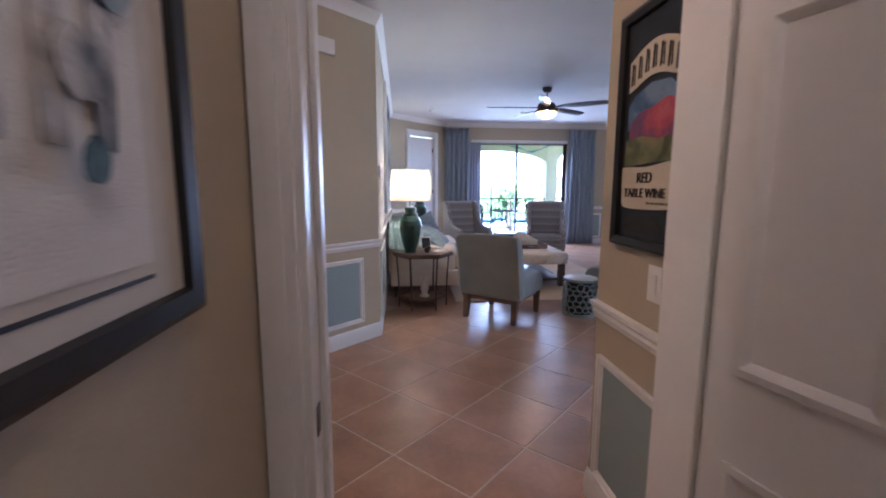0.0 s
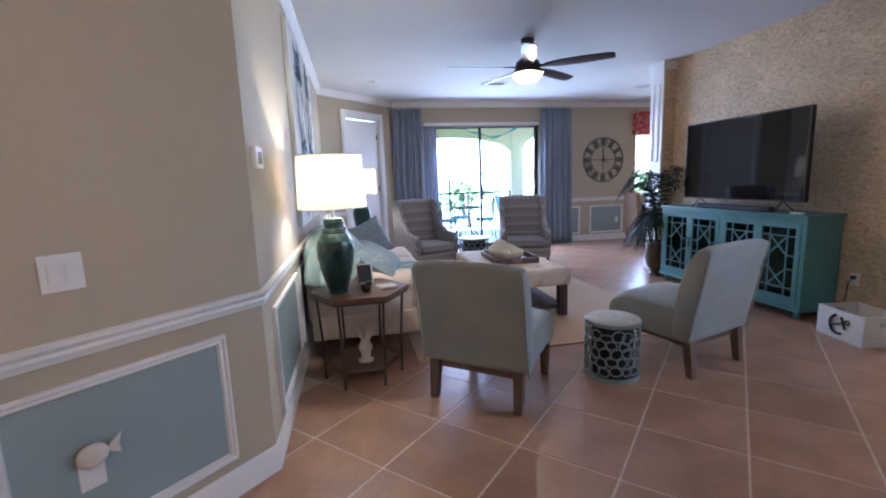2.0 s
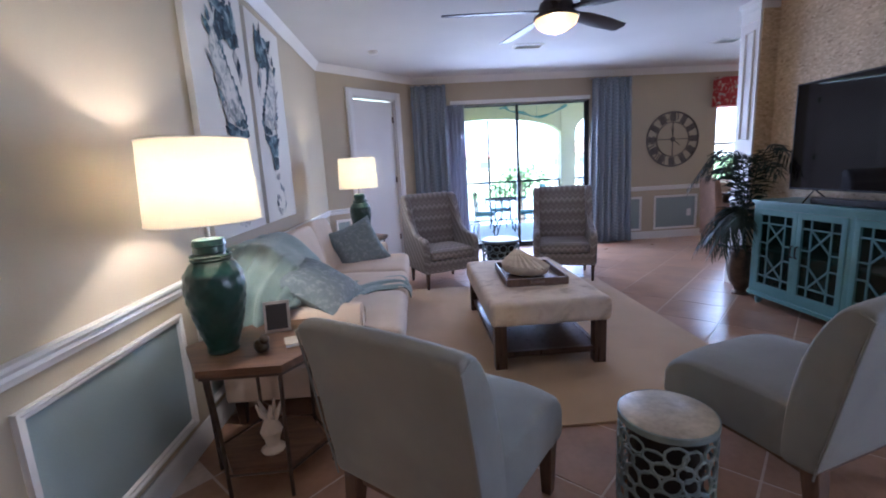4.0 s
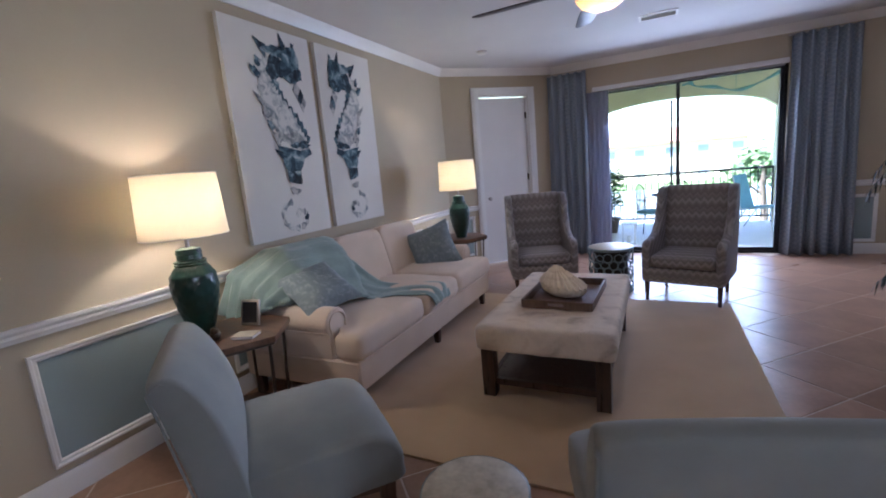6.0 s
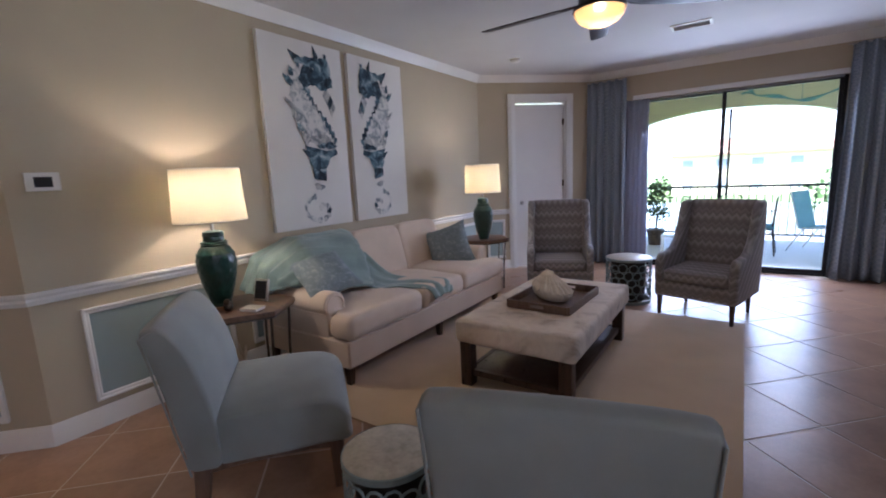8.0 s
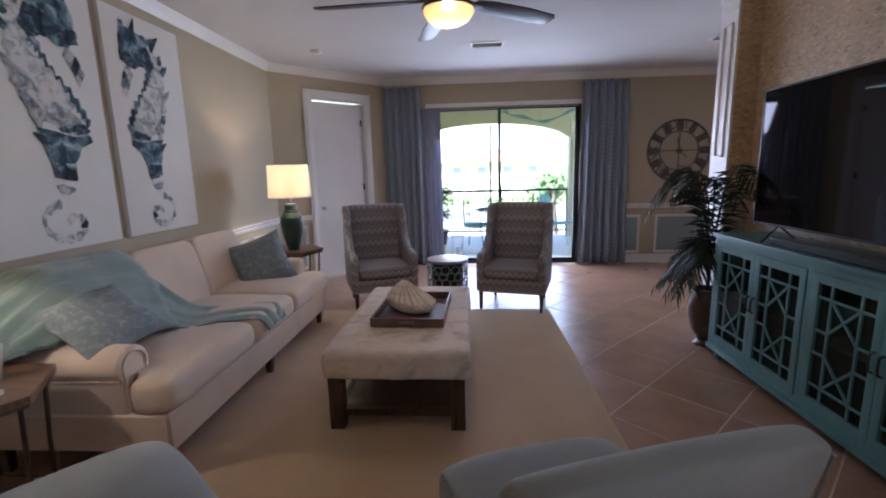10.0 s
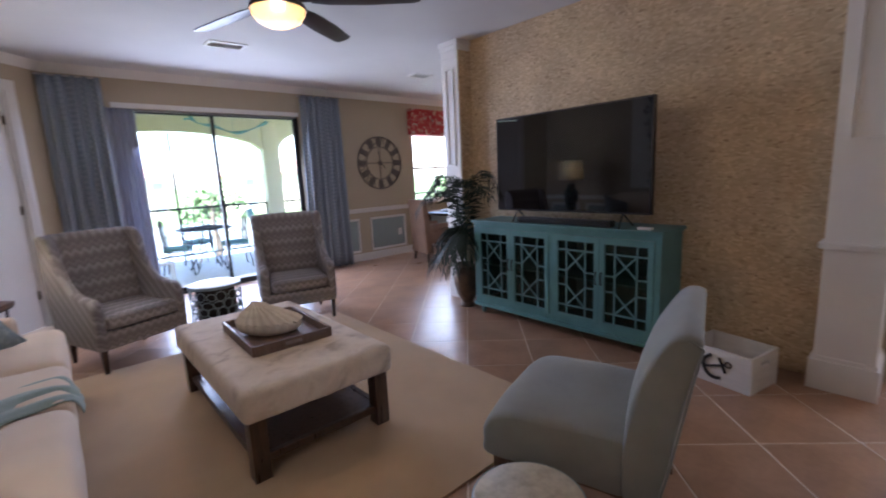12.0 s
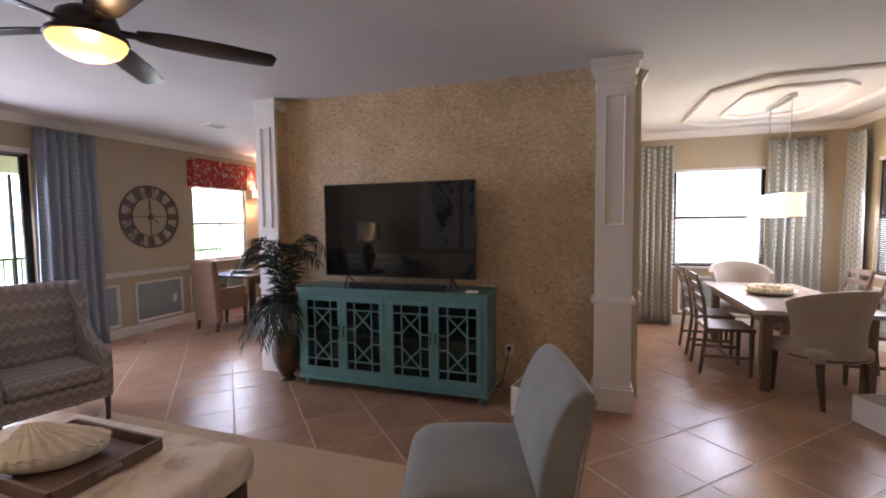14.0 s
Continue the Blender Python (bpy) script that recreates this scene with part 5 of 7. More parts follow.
# ---- ceiling fan ----
def ceiling_fan():
    cx, cy = 2.22, 6.445
    root = thing("ceiling_fan", "dark five-blade ceiling fan with lit bowl light", "ceiling fan", pose(cx, cy, 0))
    part("canopy", lathe([(0.03, 2.725), (0.055, 2.735), (0.07, 2.77), (0.072, CEIL)], 28), M_FAN, root)
    part("downrod", lathe([(0.013, 2.60), (0.013, 2.73)], 14), M_FAN, root)
    part("motor", lathe([(0.03, 2.61), (0.075, 2.60), (0.12, 2.57), (0.135, 2.53), (0.13, 2.49), (0.165, 2.478), (0.172, 2.46), (0.165, 2.452)], 36), M_FAN, root)
    part("light_bowl", lathe([(0.162, 2.452), (0.158, 2.43), (0.13, 2.395), (0.085, 2.37), (0.03, 2.358), (0.004, 2.356)], 36, cap=False), M_BOWL, root, "glowing frosted glass bowl")
    for k in range(5):
        a = 33 + 72 * k
        out = [(0.20, -0.05), (0.34, -0.074), (0.60, -0.078), (0.85, -0.062), (0.88, -0.03), (0.875, 0.055), (0.83, 0.07), (0.55, 0.076), (0.30, 0.062), (0.20, 0.04)]
        bm = prism(out, -0.004, 0.004, bevel=0.002)
        blade = part("blade", bm, M_FAN, root)
        blade.matrix_local = pose(0, 0, 2.515, 0, 0, a) @ pose(0, 0, 0, -12, 0, 0)
        part("blade_arm", box(0.10, -0.022, -0.008, 0.26, 0.022, 0.008, 0.004), M_FAN, blade)


ceiling_fan()


# ---- curtains ----
def curtain(name, p0, p1, z0, z1, waves, amp, material, label, spread=1.0, thick=0.004, group=""):
    """Hanging cloth with folds from p0 to p1 (plan), spreading a little at the hem; the far side of p0-p1 is the wall."""
    p0, p1 = Vector(p0), Vector(p1)
    d = p1 - p0
    L = d.length
    d.normalize()
    nr = Vector((-d.y, d.x))
    nx, nz = waves * 10, 14
    bm = bmesh.new()
    sheets = []
    for off in (0, thick):
        g = []
        for j in range(nz + 1):
            t = j / nz
            z = z1 + (z0 - z1) * t
            row = []
            for i in range(nx + 1):
                u = i / nx
                s = (u - 0.5) * L * (1 + (spread - 1) * t ** 1.4) + 0.5 * L
                ph = u * waves * 2 * math.pi
                a = amp * (0.75 + 0.35 * t) * (math.sin(ph) + 0.25 * math.sin(2.3 * ph + 1.3 + t))
                jitter = 0.012 * noise.noise(Vector((u * waves * 0.8, t * 1.6, waves)))
                q = p0 + d * (s + jitter * t) + nr * (a + off + 0.010 * t * noise.noise(Vector((u * 6, t * 2, 3))))
                row.append(bm.verts.new((q.x, q.y, z)))
            g.append(row)
        for j in range(nz):
            for i in range(nx):
                bm.faces.new((g[j][i], g[j][i + 1], g[j + 1][i + 1], g[j + 1][i]))
        sheets.append(g)
    a, b = sheets
    for j in range(nz):
        for i in (0, nx):
            bm.faces.new((a[j][i], a[j + 1][i], b[j + 1][i], b[j][i]))
    for j in (0, nz):
        for i in range(nx):
            bm.faces.new((a[j][i], a[j][i + 1], b[j][i + 1], b[j][i]))
    ob = part(name, bm, material, smooth="all")
    return tagged(ob, label, "curtain", group)


curtain("curtain", (1.63, 10.10), (1.08, 10.10), 0.012, 2.67, 5, 0.042, M_CURTAIN, "blue lattice curtain drawn beside the sliding door", 1.05, group="sliding door curtains")
curtain("curtain", (4.62, 10.07), (3.98, 10.07), 0.012, 2.67, 6, 0.052, M_CURTAIN, "blue lattice curtain with the clock wall beyond", 1.15, group="sliding door curtains")
curtain("sheer_curtain", (1.92, 10.165), (1.60, 10.165), 0.02, 2.36, 5, 0.014, M_SHEER, "thin blue-grey sheer curtain inside the drape", 1.1)
for xa, xb in ((1.07, 1.63), (3.95, 4.53)):
    rod = thing("curtain_rod", "short metal rod holding a blue curtain", "curtain rod", group="curtain rods")
    part("pole", tube([(xa, 10.10, 2.665), (xb, 10.10, 2.665)], 0.010, 10), M_NICKEL, rod)
    part("bracket", tube([(xa + 0.04, 10.10, 2.665), (xa + 0.04, Y_BACK, 2.665)], 0.007, 6), M_NICKEL, rod)
    part("bracket", tube([(xb - 0.04, 10.10, 2.665), (xb - 0.04, Y_BACK, 2.665)], 0.007, 6), M_NICKEL, rod)


# ---- clock ----
def wall_clock():
    root = thing("wall_clock", "large round open metal wall clock with roman numerals", "clock",
                 Matrix.Translation((5.40, Y_BACK, 1.66)) @ Matrix.Rotation(radians(90), 4, "X"))
    R = 0.455
    for r, w, nm in ((R, 0.026, "outer_ring"), (0.285, 0.016, "inner_ring")):
        part(nm, lathe([(r - w, 0.010), (r - w * 0.8, 0.028), (r - w * 0.2, 0.028), (r, 0.010), (r - w, 0.010)], 64, cap=False), M_CLOCK, root)
    part("hub", lathe([(0.04, 0.012), (0.04, 0.03), (0.02, 0.04)], 20), M_CLOCK, root)
    for k in range(4):
        bm = moved(box(0.03, -0.007, 0.012, 0.285, 0.007, 0.022), Matrix.Rotation(radians(90 * k), 4, "Z"))
        part("spoke", bm, M_CLOCK, root, smooth=False)
    for k, s in enumerate("XII I II III IV V VI VII VIII IX X XI".split()):
        a = radians(90 - 30 * k)
        rr = 0.36
        ob = lettering("numeral", s, 0.165, M_CLOCK, root, Matrix.Translation((rr * math.cos(a), rr * math.sin(a), 0.016)) @ Matrix.Rotation(a - math.pi / 2, 4, "Z"))
        part("numeral_plate", moved(box(-0.045, -0.07, 0.008, 0.045, 0.07, 0.013), Matrix.Translation((rr * math.cos(a), rr * math.sin(a), 0)) @ Matrix.Rotation(a - math.pi / 2, 4, "Z")), M_CLOCK, root, smooth=False)
    for ang, ln in ((100, 0.20), (-42, 0.15)):
        part("pointer", moved(box(-0.03, -0.005, 0.03, ln, 0.005, 0.034), Matrix.Rotation(radians(ang), 4, "Z")), M_IRON, root, smooth=False)


wall_clock()
# ---- pictures ----
M_VINE = mat("dark_painted_board", (0.010, 0.015, 0.02), (0.004, 0.006, 0.008), 5, 0.5)
M_INK = mat("black_ink", (0.02, 0.018, 0.016), (0.012, 0.011, 0.010), 9, 0.6)
M_LABEL = mat("cream_painted_label", (0.56, 0.50, 0.38), (0.46, 0.40, 0.30), 7, 0.6)
M_PBLUE = pattern_mat("painted_blue_sky", "blot", [(0.35, (0.02, 0.06, 0.14)), (0.5, (0.05, 0.13, 0.26)), (0.65, (0.16, 0.24, 0.36))], 6, 0.55)
M_PRED = pattern_mat("painted_red_violet", "blot", [(0.38, (0.10, 0.05, 0.14)), (0.48, (0.22, 0.05, 0.11)), (0.56, (0.42, 0.06, 0.09)), (0.66, (0.46, 0.16, 0.17))], 5, 0.55)
M_PGREEN = pattern_mat("painted_olive_field", "blot", [(0.36, (0.04, 0.06, 0.02)), (0.5, (0.11, 0.12, 0.04)), (0.64, (0.20, 0.19, 0.08))], 8, 0.55)
M_MAT = mat("off_white_mount_board", (0.66, 0.62, 0.55), (0.60, 0.56, 0.49), 3, 0.8)


def flat_shape(pts, t=0.0015):
    """A thin painted area: outline (u, v) with a little thickness."""
    return prism(pts, 0.0, t)


def blob(cu, cv, ru, rv, seed, n=22, rough=0.22, turn=0.0):
    rnd = random.Random(seed)
    ph = [rnd.uniform(0, 6.28) for _ in range(4)]
    out = []
    for i in range(n):
        a = 2 * math.pi * i / n
        k = 1 + rough * (0.5 * math.sin(2 * a + ph[0]) + 0.35 * math.sin(3 * a + ph[1]) + 0.3 * math.sin(5 * a + ph[2]) + 0.2 * math.sin(8 * a + ph[3]))
        u, v = ru * k * math.cos(a), rv * k * math.sin(a)
        out.append((cu + u * math.cos(turn) - v * math.sin(turn), cv + u * math.sin(turn) + v * math.cos(turn)))
    return out


def ribbon(pts, widths):
    """A painted brush stroke of changing width."""
    L, R = [], []
    for i, (u, v) in enumerate(pts):
        a, b = pts[max(0, i - 1)], pts[min(len(pts) - 1, i + 1)]
        dx, dy = b[0] - a[0], b[1] - a[1]
        q = math.hypot(dx, dy) or 1
        w = widths[i]
        L.append((u - dy / q * w, v + dx / q * w))
        R.append((u + dy / q * w, v - dx / q * w))
    return L + R[::-1]


def smooth_line(keys, n=40):
    out = []
    k = len(keys)
    for i in range(n + 1):
        t = i / n * (k - 1)
        j = min(int(t), k - 2)
        f = t - j
        p0, p1, p2, p3 = keys[max(j - 1, 0)], keys[j], keys[j + 1], keys[min(j + 2, k - 1)]
        out.append(tuple(0.5 * (2 * b + (c - a) * f + (2 * a - 5 * b + 4 * c - d) * f * f + (3 * b - a - 3 * c + d) * f ** 3) for a, b, c, d in zip(p0, p1, p2, p3)))
    return out


def canvas(y0, y1, flip, label):
    """A tall white canvas with a watercolour curl of blots."""
    z0, z1 = 1.03, 2.615
    W, H = y1 - y0, z1 - z0
    m = Matrix(((0, 0, 1, X_SOFA + 0.001), (1, 0, 0, y0), (0, 1, 0, z0), (0, 0, 0, 1)))
    root = thing("canvas_picture", label, "picture", m, "tall watercolour canvases")
    part("canvas", box(0, 0, 0, W, H, 0.036, 0.004), M_CANVAS, root, smooth=30)

    def place(pts):
        return [((1 - u if flip else u) * W, v * H) for u, v in pts]

    def paint(name, pts, material, lift):
        ob = part(name, flat_shape(place(pts)), material, root, smooth=False)
        ob.location.z = 0.0362 + lift
    neck = smooth_line([(0.46, 0.84), (0.47, 0.77), (0.52, 0.70), (0.60, 0.63), (0.70, 0.57), (0.77, 0.50), (0.80, 0.45)], 36)
    paint("neck_stroke", ribbon(neck, [0.075 - 0.035 * math.sin(math.pi * i / 36) + 0.012 * math.sin(i * 1.9) for i in range(37)]), M_WASH, 0.0)
    paint("breast_wash", ribbon([(u - 0.13 * math.sin(math.pi * i / 36) ** 0.7, v - 0.01) for i, (u, v) in enumerate(neck)], [0.05 + 0.05 * math.sin(math.pi * i / 36) + 0.015 * math.sin(i * 2.3) for i in range(37)]), M_WASH_P, 0.0016)
    paint("nape", blob(0.53, 0.82, 0.10, 0.062, 11, rough=0.3, turn=0.3), M_WASH_D, 0.0033)
    paint("crown_wash", blob(0.56, 0.895, 0.13, 0.032, 13, rough=0.4), M_WASH, 0.0049)
    paint("cheek", [(0.62, 0.90), (0.70, 0.93), (0.79, 0.935), (0.83, 0.88), (0.82, 0.80), (0.76, 0.76), (0.68, 0.755), (0.58, 0.79), (0.575, 0.83), (0.61, 0.86)], M_WASH, 0.0065)
    paint("cheek_shade", blob(0.775, 0.80, 0.07, 0.032, 14, rough=0.35), M_WASH_D, 0.0081)
    paint("snout", ribbon([(0.735, 0.755), (0.79, 0.70), (0.84, 0.645)], [0.038, 0.036, 0.040]), M_WASH_L, 0.0016)
    paint("snout_band", ribbon([(0.785, 0.712), (0.815, 0.68)], [0.038, 0.038]), M_WASH_D, 0.0033)
    for k, (a, b) in enumerate((((0.44, 0.885), (0.32, 0.937)), ((0.66, 0.915), (0.62, 0.985)), ((0.78, 0.93), (0.76, 0.955)))):
        paint("spike", ribbon([a, ((a[0] + b[0]) / 2, (a[1] + b[1]) / 2 - 0.004), b], [0.034, 0.020, 0.004]), M_WASH_D, 0.0049)
    paint("belly", blob(0.66, 0.475, 0.17, 0.040, 17, rough=0.45), M_WASH_L, 0.0033)
    paint("belly_dark", blob(0.72, 0.455, 0.10, 0.022, 18, rough=0.5), M_WASH_D, 0.0049)
    paint("hip", [(0.42, 0.45), (0.55, 0.44), (0.70, 0.425), (0.83, 0.435), (0.845, 0.41), (0.74, 0.385), (0.70, 0.345), (0.66, 0.32), (0.50, 0.325), (0.46, 0.36), (0.47, 0.40)], M_WASH, 0.0065)
    paint("waist", [(0.49, 0.325), (0.665, 0.325), (0.665, 0.27), (0.655, 0.255), (0.57, 0.262), (0.50, 0.272)], M_WASH_D, 0.0081)
    for k, (u, v, r) in enumerate(((0.29, 0.785, 0.055), (0.31, 0.655, 0.06), (0.355, 0.595, 0.05), (0.385, 0.545, 0.045), (0.43, 0.485, 0.06), (0.45, 0.52, 0.05), (0.33, 0.83, 0.035))):
        paint("daub", blob(u, v, r, 0.019, 20 + k, 14, 0.5, -0.5), M_WASH_L if k % 3 else M_WASH, 0.0065)
    paint("fin", ribbon([(0.47, 0.40), (0.43, 0.415), (0.385, 0.43)], [0.02, 0.012, 0.003]), M_WASH_D, 0.0081)
    paint("daub", blob(0.56, 0.225, 0.055, 0.022, 41, 14, 0.5), M_WASH_L, 0.0065)
    curl = smooth_line([(0.51, 0.175), (0.41, 0.15), (0.365, 0.11), (0.40, 0.065), (0.50, 0.038), (0.62, 0.045), (0.68, 0.08), (0.65, 0.112), (0.57, 0.118), (0.54, 0.098)], 54)
    for a, b in ((0, 14), (15, 27), (28, 40), (41, 54)):
        paint("curl", ribbon(curl[a:b + 1], [0.014 + 0.005 * math.sin(i * 1.3) for i in range(b - a + 1)]), M_WASH_P if a < 28 else M_WASH_L, 0.0016)
    paint("daub", blob(0.665, 0.085, 0.03, 0.016, 43, 12, 0.4), M_WASH_D, 0.0033)


canvas(5.47, 6.33, False, "tall white canvas with blue watercolour curl")
canvas(6.41, 7.20, True, "tall white canvas with mirrored blue watercolour curl")


def wine_picture():
    """Black framed wine poster on the hall wall; local x runs along the wall, y up, z into the room."""
    m = Matrix(((0, 0, -1, 0.899), (-1, 0, 0, 1.545), (0, 1, 0, 1.16), (0, 0, 0, 1)))
    root = thing("wine_picture", "black framed painted wine poster on the hall wall", "picture", m)
    W, H = 0.42, 0.80
    bm = sweep([(0, 0), (W, 0), (W, H), (0, H)], [(0, 0), (0, 0.030), (0.012, 0.034), (0.030, 0.026), (0.034, 0.0)], closed=True)
    part("frame", bm, M_FRAME_B, root, smooth=30)
    part("board", box(0.02, 0.02, 0, W - 0.02, H - 0.02, 0.012), M_VINE, root, smooth=False)

    def level(v):
        knots = [(0.0, 0.0), (0.178, 0.135), (0.335, 0.278), (0.64, 0.545), (0.73, 0.68), (0.80, 0.80)]
        for (a, p), (b, q) in zip(knots, knots[1:]):
            if v <= b:
                return p + (q - p) * (v - a) / (b - a)
        return v

    def paint(name, pts, mt, z):
        pts = [(q[0], level(q[1])) for q in pts]
        part(name, flat_shape(pts), mt, root, smooth=False).location.z = z
    paint("painted_sky", [(0.06, 0.48), (0.36, 0.46), (0.36, 0.58), (0.30, 0.63), (0.20, 0.64), (0.10, 0.61), (0.06, 0.57)], M_PBLUE, 0.0122)
    paint("painted_hill", [(0.08, 0.42)] + smooth_line([(0.08, 0.50), (0.14, 0.54), (0.22, 0.55), (0.30, 0.57), (0.36, 0.53), (0.35, 0.44), (0.24, 0.41), (0.14, 0.43)], 24), M_PRED, 0.0140)
    paint("painted_field", [(0.06, 0.335), (0.20, 0.345), (0.36, 0.35), (0.36, 0.44), (0.26, 0.43), (0.16, 0.45), (0.06, 0.44)], M_PGREEN, 0.0158)
    paint("label_patch", smooth_line([(0.055, 0.20), (0.05, 0.32), (0.07, 0.335), (0.21, 0.332), (0.35, 0.348), (0.372, 0.33), (0.37, 0.20), (0.34, 0.185), (0.20, 0.178), (0.08, 0.18), (0.055, 0.20)], 40)[:-1], M_LABEL, 0.0176)
    arch = [(0.06 + 0.30 * i / 12, 0.655 + 0.028 * math.sin(math.pi * i / 12)) for i in range(13)]
    paint("banner", [(u, v + 0.045) for u, v in arch] + [(u, v - 0.028) for u, v in reversed(arch)], M_LABEL, 0.0140)
    for i in range(7):
        u = 0.085 + 0.042 * i
        v = 0.662 + 0.028 * math.sin(math.pi * (u - 0.06) / 0.30)
        paint("banner_bar", [(u - 0.013, v - 0.022), (u - 0.003, v - 0.022), (u + 0.001, v + 0.026), (u - 0.009, v + 0.026)], M_INK, 0.0157)
        paint("banner_bar", [(u + 0.004, v - 0.022), (u + 0.011, v - 0.022), (u + 0.011, v + 0.022), (u + 0.004, v + 0.022)], M_INK, 0.0157)
    lettering("word", "RED", 0.050, M_INK, root, Matrix.Translation((0.20, 0.238, 0.0205)))
    lettering("word", "TABLE WINE", 0.044, M_INK, root, Matrix.Translation((0.20, 0.188, 0.0205)))
    for i in range(5):
        paint("script_bar", [(0.22 + 0.026 * i, 0.198), (0.24 + 0.026 * i, 0.198), (0.24 + 0.026 * i, 0.206), (0.22 + 0.026 * i, 0.206)], M_PGREEN, 0.0192)
    paint("painted_hill", smooth_line([(0.06, 0.09), (0.14, 0.13), (0.22, 0.15), (0.30, 0.10), (0.24, 0.07), (0.12, 0.07)], 20), M_INK, 0.0122)


wine_picture()


def framed_print():
    """Framed watercolour close by the entry; local x along the wall, y up, z into the room."""
    m = Matrix(((0, 0, 1, -0.175), (1, 0, 0, -0.385), (0, 1, 0, 1.228), (0, 0, 0, 1)))
    root = thing("framed_print", "black framed print of grey-blue watercolour dots", "picture", m)
    W, H = 0.86, 0.95
    bm = sweep([(0, 0), (W, 0), (W, H), (0, H)], [(0, 0), (0, 0.018), (0.008, 0.022), (0.026, 0.018), (0.031, 0.0)], closed=True)
    part("frame", bm, M_FRAME_B, root, smooth=30)
    part("mount", box(0.024, 0.024, 0, W - 0.024, H - 0.024, 0.008), M_MAT, root, smooth=False)
    part("paper", box(0.09, 0.068, 0.0, W - 0.085, H - 0.08, 0.0095), M_CANVAS, root, smooth=False)
    part("line", box(0.09, 0.052, 0.0, W - 0.085, 0.056, 0.0096), M_INK, root, smooth=False)
    rnd = random.Random(4)
    spots = [(0.66, 0.62, 0.05), (0.60, 0.70, 0.032), (0.67, 0.72, 0.04), (0.62, 0.53, 0.035), (0.55, 0.60, 0.03), (0.56, 0.70, 0.03), (0.50, 0.66, 0.028), (0.66, 0.80, 0.04), (0.58, 0.79, 0.03),
             (0.45, 0.58, 0.03), (0.40, 0.70, 0.04), (0.50, 0.76, 0.035), (0.33, 0.62, 0.04), (0.25, 0.70, 0.045), (0.62, 0.46, 0.022)]
    for k, (u, v, r) in enumerate((a, b - 0.20, c * 0.72) for a, b, c in spots):
        part("dot", flat_shape(blob(u + 0.07, v - 0.10, r, r * 1.1, 60 + k, 18, 0.14)), M_WASH if k % 2 == 0 else M_WASH_L, root, smooth=False).location.z = 0.0140 + 0.0005 * k
    for k in range(9):
        u = 0.22 + 0.055 * k
        part("wash", flat_shape(ribbon([(u + 0.06, 0.17), (u + 0.064, 0.24), (u + 0.056, 0.33 + rnd.uniform(-0.05, 0.04))], [0.012, 0.016, 0.006])), M_WASH_L, root, smooth=False).location.z = 0.0110


framed_print()


# ---- palm in an urn ----
def palm():
    root = thing("potted_palm", "dark green palm in a bronze urn beside the console", "potted plant", pose(4.235, 6.94, 0))
    part("urn", lathe([(0.075, 0.0), (0.08, 0.015), (0.055, 0.04), (0.06, 0.06), (0.105, 0.13), (0.135, 0.24), (0.14, 0.33), (0.12, 0.41), (0.10, 0.44), (0.118, 0.455), (0.118, 0.47), (0.095, 0.47), (0.09, 0.42)], 32), M_URN, root)
    rnd = random.Random(9)
    specs = [(165, 0.98, 0.46, 0.74), (140, 0.90, 0.52, 0.78), (205, 0.96, 0.42, 0.70), (272, 1.0, 0.54, 0.74), (258, 0.86, 0.50, 0.68), (235, 0.92, 0.34, 0.62), (120, 0.80, 0.40, 0.66), (185, 0.82, 0.26, 0.56)]
    for k in range(8):
        specs.append((rnd.uniform(100, 285), rnd.uniform(0.30, 0.5), rnd.uniform(0.34, 0.50), rnd.uniform(0.90, 1.05)))
    for ang, h, reach, bend in specs:
        a = radians(ang)
        d = Vector((math.cos(a), math.sin(a), 0))
        path = []
        for i in range(17):
            t = i / 16
            z = 0.44 + h * math.sin(t * math.pi * bend) / (1.0 if bend > 0.5 else math.sin(math.pi * bend))
            path.append(Vector((0.0, 0.0, z)) + d * reach * (0.12 * t + 0.88 * t ** 1.9))
        bm = tube(path, [0.007 * (1 - 0.8 * i / 16) for i in range(17)], 5)
        side = Vector((-d.y, d.x, 0))
        for i in range(4, 17):
            p = path[i]
            fwd = (path[i] - path[i - 1]).normalized()
            for sgn in (-1, 1):
                for half in (0, 0.5):
                    q = path[i - 1].lerp(p, half)
                    ln = (0.225 - 0.010 * abs(i - 9)) * rnd.uniform(0.75, 1.1) * (0.6 if i > 14 else 1)
                    out = (side * sgn * rnd.uniform(0.5, 0.8) + fwd * 0.65 + Vector((0, 0, rnd.uniform(-0.55, -0.1)))).normalized()
                    tip = q + out * ln + Vector((0, 0, -0.05 * rnd.random() - 0.02))
                    tip.x = min(tip.x, 0.32)
                    mid = q.lerp(tip, 0.45) + Vector((0, 0, 0.018))
                    w = fwd.cross(out).cross(out).normalized() * 0.0085
                    v = [bm.verts.new(c) for c in (q, mid + w, tip, mid - w)]
                    bm.faces.new(v)
                    w2 = Vector((0, 0, -0.0015))
                    v = [bm.verts.new(c + w2) for c in (q, mid + w, tip, mid - w)]
                    bm.faces.new(v[::-1])
        part("frond", bm, M_LEAF, root)


palm()


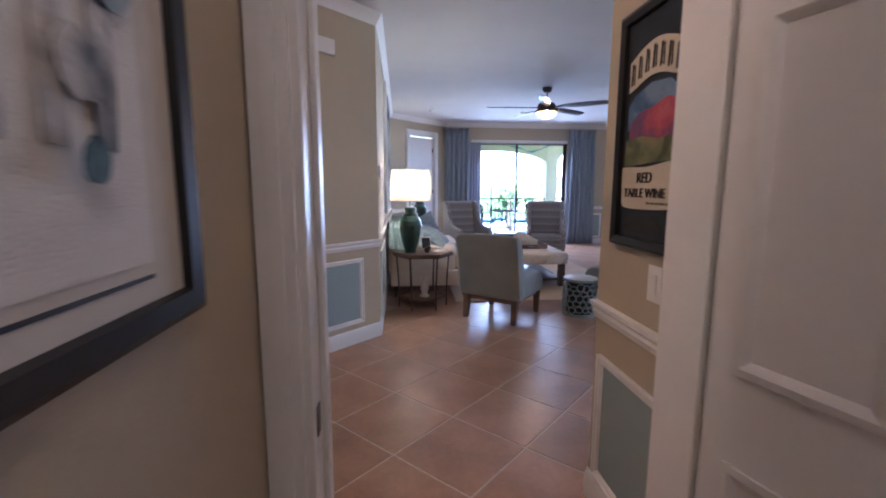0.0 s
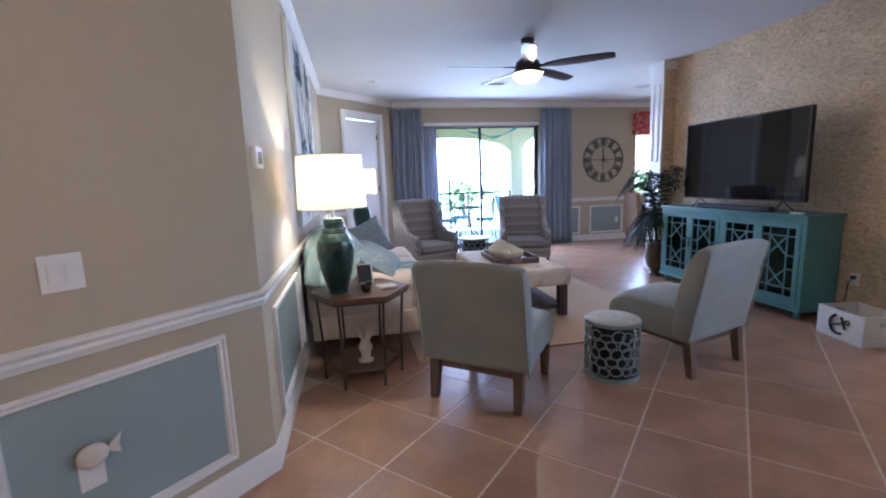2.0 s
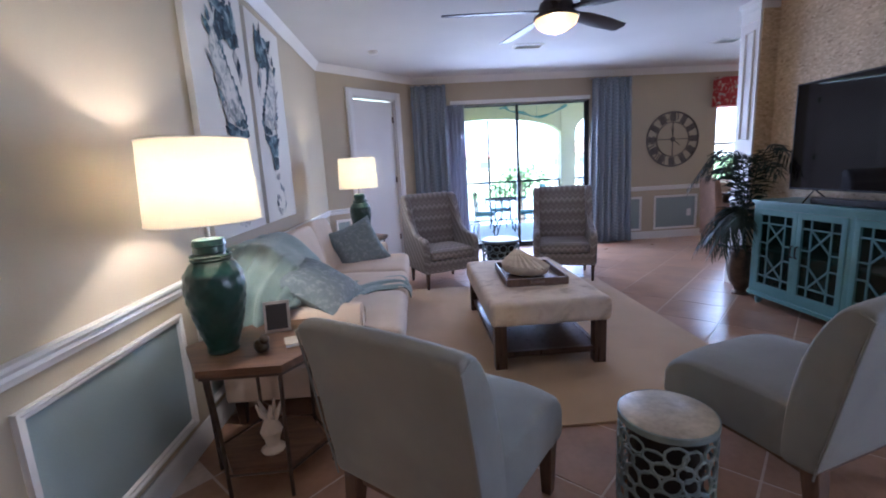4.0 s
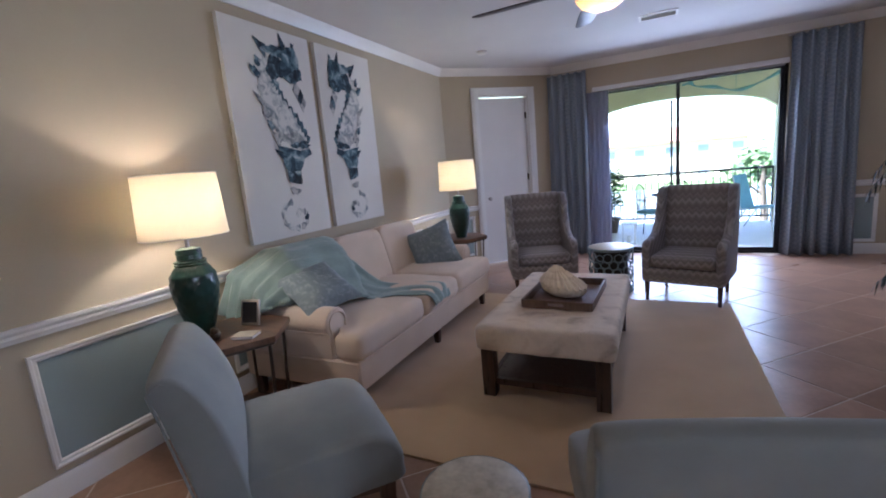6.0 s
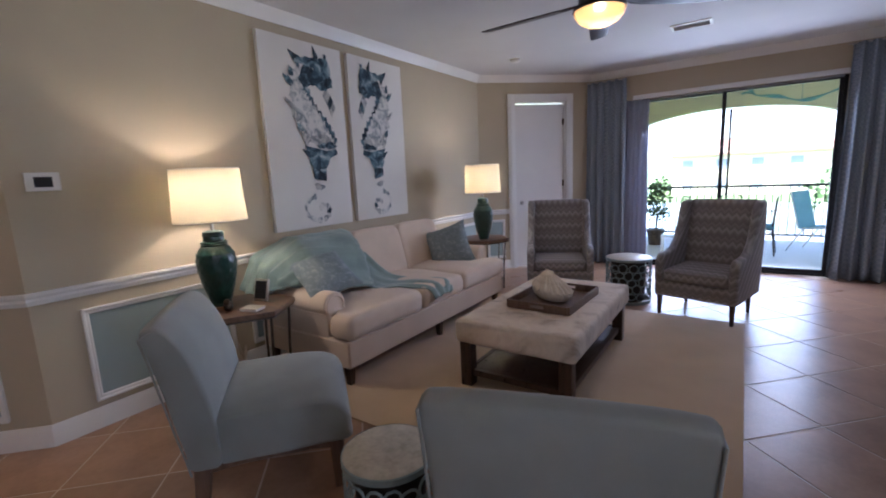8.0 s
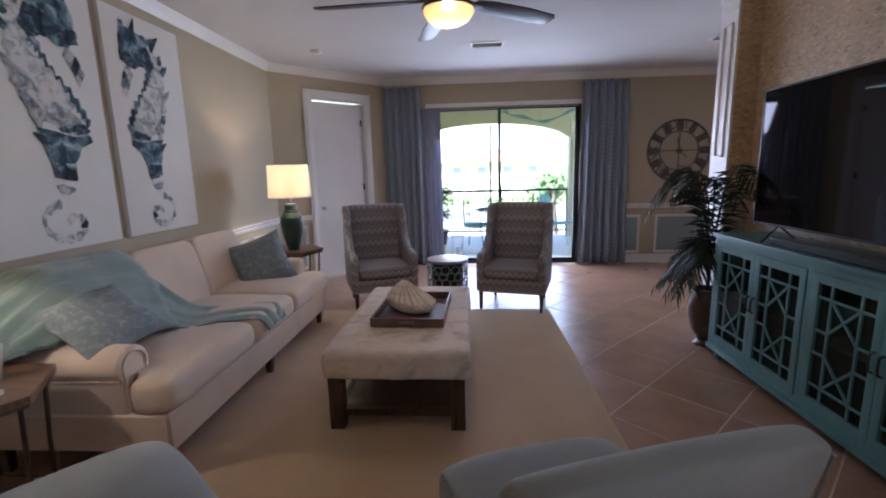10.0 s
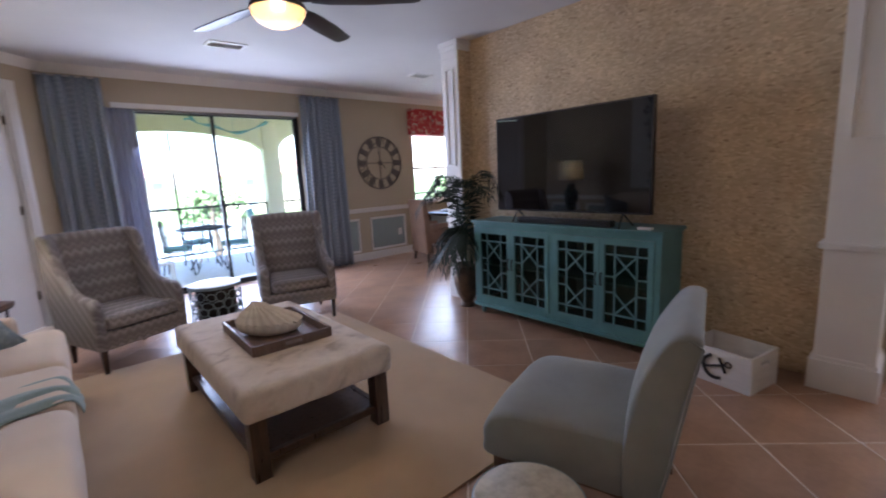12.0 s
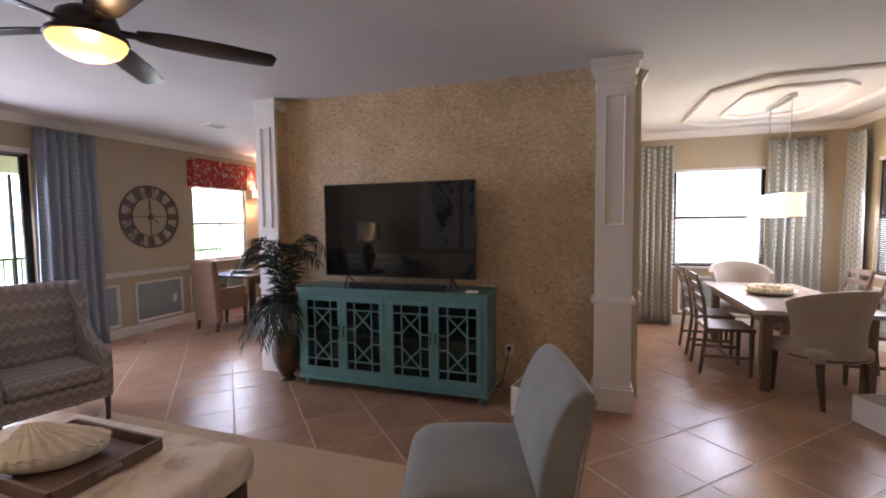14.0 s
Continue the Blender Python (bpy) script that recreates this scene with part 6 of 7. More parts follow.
# ---- white crate with an anchor ----
def crate():
    root = thing("storage_crate", "white wooden crate with a dark anchor on the floor", "crate", pose(4.20, 4.45, 0, 0, 0, -12))
    w, d, h, t = 0.165, 0.205, 0.235, 0.012
    hole = [(w - 0.045, w + 0.035, 0.15, 0.185)]
    part("front_panel", box(-w, -d, 0, -w + t, d, h, 0.002), M_BOXW, root, smooth=30)
    part("back_panel", box(w - t, -d, 0, w, d, h, 0.002), M_BOXW, root, smooth=30)
    for s in (-1, 1):
        bm = wall_mesh((-w + t, 0), (w - t, 0), 0, h, t, [(w - t - 0.05, w - t + 0.05, 0.155, 0.19)])
        part("end_panel", moved(bm, Matrix.Translation((0, s * d + (t if s < 0 else 0), 0))), M_BOXW, root, smooth=30)
    part("floor_board", box(-w + t, -d + t, 0.002, w - t, d - t, 0.014), M_BOXW, root, smooth=False)
    x = -w - 0.006
    tip = Matrix.Translation((0, 0, 0.122)) @ Matrix.Rotation(radians(66), 4, "X") @ Matrix.Translation((0, 0, -0.122))
    anchor = part("anchor", moved(tube([(x, 0.01, 0.06), (x, 0.0, 0.185)], 0.008, 8), tip), M_IRON, root, "dark metal anchor emblem")
    arms = tube([(x, 0.075 * math.sin(t2), 0.115 - 0.07 * math.cos(t2)) for t2 in [radians(a) for a in range(-95, 96, 10)]], 0.011, 8)
    part("anchor_arms", moved(arms, tip), M_IRON, anchor)
    part("anchor_stock", moved(tube([(x, -0.05, 0.165), (x, 0.05, 0.165)], 0.008, 8), tip), M_IRON, anchor)
    ring = tube([(x, 0.018 * math.cos(t2), 0.203 + 0.018 * math.sin(t2)) for t2 in [radians(a) for a in range(0, 360, 30)]], 0.005, 6, closed=True)
    part("anchor_ring", moved(ring, tip), M_IRON, anchor)


crate()


# ---- small fixtures ----
def plate(m, toggles, label, name="light_switch", category="switch", w=0.115, h=0.12):
    root = thing(name, label, category, m)
    part("plate", box(-w / 2, 0, -h / 2, w / 2, 0.006, h / 2, 0.003), M_PLASTIC_W, root, smooth=30)
    for k in range(toggles):
        x = (k - (toggles - 1) / 2) * 0.046
        part("rocker", moved(box(-0.015, 0.005, -0.032, 0.015, 0.010, 0.032, 0.002), Matrix.Translation((x, 0, 0))), M_PLASTIC_W, root, smooth=30)
    return root


plate(along_pose(NEAR_A, NEAR_B, 0.69, 1.115), 2, "white double light switch on the angled wall")
plate(along_pose((0.90, 0.86), (0.90, 1.68), 0.41, 1.055), 1, "white light switch below the wine picture", w=0.075)
outlet_m = along_pose(NEAR_A, NEAR_B, 0.70, 0.42)
ob = plate(outlet_m, 0, "white outlet holding a fish night light", "wall_outlet", "outlet", 0.075, 0.12)
fish = bmesh.new()
superq(0.046, 0.018, 0.040, 0.9, 0.9, 20, 12, (0, 0.034, 0.07), fish)
tailm = prism([(0.034, 0.0), (0.088, 0.045), (0.074, 0.005), (0.084, -0.03)], -0.006, 0.006, bevel=0.002)
moved(tailm, Matrix.Translation((0, 0.034, 0.07)) @ Matrix.Rotation(radians(90), 4, "X"))
fm = merge(fish, tailm)
box(-0.015, 0.004, 0.02, 0.015, 0.03, 0.05, 0.004, bm=fm)
nl = tagged(part("night_light", fm, M_SHELL), "white ceramic night light plugged into the outlet", "night light")
nl.matrix_world = outlet_m @ Matrix.Rotation(radians(180), 4, "Z") @ Matrix.Diagonal((1, -1, 1, 1))
chime = thing("door_chime", "white door chime box high on the wall", "door chime", along_pose(NEAR_A, NEAR_B, 0.55, 2.42))
part("cover", box(-0.10, 0, -0.055, 0.10, 0.045, 0.055, 0.008), M_PLASTIC_W, chime, smooth=30)
th = thing("thermostat", "white wall thermostat with dark display", "thermostat", along_pose(FAR_B, NEAR_A, 8.95 - 4.06, 1.50))
part("case", box(-0.075, 0, -0.05, 0.075, 0.024, 0.05, 0.006), M_PLASTIC_W, th, smooth=30)
part("display", box(-0.04, 0.024, -0.03, 0.04, 0.0255, 0.026), M_BLACK, th, smooth=False)
plate(along_pose((8.0, Y_BACK), FAR_A, 8.0 - 5.74, 0.42), 0, "white outlet in the blue panel", "wall_outlet", "outlet", 0.075, 0.12).location.y -= 0.005
plate(Matrix.Translation((X_TV, 4.78, 0.38)) @ Matrix.Rotation(radians(90), 4, "Z"), 0, "black outlet on the mosaic wall", "wall_outlet", "outlet", 0.075, 0.11)
cord = thing("power_cord", "black power cords hanging behind the crate", "cord")
part("plug", box(X_TV - 0.035, 4.765, 0.385, X_TV - 0.006, 4.795, 0.415, 0.004), M_BLACK, cord)
part("cable", tube(smooth_line([(X_TV - 0.03, 4.78, 0.39), (X_TV - 0.06, 4.79, 0.33), (X_TV - 0.03, 4.82, 0.2), (X_TV - 0.05, 4.86, 0.06), (X_TV - 0.03, 4.95, 0.01)], 24), 0.004, 6), M_BLACK, cord)


def ceiling_vent(x, y, w, d, label):
    root = thing("ceiling_vent", label, "vent", pose(x, y, CEIL), "ceiling vents")
    part("frame", sweep([(-w, -d), (w, -d), (w, d), (-w, d)], [(0, 0), (0, -0.010), (0.022, -0.012), (0.024, 0)], closed=True), M_PLASTIC_W, root, smooth=30)
    # No duct is cut; a black sheet gives its darkness behind the slats.
    part("duct_shade", box(-w + 0.02, -d + 0.02, -0.003, w - 0.02, d - 0.02, -0.001), M_BLACK, root, smooth=False)
    for k in range(7):
        yy = -d + 0.03 + k * (2 * d - 0.06) / 6
        part("slat", moved(box(-w + 0.022, -0.007, -0.001, w - 0.022, 0.007, 0.001), pose(0, yy, -0.007, 35, 0, 0)), M_PLASTIC_W, root, smooth=False)


ceiling_vent(2.55, 8.55, 0.18, 0.10, "white slatted ceiling vent before the curtains")
ceiling_vent(5.15, 8.65, 0.16, 0.10, "white slatted ceiling vent over the nook")
smoke = thing("smoke_detector", "small round white smoke detector on the ceiling", "smoke detector", pose(0.66, 8.52, CEIL))
part("body", lathe([(0.062, 0.0), (0.062, -0.018), (0.045, -0.034), (0.004, -0.038)], 28), M_PLASTIC_W, smoke)
hl = thing("hall_light", "lit flush ceiling light in the hallway", "ceiling light", pose(-0.60, 1.03, CEIL))
part("trim_ring", lathe([(0.10, 0), (0.10, -0.012), (0.08, -0.014), (0.078, 0)], 32, cap=False), M_PLASTIC_W, hl)
part("lens", lathe([(0.078, -0.004), (0.04, -0.010), (0.004, -0.012)], 28, cap=False), M_GLOW, hl)
el = thing("entry_light", "lit flush ceiling light in the entry room", "ceiling light", pose(0.5, -0.6, CEIL))
part("trim_ring", lathe([(0.10, 0), (0.10, -0.012), (0.08, -0.014), (0.078, 0)], 32, cap=False), M_PLASTIC_W, el)
part("lens", lathe([(0.078, -0.004), (0.04, -0.010), (0.004, -0.012)], 28, cap=False), M_GLOW, el)

# on the near end table
co = bmesh.new()
lathe([(0.05, 0.0), (0.055, 0.01), (0.03, 0.03), (0.035, 0.06), (0.05, 0.10), (0.03, 0.15), (0.02, 0.17)], 18, co)
for k in range(5):
    a = radians(72 * k)
    tube([(0.01, 0.01, 0.13), (0.04 * math.cos(a), 0.03 * math.sin(a), 0.19), (0.06 * math.cos(a), 0.03 * math.sin(a), 0.24)], [0.014, 0.012, 0.005], 6, co)
cs = tagged(part("coral_ornament", co, M_SHELL), "white coral ornament on the end table's shelf", "ornament")
cs.matrix_world = pose(0.33, 4.80, 0.13)
pf = thing("photo_frame", "small silver photo frame on the end table", "photo frame", pose(0.36, 4.97, 0.638, 0, 0, 12))
part("frame", moved(box(-0.06, -0.008, 0, 0.06, 0.008, 0.15, 0.004), pose(0, 0, 0.004, -14, 0, 0)), M_NICKEL, pf)
part("photo", moved(box(-0.048, -0.0095, 0.014, 0.048, -0.008, 0.136), pose(0, 0, 0.004, -14, 0, 0)), M_BLACK, pf, smooth=False)
book = thing("small_book", "small pale book lying on the end table", "book", pose(0.50, 4.82, 0.638, 0, 0, 20))
part("pages", box(-0.06, -0.045, 0.002, 0.06, 0.045, 0.016), M_CANVAS, book, smooth=False)
part("cover", box(-0.063, -0.048, 0.016, 0.063, 0.048, 0.019), M_LABEL, book, smooth=False)
frog = bmesh.new()
superq(0.035, 0.028, 0.03, 0.8, 0.8, 16, 10, (0, 0, 0.03), frog)
superq(0.022, 0.02, 0.02, 0.8, 0.8, 14, 8, (0.025, 0, 0.062), frog)
fg = tagged(part("brass_figurine", frog, M_BRASSY), "small brass figurine beside the lamp base", "ornament")
fg.matrix_world = pose(0.36, 4.74, 0.638, 0, 0, -40)


# ---- dining room ----
M_DWOOD = mat("weathered_oak", (0.215, 0.155, 0.115), (0.13, 0.09, 0.066), 5, 0.5, bump=0.2, bump_scale=70, stretch=(1, 8, 8))
M_DTOP = mat("pale_table_lacquer", (0.50, 0.47, 0.45), (0.40, 0.37, 0.35), 4, 0.2, stretch=(1, 6, 1))
M_TAUPE = mat("taupe_upholstery", (0.42, 0.375, 0.325), (0.36, 0.315, 0.27), 5, 0.9, bump=0.4, bump_scale=380, fine=0.2)


def dining_table():
    root = thing("dining_table", "pale topped dining table on wooden legs", "table")
    x0, x1, y0, y1 = 5.12, 7.02, 1.74, 2.72
    part("tabletop", box(x0, y0, 0.71, x1, y1, 0.75, 0.006), M_DTOP, root, smooth=30)
    part("apron", box(x0 + 0.08, y0 + 0.08, 0.62, x1 - 0.08, y1 - 0.08, 0.709), M_DWOOD, root, smooth=False)
    for x in (x0 + 0.12, x1 - 0.12):
        for y in (y0 + 0.12, y1 - 0.12):
            part("leg", box(x - 0.04, y - 0.04, 0, x + 0.04, y + 0.04, 0.62, 0.005), M_DWOOD, root, smooth=30)


dining_table()
bowl = thing("centerpiece", "white beaded centerpiece on the dining table", "ornament", pose(6.1, 2.3, 0.75))
part("dish", lathe([(0.10, 0.0), (0.20, 0.02), (0.24, 0.05), (0.235, 0.052), (0.18, 0.028), (0.01, 0.012)], 30), M_SHELL, bowl)
for k in range(16):
    a = 2 * math.pi * k / 16
    part("bead", superq(0.035, 0.035, 0.03, 1, 1, 10, 6, (0.17 * math.cos(a), 0.17 * math.sin(a), 0.06)), M_SHELL, bowl)


def ladder_chair(m, label):
    root = thing("dining_chair", label, "chair", m, "ladder-back dining chairs")
    part("seat", box(-0.225, -0.22, 0.44, 0.225, 0.21, 0.475, 0.012), M_DWOOD, root)
    for x in (-0.20, 0.20):
        part("front_leg", taper_leg(x, -0.19, 0.44, 0.028, 0.042), M_DWOOD, root)
        part("back_post", tube([(x, 0.25, 0.0), (x, 0.20, 0.45), (x, 0.23, 0.75), (x, 0.30, 1.0)], [0.017, 0.02, 0.018, 0.015], 8), M_DWOOD, root)
        part("side_stretcher", box(x - 0.01, -0.17, 0.17, x + 0.01, 0.22, 0.20), M_DWOOD, root, smooth=False)
    part("stretcher", box(-0.19, -0.01, 0.175, 0.19, 0.015, 0.195), M_DWOOD, root, smooth=False)
    for z, y in ((0.62, 0.215), (0.74, 0.232), (0.86, 0.262), (0.965, 0.292)):
        part("slat", box(-0.19, y - 0.008, z - 0.03, 0.19, y + 0.008, z + 0.03, 0.004), M_DWOOD, root, smooth=30)
    return root


first = ladder_chair(pose(5.78, 2.79, 0, 0, 0, 0), "oak ladder-back chair along the dining table")
for x, y, rz in ((6.42, 2.79, 0), (5.80, 1.66, 180), (6.45, 1.66, 180)):
    copy_thing(first, pose(x, y, 0, 0, 0, rz))


def host_chair(m, label):
    root = thing("host_chair", label, "armchair", m, "upholstered host chairs")
    part("seat", soft(superq(0.27, 0.27, 0.07, 0.4, 0.3, 28, 12, (0, -0.05, 0.43)), 0.004), M_TAUPE, root)
    bm = bmesh.new()
    g = []
    for j in range(13):
        t = j / 12
        row = []
        for i in range(25):
            a = math.pi * (0.02 + 0.96 * i / 24)
            fl = 0.90 + 0.12 * abs(2 * t - 0.7) ** 1.5 + 0.10 * t
            x, y = 0.31 * math.cos(a) * fl, -0.02 + 0.28 * math.sin(a) * fl
            z = 0.40 + 0.58 * t * (0.72 + 0.28 * math.sin(a) ** 0.6)
            row.append((x, y, z))
        g.append(row)
    outer = [[bm.verts.new(p) for p in r] for r in g]
    inner = [[bm.verts.new((p[0] * 0.86, p[1] * 0.86 - 0.004, p[2])) for p in r] for r in g]
    for lay in (outer, inner):
        for a, b in zip(lay, lay[1:]):
            for i in range(24):
                bm.faces.new((a[i], a[i + 1], b[i + 1], b[i]))
    for e in (0, 12):
        for i in range(24):
            bm.faces.new((outer[e][i], outer[e][i + 1], inner[e][i + 1], inner[e][i]))
    for i in (0, 24):
        for a in range(12):
            bm.faces.new((outer[a][i], outer[a + 1][i], inner[a + 1][i], inner[a][i]))
    part("backrest", bm, M_TAUPE, root, smooth=50)
    part("nail_trim", tube([(0.312 * math.cos(t), -0.02 + 0.285 * math.sin(t), 0.41) for t in [math.pi * (0.02 + 0.96 * i / 24) for i in range(25)]], 0.006, 6), M_BRASSY, root)
    for x, y, dy in ((-0.22, -0.26, -0.01), (0.22, -0.26, -0.01), (-0.20, 0.17, 0.05), (0.20, 0.17, 0.05)):
        part("leg", taper_leg(x, y, 0.39, 0.026, 0.045, 0, dy), M_WOOD_D, root, "dark wooden leg")
    return root


host_chair(pose(5.14, 2.21, 0, 0, 0, 111), "taupe upholstered barrel chair at the table's head")
host_chair(pose(7.22, 2.24, 0, 0, 0, -90), "taupe upholstered barrel chair under the window")


def medallion():
    root = thing("ceiling_medallion", "white octagonal ceiling moulding above the dining table", "ceiling moulding", pose(6.36, 2.17, CEIL), kind="structure")
    for hx, hy, cut in ((1.09, 0.83, 0.36), (0.68, 0.46, 0.20)):
        out = [(-hx + cut, -hy), (hx - cut, -hy), (hx, -hy + cut), (hx, hy - cut), (hx - cut, hy), (-hx + cut, hy), (-hx, hy - cut), (-hx, -hy + cut)]
        part("moulding", sweep(out, [(0, 0), (0, -0.022), (0.02, -0.034), (0.045, -0.022), (0.06, -0.018), (0.07, 0)], closed=True), M_TRIM, root, smooth=30)


medallion()


def pendant():
    root = thing("pendant_light", "linear dining pendant with lit glass shades", "pendant light", pose(6.36, 2.17, 0))
    part("canopy", box(-0.30, -0.04, CEIL - 0.035, 0.30, 0.04, CEIL, 0.006), M_NICKEL, root)
    for x in (-0.28, 0.28):
        part("rod", tube([(x, 0, 1.80), (x, 0, CEIL - 0.03)], 0.006, 8), M_NICKEL, root)
    part("frame", tube([(-0.58, -0.10, 1.80), (0.58, -0.10, 1.80), (0.58, 0.10, 1.80), (-0.58, 0.10, 1.80)], 0.006, 6, closed=True), M_NICKEL, root)
    part("crossbar", tube([(-0.58, 0, 1.80), (0.58, 0, 1.80)], 0.008, 8), M_NICKEL, root)
    for k in range(4):
        x = -0.42 + 0.28 * k
        part("glass_shade", lathe([(0.085, 1.56), (0.085, 1.79)], 24, cap=False, at=(x, 0, 0)), M_GLOW, root, "glowing amber glass shade")
    part("lower_frame", tube([(-0.58, -0.10, 1.56), (0.58, -0.10, 1.56), (0.58, 0.10, 1.56), (-0.58, 0.10, 1.56)], 0.006, 6, closed=True), M_NICKEL, root)


pendant()
G = "dining room curtains"
curtain("curtain", (X_EAST - 0.10, 2.96), (X_EAST - 0.10, 3.44), 0.012, 2.60, 6, 0.034, M_CURTAIN_G, "sage lattice dining curtain beside the window", 1.05, group=G)
curtain("curtain", (X_EAST - 0.10, 1.20), (X_EAST - 0.10, 1.80), 0.012, 2.60, 6, 0.034, M_CURTAIN_G, "sage lattice dining curtain at the room corner", 1.05, group=G)
curtain("curtain", (7.30, 0.97), (7.72, 0.97), 0.012, 2.60, 5, 0.034, M_CURTAIN_G, "sage lattice dining curtain beside the south window", 1.05, group=G)
art = thing("dining_picture", "dark framed picture on the dining room wall", "picture")
part("frame", box(5.6, 3.668, 1.35, 6.4, 3.699, 2.15, 0.006), M_WOOD_D, art)
part("image", box(5.65, 3.664, 1.40, 6.35, 3.667, 2.10), M_PGREEN, art, smooth=False)
carton = thing("white_box", "white open-topped box on the dining room floor", "box", pose(4.62, 1.98, 0, 0, 0, 18))
for a in ((-0.2, -0.15, 0, -0.19, 0.15, 0.2), (0.19, -0.15, 0, 0.2, 0.15, 0.2), (-0.19, -0.15, 0, 0.19, -0.14, 0.2), (-0.19, 0.14, 0, 0.19, 0.15, 0.2)):
    part("side", box(*a, 0.002, 1), M_BOXW, carton, smooth=30)
part("bottom", box(-0.19, -0.14, 0.001, 0.19, 0.14, 0.01), M_BOXW, carton, smooth=False)


# ---- nook ----
M_TAN = mat("tan_woven_upholstery", (0.30, 0.19, 0.125), (0.23, 0.145, 0.095), 7, 0.85, bump=0.5, bump_scale=220)
nk = thing("nook_table", "dark wooden nook table under the window", "table")
part("tabletop", box(6.02, 8.95, 0.71, 7.25, 9.85, 0.75, 0.008), M_WOOD_D, nk)
for x in (6.1, 7.17):
    for y in (9.03, 9.77):
        part("leg", box(x - 0.035, y - 0.035, 0, x + 0.035, y + 0.035, 0.71, 0.004), M_WOOD_D, nk)
part("drawer_rail", box(6.14, 9.06, 0.60, 7.13, 9.08, 0.709), M_WOOD_D, nk, smooth=False)
bk = thing("glass_dish", "dark glass dish on the nook table", "dish", pose(6.35, 9.45, 0.75))
part("dish", lathe([(0.06, 0), (0.15, 0.02), (0.18, 0.04), (0.175, 0.044), (0.05, 0.012)], 26), M_IRON, bk)


def parsons_chair(m, label):
    root = thing("parsons_chair", label, "chair", m)
    part("seat", box(-0.25, -0.26, 0.30, 0.25, 0.24, 0.48, 0.02, 3), M_TAN, root)
    part("backrest", slab_x([(0.16, 0.14), (0.16, 0.48), (0.20, 0.80), (0.24, 1.02), (0.30, 1.03), (0.315, 0.98), (0.29, 0.6), (0.27, 0.14)], -0.25, 0.25, 0.015), M_TAN, root)
    for x in (-0.22, 0.22):
        part("arm", box(x - 0.03, -0.22, 0.48, x + 0.03, 0.2, 0.62, 0.012), M_TAN, root)
        part("leg", taper_leg(x, -0.22, 0.30, 0.03, 0.045), M_WOOD_D, root)
        part("leg", taper_leg(x, 0.22, 0.16, 0.03, 0.045, 0, 0.02), M_WOOD_D, root)


parsons_chair(pose(5.78, 9.30, 0, 0, 0, 80), "tan woven armchair at the nook table")
val = thing("window_valance", "red floral fabric valance above the nook window", "valance")
part("front", box(6.06, 10.055, 2.15, 7.42, 10.075, 2.60, 0.004), M_RED, val)
part("side", box(6.06, 10.076, 2.15, 6.08, Y_BACK, 2.60, 0.002, 1), M_RED, val)
part("side", box(7.40, 10.076, 2.15, 7.42, Y_BACK, 2.60, 0.002, 1), M_RED, val)
for k in range(4):
    part("pleat", box(6.22 + 0.32 * k, 10.045, 2.152, 6.26 + 0.32 * k, 10.056, 2.598, 0.004), M_RED, val)
sc = thing("wall_sconce", "small lit amber sconce beside the nook window", "sconce", pose(7.36, 10.0, 2.04))
part("shade", lathe([(0.05, 0.0), (0.06, 0.07), (0.045, 0.13)], 20, cap=False), M_GLOW, sc)
part("arm", tube([(0, 0, 0.02), (0, 0.10, -0.04), (0, 0.19, -0.02)], 0.008, 6), M_BRASSY, sc)


# ---- outside: lanai, railing and the distance ----
M_STUCCO = mat("pale_yellow_stucco", (0.66, 0.60, 0.42), (0.60, 0.54, 0.38), 4, 0.9, bump=0.5, bump_scale=80)
M_PAVER = mat("pale_lanai_tile", (0.62, 0.57, 0.50), (0.54, 0.49, 0.43), 5, 0.5)
M_LAWN = mat("sunlit_lawn", (0.16, 0.24, 0.08), (0.10, 0.17, 0.05), 0.4, 0.95)
M_WATER = mat("pond_water", (0.20, 0.27, 0.30), (0.15, 0.21, 0.24), 0.2, 0.15)
M_FOL = mat("tree_leaves", (0.10, 0.17, 0.05), (0.05, 0.095, 0.03), 3, 0.7, vary=0.2)
M_BARK = mat("tree_bark", (0.16, 0.12, 0.09), (0.09, 0.07, 0.05), 10, 0.9, bump=0.5)
M_AQUA = mat("aqua_sling_fabric", (0.16, 0.33, 0.36), (0.11, 0.25, 0.28), 8, 0.8)
M_ROOF = mat("clay_roof_tile", (0.42, 0.24, 0.17), (0.32, 0.18, 0.12), 1.5, 0.85)
tagged(part("lanai_floor", box(1.0, 10.36, -0.12, 8.4, 13.3, -0.01), M_PAVER, smooth=False), "pale tiled lanai floor behind the sliding door", "floor", kind="structure")
tagged(part("lanai_ceiling", box(0.8, 10.36, 2.72, 5.95, 13.3, 2.86), M_STUCCO, smooth=False), "pale yellow lanai ceiling", "ceiling", kind="structure")
tagged(part("lanai_wall_west", box(0.8, 10.36, -0.1, 0.98, 13.3, 2.72), M_STUCCO, smooth=False), "pale yellow stucco lanai wall", "wall", kind="structure")


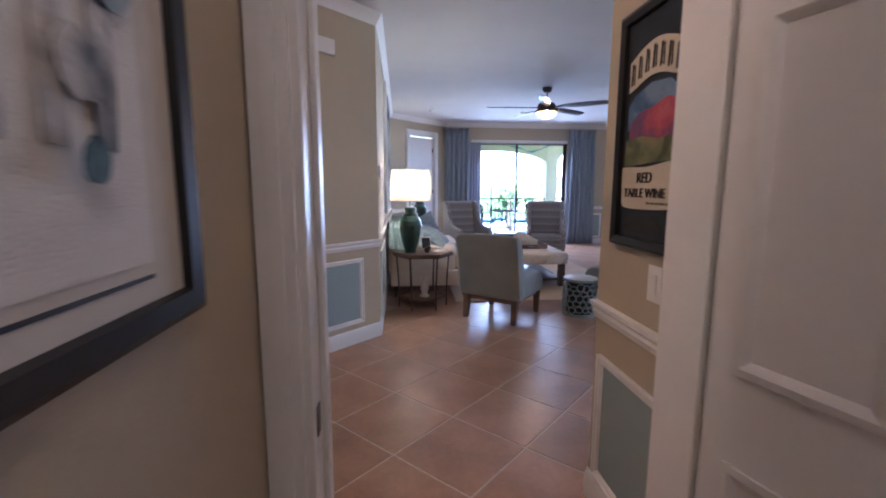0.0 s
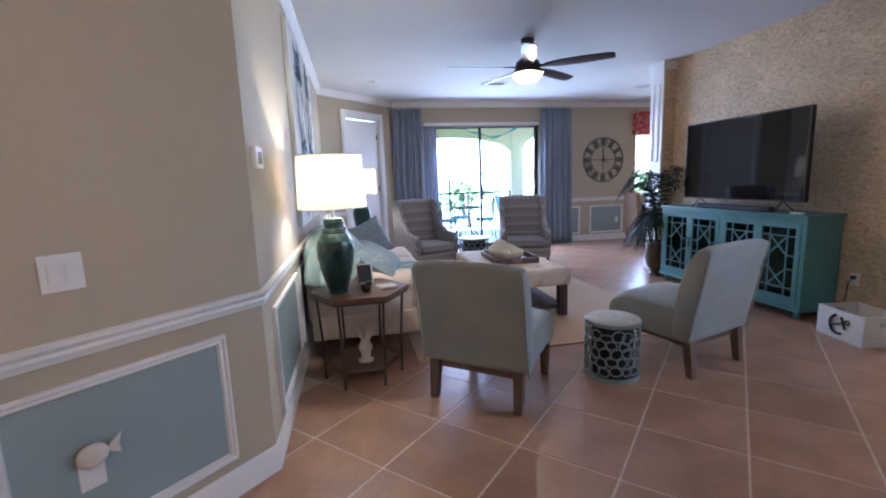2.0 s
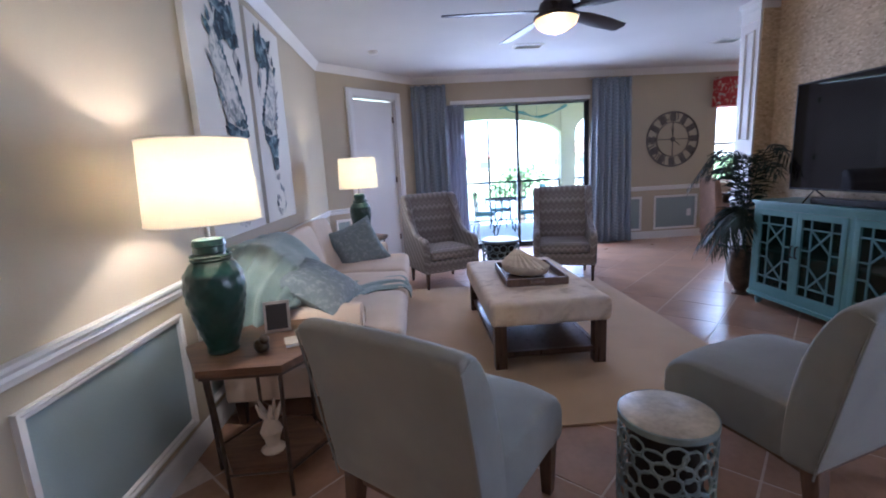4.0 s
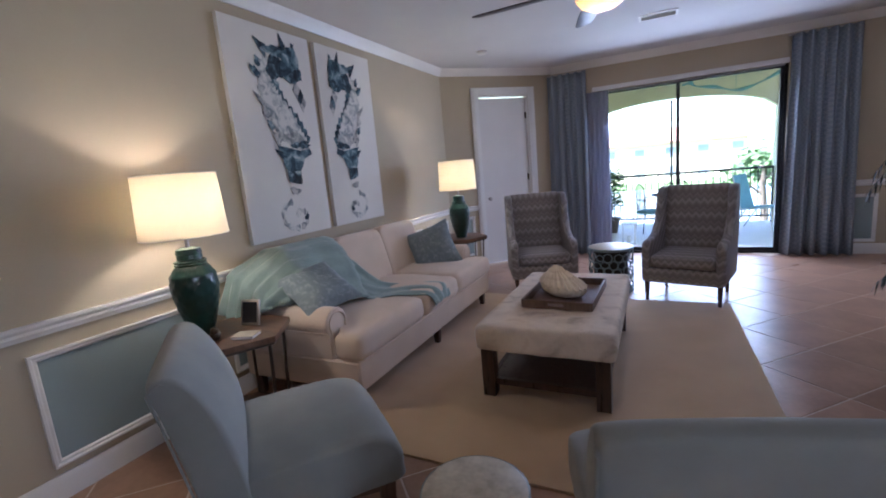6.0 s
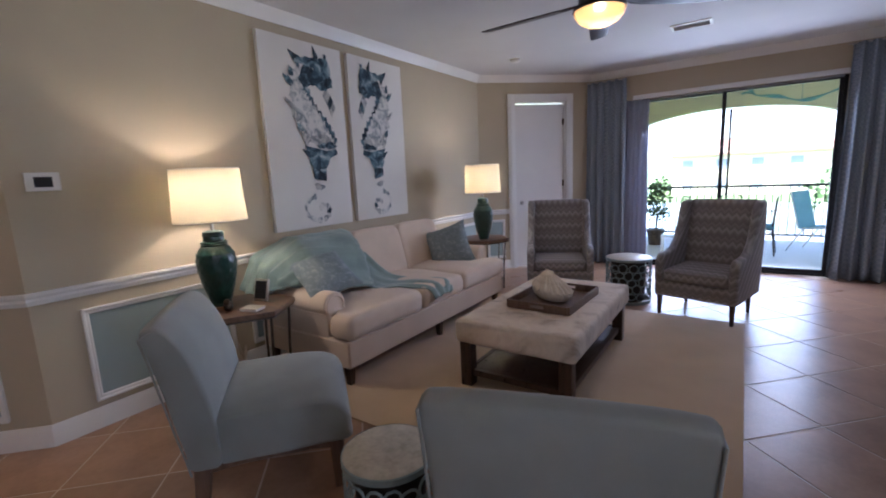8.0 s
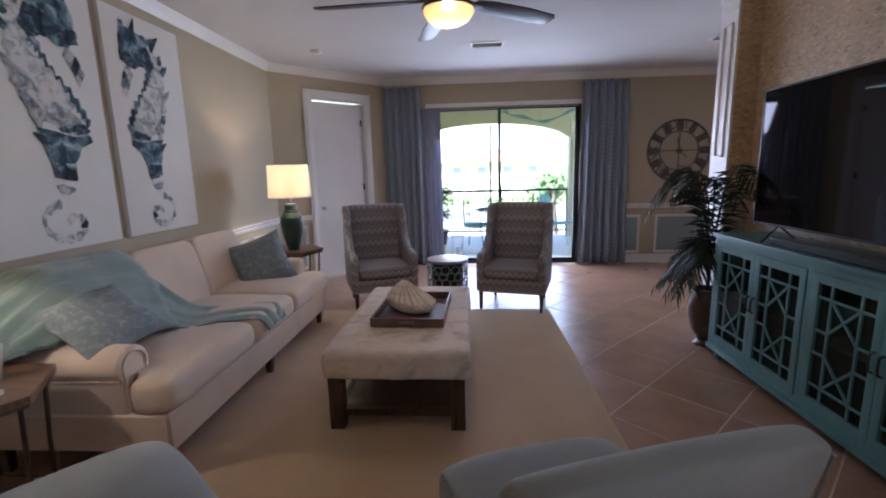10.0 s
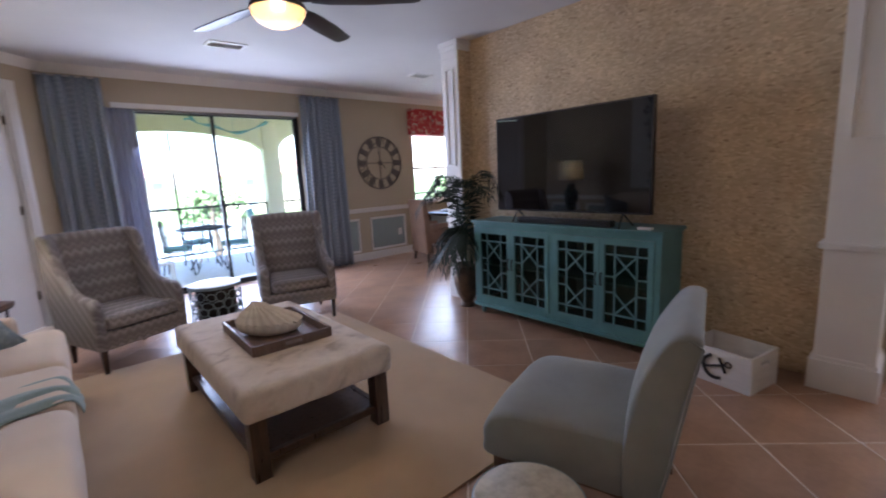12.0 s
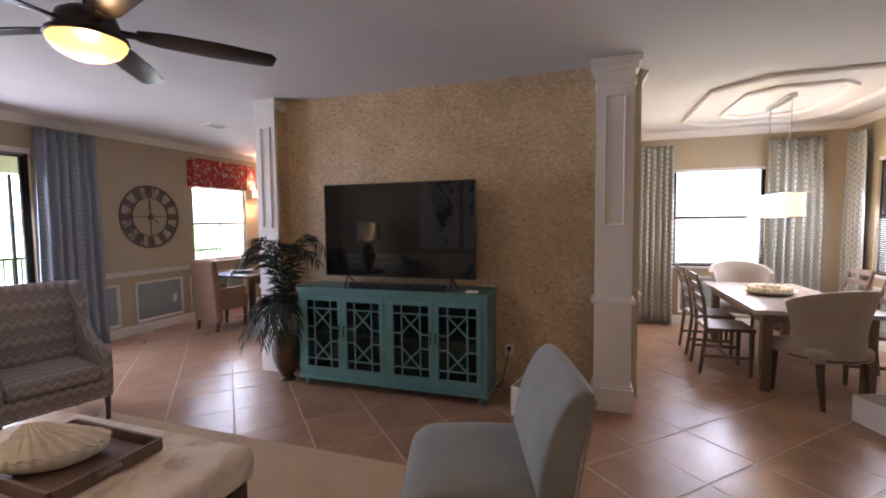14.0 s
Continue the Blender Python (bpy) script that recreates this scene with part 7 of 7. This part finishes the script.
def arch_front(xs, label):
    bm = bmesh.new()
    x0, x1 = xs
    n = 18
    lower, upper = [], []
    for i in range(n + 1):
        t = i / n
        z = 2.08 + 0.34 * math.sqrt(max(0.0, 1 - (2 * t - 1) ** 2)) ** 1.2
        lower.append((x0 + (x1 - x0) * t, z))
        upper.append((x0 + (x1 - x0) * t, 2.72))
    vs = {}
    for k, y in enumerate((13.02, 13.24)):
        vs[k, 0] = [bm.verts.new((x, y, z)) for x, z in lower]
        vs[k, 1] = [bm.verts.new((x, y, z)) for x, z in upper]
        for i in range(n):
            bm.faces.new((vs[k, 0][i], vs[k, 0][i + 1], vs[k, 1][i + 1], vs[k, 1][i]))
    for i in range(n):
        bm.faces.new((vs[0, 0][i], vs[0, 0][i + 1], vs[1, 0][i + 1], vs[1, 0][i]))
    return tagged(part("lanai_arch", bm, M_STUCCO, smooth=30), label, "arch", kind="structure")


arch_front((1.15, 4.45), "pale yellow stucco arch of the lanai")
arch_front((4.78, 5.85), "pale yellow stucco arch of the lanai")
for x0, x1 in ((0.98, 1.15), (4.45, 4.78), (5.85, 6.0)):
    tagged(part("lanai_column", box(x0, 13.0, -0.1, x1, 13.26, 2.72, 0.01), M_STUCCO, smooth=30), "pale yellow stucco lanai column", "column", kind="structure")


def railing(x0, x1, y=13.125, post=True):
    root = thing("railing", "black metal balcony railing of the lanai", "railing", kind="structure")
    part("top_rail", box(x0, y - 0.025, 0.98, x1, y + 0.025, 1.02, 0.004), M_IRON, root)
    part("bottom_rail", box(x0, y - 0.015, 0.10, x1, y + 0.015, 0.13, 0.003), M_IRON, root)
    n = int((x1 - x0) / 0.115)
    me = finish(box(-0.008, -0.008, 0.13, 0.008, 0.008, 0.98), "baluster", M_IRON)
    for k in range(1, n):
        b = new("baluster", me)
        b.parent = root
        b.location = (x0 + k * (x1 - x0) / n, y, 0)
    for x in (x0, x1 - 0.03):
        part("post", box(x, y - 0.015, -0.01, x + 0.03, y + 0.015, 0.98), M_IRON, root, smooth=False)
    if post:
        part("screen_post", box((x0 + x1) / 2 - 0.02, 13.16, 0.0, (x0 + x1) / 2 + 0.02, 13.20, 2.40), M_BRONZE, root, smooth=False)


railing(1.15, 4.45)
railing(4.78, 5.85)
railing(6.05, 8.35, 11.9, False)


def iron_chair(m, label):
    root = thing("patio_chair", label, "chair", m, "black iron patio chairs")
    part("cushion", superq(0.21, 0.20, 0.03, 0.5, 0.3, 20, 8, (0, 0, 0.44)), M_AQUA, root, "aqua seat cushion")
    part("seat_ring", tube([(0.21 * math.cos(t), 0.20 * math.sin(t), 0.405) for t in [2 * math.pi * i / 20 for i in range(20)]], 0.009, 6, closed=True), M_IRON, root)
    for x in (-0.17, 0.17):
        part("leg", tube([(x, -0.15, 0.40), (x * 1.2, -0.20, 0.2), (x * 1.15, -0.22, 0.0)], 0.010, 6), M_IRON, root)
        part("leg", tube([(x, 0.20, 0.85), (x, 0.17, 0.42), (x * 1.15, 0.22, 0.0)], 0.010, 6), M_IRON, root)
        part("arm", tube([(x * 1.25, 0.17, 0.66), (x * 1.4, -0.05, 0.66), (x * 1.3, -0.17, 0.58), (x * 1.1, -0.17, 0.41)], 0.009, 6), M_IRON, root)
    bm = tube(smooth_line([(-0.17, 0.20, 0.82), (-0.10, 0.21, 0.89), (0, 0.215, 0.91), (0.10, 0.21, 0.89), (0.17, 0.20, 0.82)], 14), 0.010, 6)
    for k in range(-2, 3):
        tube(smooth_line([(k * 0.065, 0.18, 0.46), (k * 0.065 + 0.03, 0.19, 0.58), (k * 0.065 - 0.03, 0.20, 0.70), (k * 0.06, 0.21, 0.88)], 12), 0.006, 5, bm)
    part("scroll_back", bm, M_IRON, root)
    return root


iron_chair(pose(2.45, 11.75, -0.01, 0, 0, 70), "black iron patio chair with aqua cushion")
iron_chair(pose(3.30, 11.70, -0.01, 0, 0, -95), "black iron patio chair with aqua cushion")
iron_chair(pose(2.90, 12.45, -0.01, 0, 0, 5), "black iron patio chair with aqua cushion")
pt = thing("patio_table", "round black iron patio table", "table", pose(2.88, 11.8, -0.01))
tp = tube([(0.42 * math.cos(t), 0.42 * math.sin(t), 0.72) for t in [2 * math.pi * i / 32 for i in range(32)]], 0.012, 6, closed=True)
for k in range(-4, 5):
    w = math.sqrt(max(0.01, 0.42 ** 2 - (k * 0.09) ** 2))
    tube([(k * 0.09, -w, 0.72), (k * 0.09, w, 0.72)], 0.006, 5, tp)
    tube([(-w, k * 0.09, 0.72), (w, k * 0.09, 0.72)], 0.006, 5, tp)
part("tabletop", tp, M_IRON, pt)
for k in range(4):
    a = radians(45 + 90 * k)
    part("leg", tube([(0.1 * math.cos(a), 0.1 * math.sin(a), 0.71), (0.12 * math.cos(a), 0.12 * math.sin(a), 0.35), (0.34 * math.cos(a), 0.34 * math.sin(a), 0.0)], 0.012, 6), M_IRON, pt)
lan = thing("lantern", "white wooden lantern on the lanai floor", "lantern", pose(2.12, 11.05, -0.01))
for sx in (-1, 1):
    for sy in (-1, 1):
        part("post", box(sx * 0.09 - 0.012, sy * 0.09 - 0.012, 0, sx * 0.09 + 0.012, sy * 0.09 + 0.012, 0.32), M_TRIM, lan, smooth=False)
part("base", box(-0.11, -0.11, 0, 0.11, 0.11, 0.02), M_TRIM, lan, smooth=False)
part("top", box(-0.11, -0.11, 0.32, 0.11, 0.11, 0.345), M_TRIM, lan, smooth=False)
part("candle", lathe([(0.035, 0.02), (0.035, 0.14)], 16), M_CANVAS, lan)
sl = thing("sling_chair", "aqua sling chair on the lanai", "chair", pose(4.1, 12.2, -0.01, 0, 0, 60))
part("sling", slab_x([(-0.25, 0.42), (0.18, 0.38), (0.32, 0.95), (0.335, 0.945), (0.195, 0.36), (-0.25, 0.40)], -0.24, 0.24, 0.002, 1), M_AQUA, sl)
for x in (-0.25, 0.25):
    part("frame", tube([(x, -0.28, 0.0), (x, -0.24, 0.42), (x, 0.19, 0.375), (x, 0.34, 0.97)], 0.012, 6), M_PLASTIC_W, sl)
    part("leg", tube([(x, 0.34, 0.0), (x, 0.1, 0.40)], 0.012, 6), M_PLASTIC_W, sl)


def leafy_crown(bm, centre, radius, count, size, rnd):
    for _ in range(count):
        d = Vector((rnd.gauss(0, 1), rnd.gauss(0, 1), rnd.gauss(0, 0.8))).normalized() * radius * rnd.uniform(0.35, 1.08)
        p = Vector(centre) + d
        a = Vector((rnd.uniform(-1, 1), rnd.uniform(-1, 1), rnd.uniform(-0.6, 0.6))).normalized() * size * rnd.uniform(0.6, 1.3)
        b = a.orthogonal().normalized() * size * 0.4
        bm.faces.new([bm.verts.new(q) for q in (p, p + a * 0.5 + b, p + a, p + a * 0.5 - b)])


def shrub_pot(x, y, label):
    root = thing("potted_shrub", label, "potted plant", pose(x, y, -0.01))
    part("pot", lathe([(0.11, 0), (0.15, 0.25), (0.165, 0.26), (0.165, 0.29), (0.14, 0.29), (0.13, 0.25)], 24), M_URN, root)
    part("stem", tube([(0, 0, 0.25), (0.02, 0.01, 0.5), (0.0, 0.0, 0.8)], [0.02, 0.016, 0.01], 7), M_BARK, root)
    bm = bmesh.new()
    rnd = random.Random(int(x * 10))
    for cz, r in ((0.62, 0.20), (0.85, 0.24), (1.05, 0.18)):
        leafy_crown(bm, (rnd.uniform(-0.08, 0.08), rnd.uniform(-0.08, 0.08), cz), r, 150, 0.07, rnd)
    part("foliage", bm, M_FOL, root, smooth=False)


shrub_pot(1.75, 12.2, "dark potted shrub on the lanai")
# Invented bar for an unidentified blue-green shape under the lanai ceiling.
gl = thing("lanai_garland", "curved teal bar hung under the lanai ceiling", "ornament")
part("bar", tube(smooth_line([(3.05, 12.5, 2.66), (3.15, 12.5, 2.52), (3.45, 12.5, 2.46), (3.75, 12.5, 2.36), (4.05, 12.5, 2.42), (4.40, 12.5, 2.58)], 30), [0.022 + 0.012 * math.sin(i * 0.7) for i in range(31)], 8), M_AQUA, gl)
part("fork", tube(smooth_line([(3.12, 12.5, 2.55), (3.02, 12.5, 2.58), (2.95, 12.5, 2.56)], 8), 0.018, 7), M_AQUA, gl)
part("hanger", tube([(3.75, 12.5, 2.37), (3.75, 12.5, 2.72)], 0.004, 5), M_AQUA, gl)

tagged(part("ground", box(-600, 13.3, -3.2, 700, 900, -3.0), M_LAWN, smooth=False), "sunlit lawn stretching to the horizon", "ground", kind="structure")
tagged(part("ground", box(8.3, -500, -3.2, 700, 13.29, -3.0), M_LAWN, smooth=False), "sunlit lawn east of the building", "ground", kind="structure")
tagged(part("water", box(-200, 30, -2.99, 200, 62, -2.97), M_WATER, smooth=False), "wide bright pond beyond the lawn", "water", kind="structure")


M_PANE = mat("grey_window_glass", (0.30, 0.33, 0.36), (0.24, 0.27, 0.30), 0.5, 0.2)


def far_house(x, y, w, label):
    root = thing("distant_house", label, "house", pose(x, y, -3.0))
    part("wall", box(-w / 2, -4, 0, w / 2, 4, 5.6), M_STUCCO, root, smooth=False)
    part("roof", prism([(-w / 2 - 0.6, -4.6), (w / 2 + 0.6, -4.6), (w / 2 + 0.6, 4.6), (-w / 2 - 0.6, 4.6)], 5.6, 5.9), M_ROOF, root, smooth=False)
    bm = bmesh.new()
    v = [bm.verts.new(c) for c in ((-w / 2 - 0.6, -4.6, 5.9), (w / 2 + 0.6, -4.6, 5.9), (w / 2 + 0.6, 4.6, 5.9), (-w / 2 - 0.6, 4.6, 5.9), (-w / 2 + 3.5, 0, 8.0), (w / 2 - 3.5, 0, 8.0))]
    for f in ((0, 1, 5, 4), (1, 2, 5), (2, 3, 4, 5), (3, 0, 4)):
        bm.faces.new([v[k] for k in f])
    part("roof_hip", bm, M_ROOF, root, smooth=False)
    for fl in (0.9, 3.6):
        k = 0
        xx = -w / 2 + 1.4
        while xx < w / 2 - 1.5:
            part("window", box(xx, -4.06, fl, xx + 1.3, -4.01, fl + 1.4), M_PANE, root, smooth=False)
            xx += 4.2


far_house(-22, 78, 18, "pale two-storey house across the pond")
far_house(4, 82, 20, "pale two-storey house across the pond")
far_house(32, 80, 18, "pale two-storey house across the pond")


def tree(x, y, h, seed, label, leaves=320):
    root = thing("tree", label, "tree", pose(x, y, -3.0))
    rnd = random.Random(seed)
    part("trunk", tube([(0, 0, 0), (0.1, 0.05, h * 0.3), (0.0, 0.1, h * 0.6), (0.1, 0.0, h * 0.85)], [0.20, 0.16, 0.11, 0.05], 9), M_BARK, root)
    bm = bmesh.new()
    for k in range(7):
        a = rnd.uniform(0, 6.28)
        base = Vector((0.05, 0.05, h * rnd.uniform(0.4, 0.75)))
        tip = base + Vector((math.cos(a), math.sin(a), 0.7)) * h * rnd.uniform(0.15, 0.28)
        part("limb", tube([base, base.lerp(tip, 0.5) + Vector((0, 0, 0.1)), tip], [0.07, 0.05, 0.02], 6), M_BARK, root)
        leafy_crown(bm, tip, h * rnd.uniform(0.12, 0.18), leaves, 0.26, rnd)
    leafy_crown(bm, (0, 0, h * 0.85), h * 0.17, leaves, 0.26, rnd)
    part("crown", bm, M_FOL, root, smooth=False)


tree(6.6, 26.0, 4.6, 3, "sparse leafy tree beyond the lanai railing", 60)
tree(18.5, 3.6, 4.6, 5, "leafy tree outside the dining windows")
tree(15.5, 8.0, 5.2, 6, "leafy tree outside the dining windows")
tree(-9.0, 27.0, 6.0, 7, "leafy tree beside the pond")
# ---- the tiled floor ----
floor = tagged(part("floor", box(-1.2, -1.45, -0.1, 8.1, 10.34, -0.0018), M_GROUT, smooth=False), "glossy tan porcelain floor tiles laid diagonally", "floor", kind="structure")
PITCH, GAP = 0.491, 0.008


def tile_mesh():
    h = (PITCH - GAP) / 2
    bm = bmesh.new()
    lo = [bm.verts.new((x * h, y * h, -0.004)) for x, y in ((-1, -1), (1, -1), (1, 1), (-1, 1))]
    hi = [bm.verts.new((x * (h - 0.002), y * (h - 0.002), 0.0)) for x, y in ((-1, -1), (1, -1), (1, 1), (-1, 1))]
    bm.faces.new(hi)
    for i in range(4):
        bm.faces.new((lo[i], lo[(i + 1) % 4], hi[(i + 1) % 4], hi[i]))
    return bm


def inside(x, y):
    if y < 0.8:
        return -0.25 < x < 1.35 and y > -1.4
    if x < X_SOFA:
        return x > -1.15 and y < 4.2
    if y > 10.3 or x > 8.05:
        return False
    if y - x > 9.3 or x - y > 6.2:
        return False
    return True


tile_me = finish(tile_mesh(), "tile", M_TILE)
spots = []
C0, S0 = 2.71, 7.62
r2 = math.sqrt(2)
for i in range(-14, 20):
    for j in range(-16, 20):
        c, s = C0 + (i + 0.5) * PITCH * r2, S0 + (j + 0.5) * PITCH * r2
        x, y = (s - c) / 2, (s + c) / 2
        if inside(x, y):
            spots.append((math.hypot(x - 2.0, y - 4.2), x, y))
spots.sort()
rest = bmesh.new()
for k, (_, x, y) in enumerate(spots):
    turn = Matrix.Translation((x, y, 0)) @ Matrix.Rotation(radians(45 + 90 * random.randrange(4)), 4, "Z")
    if k < 290:
        t = new("tile", tile_me)
        t.parent = floor
        t.matrix_local = turn
    else:
        merge(rest, moved(tile_mesh(), turn))
tagged(part("tile_field", rest, M_TILE, floor, smooth=False), kind="stuff")
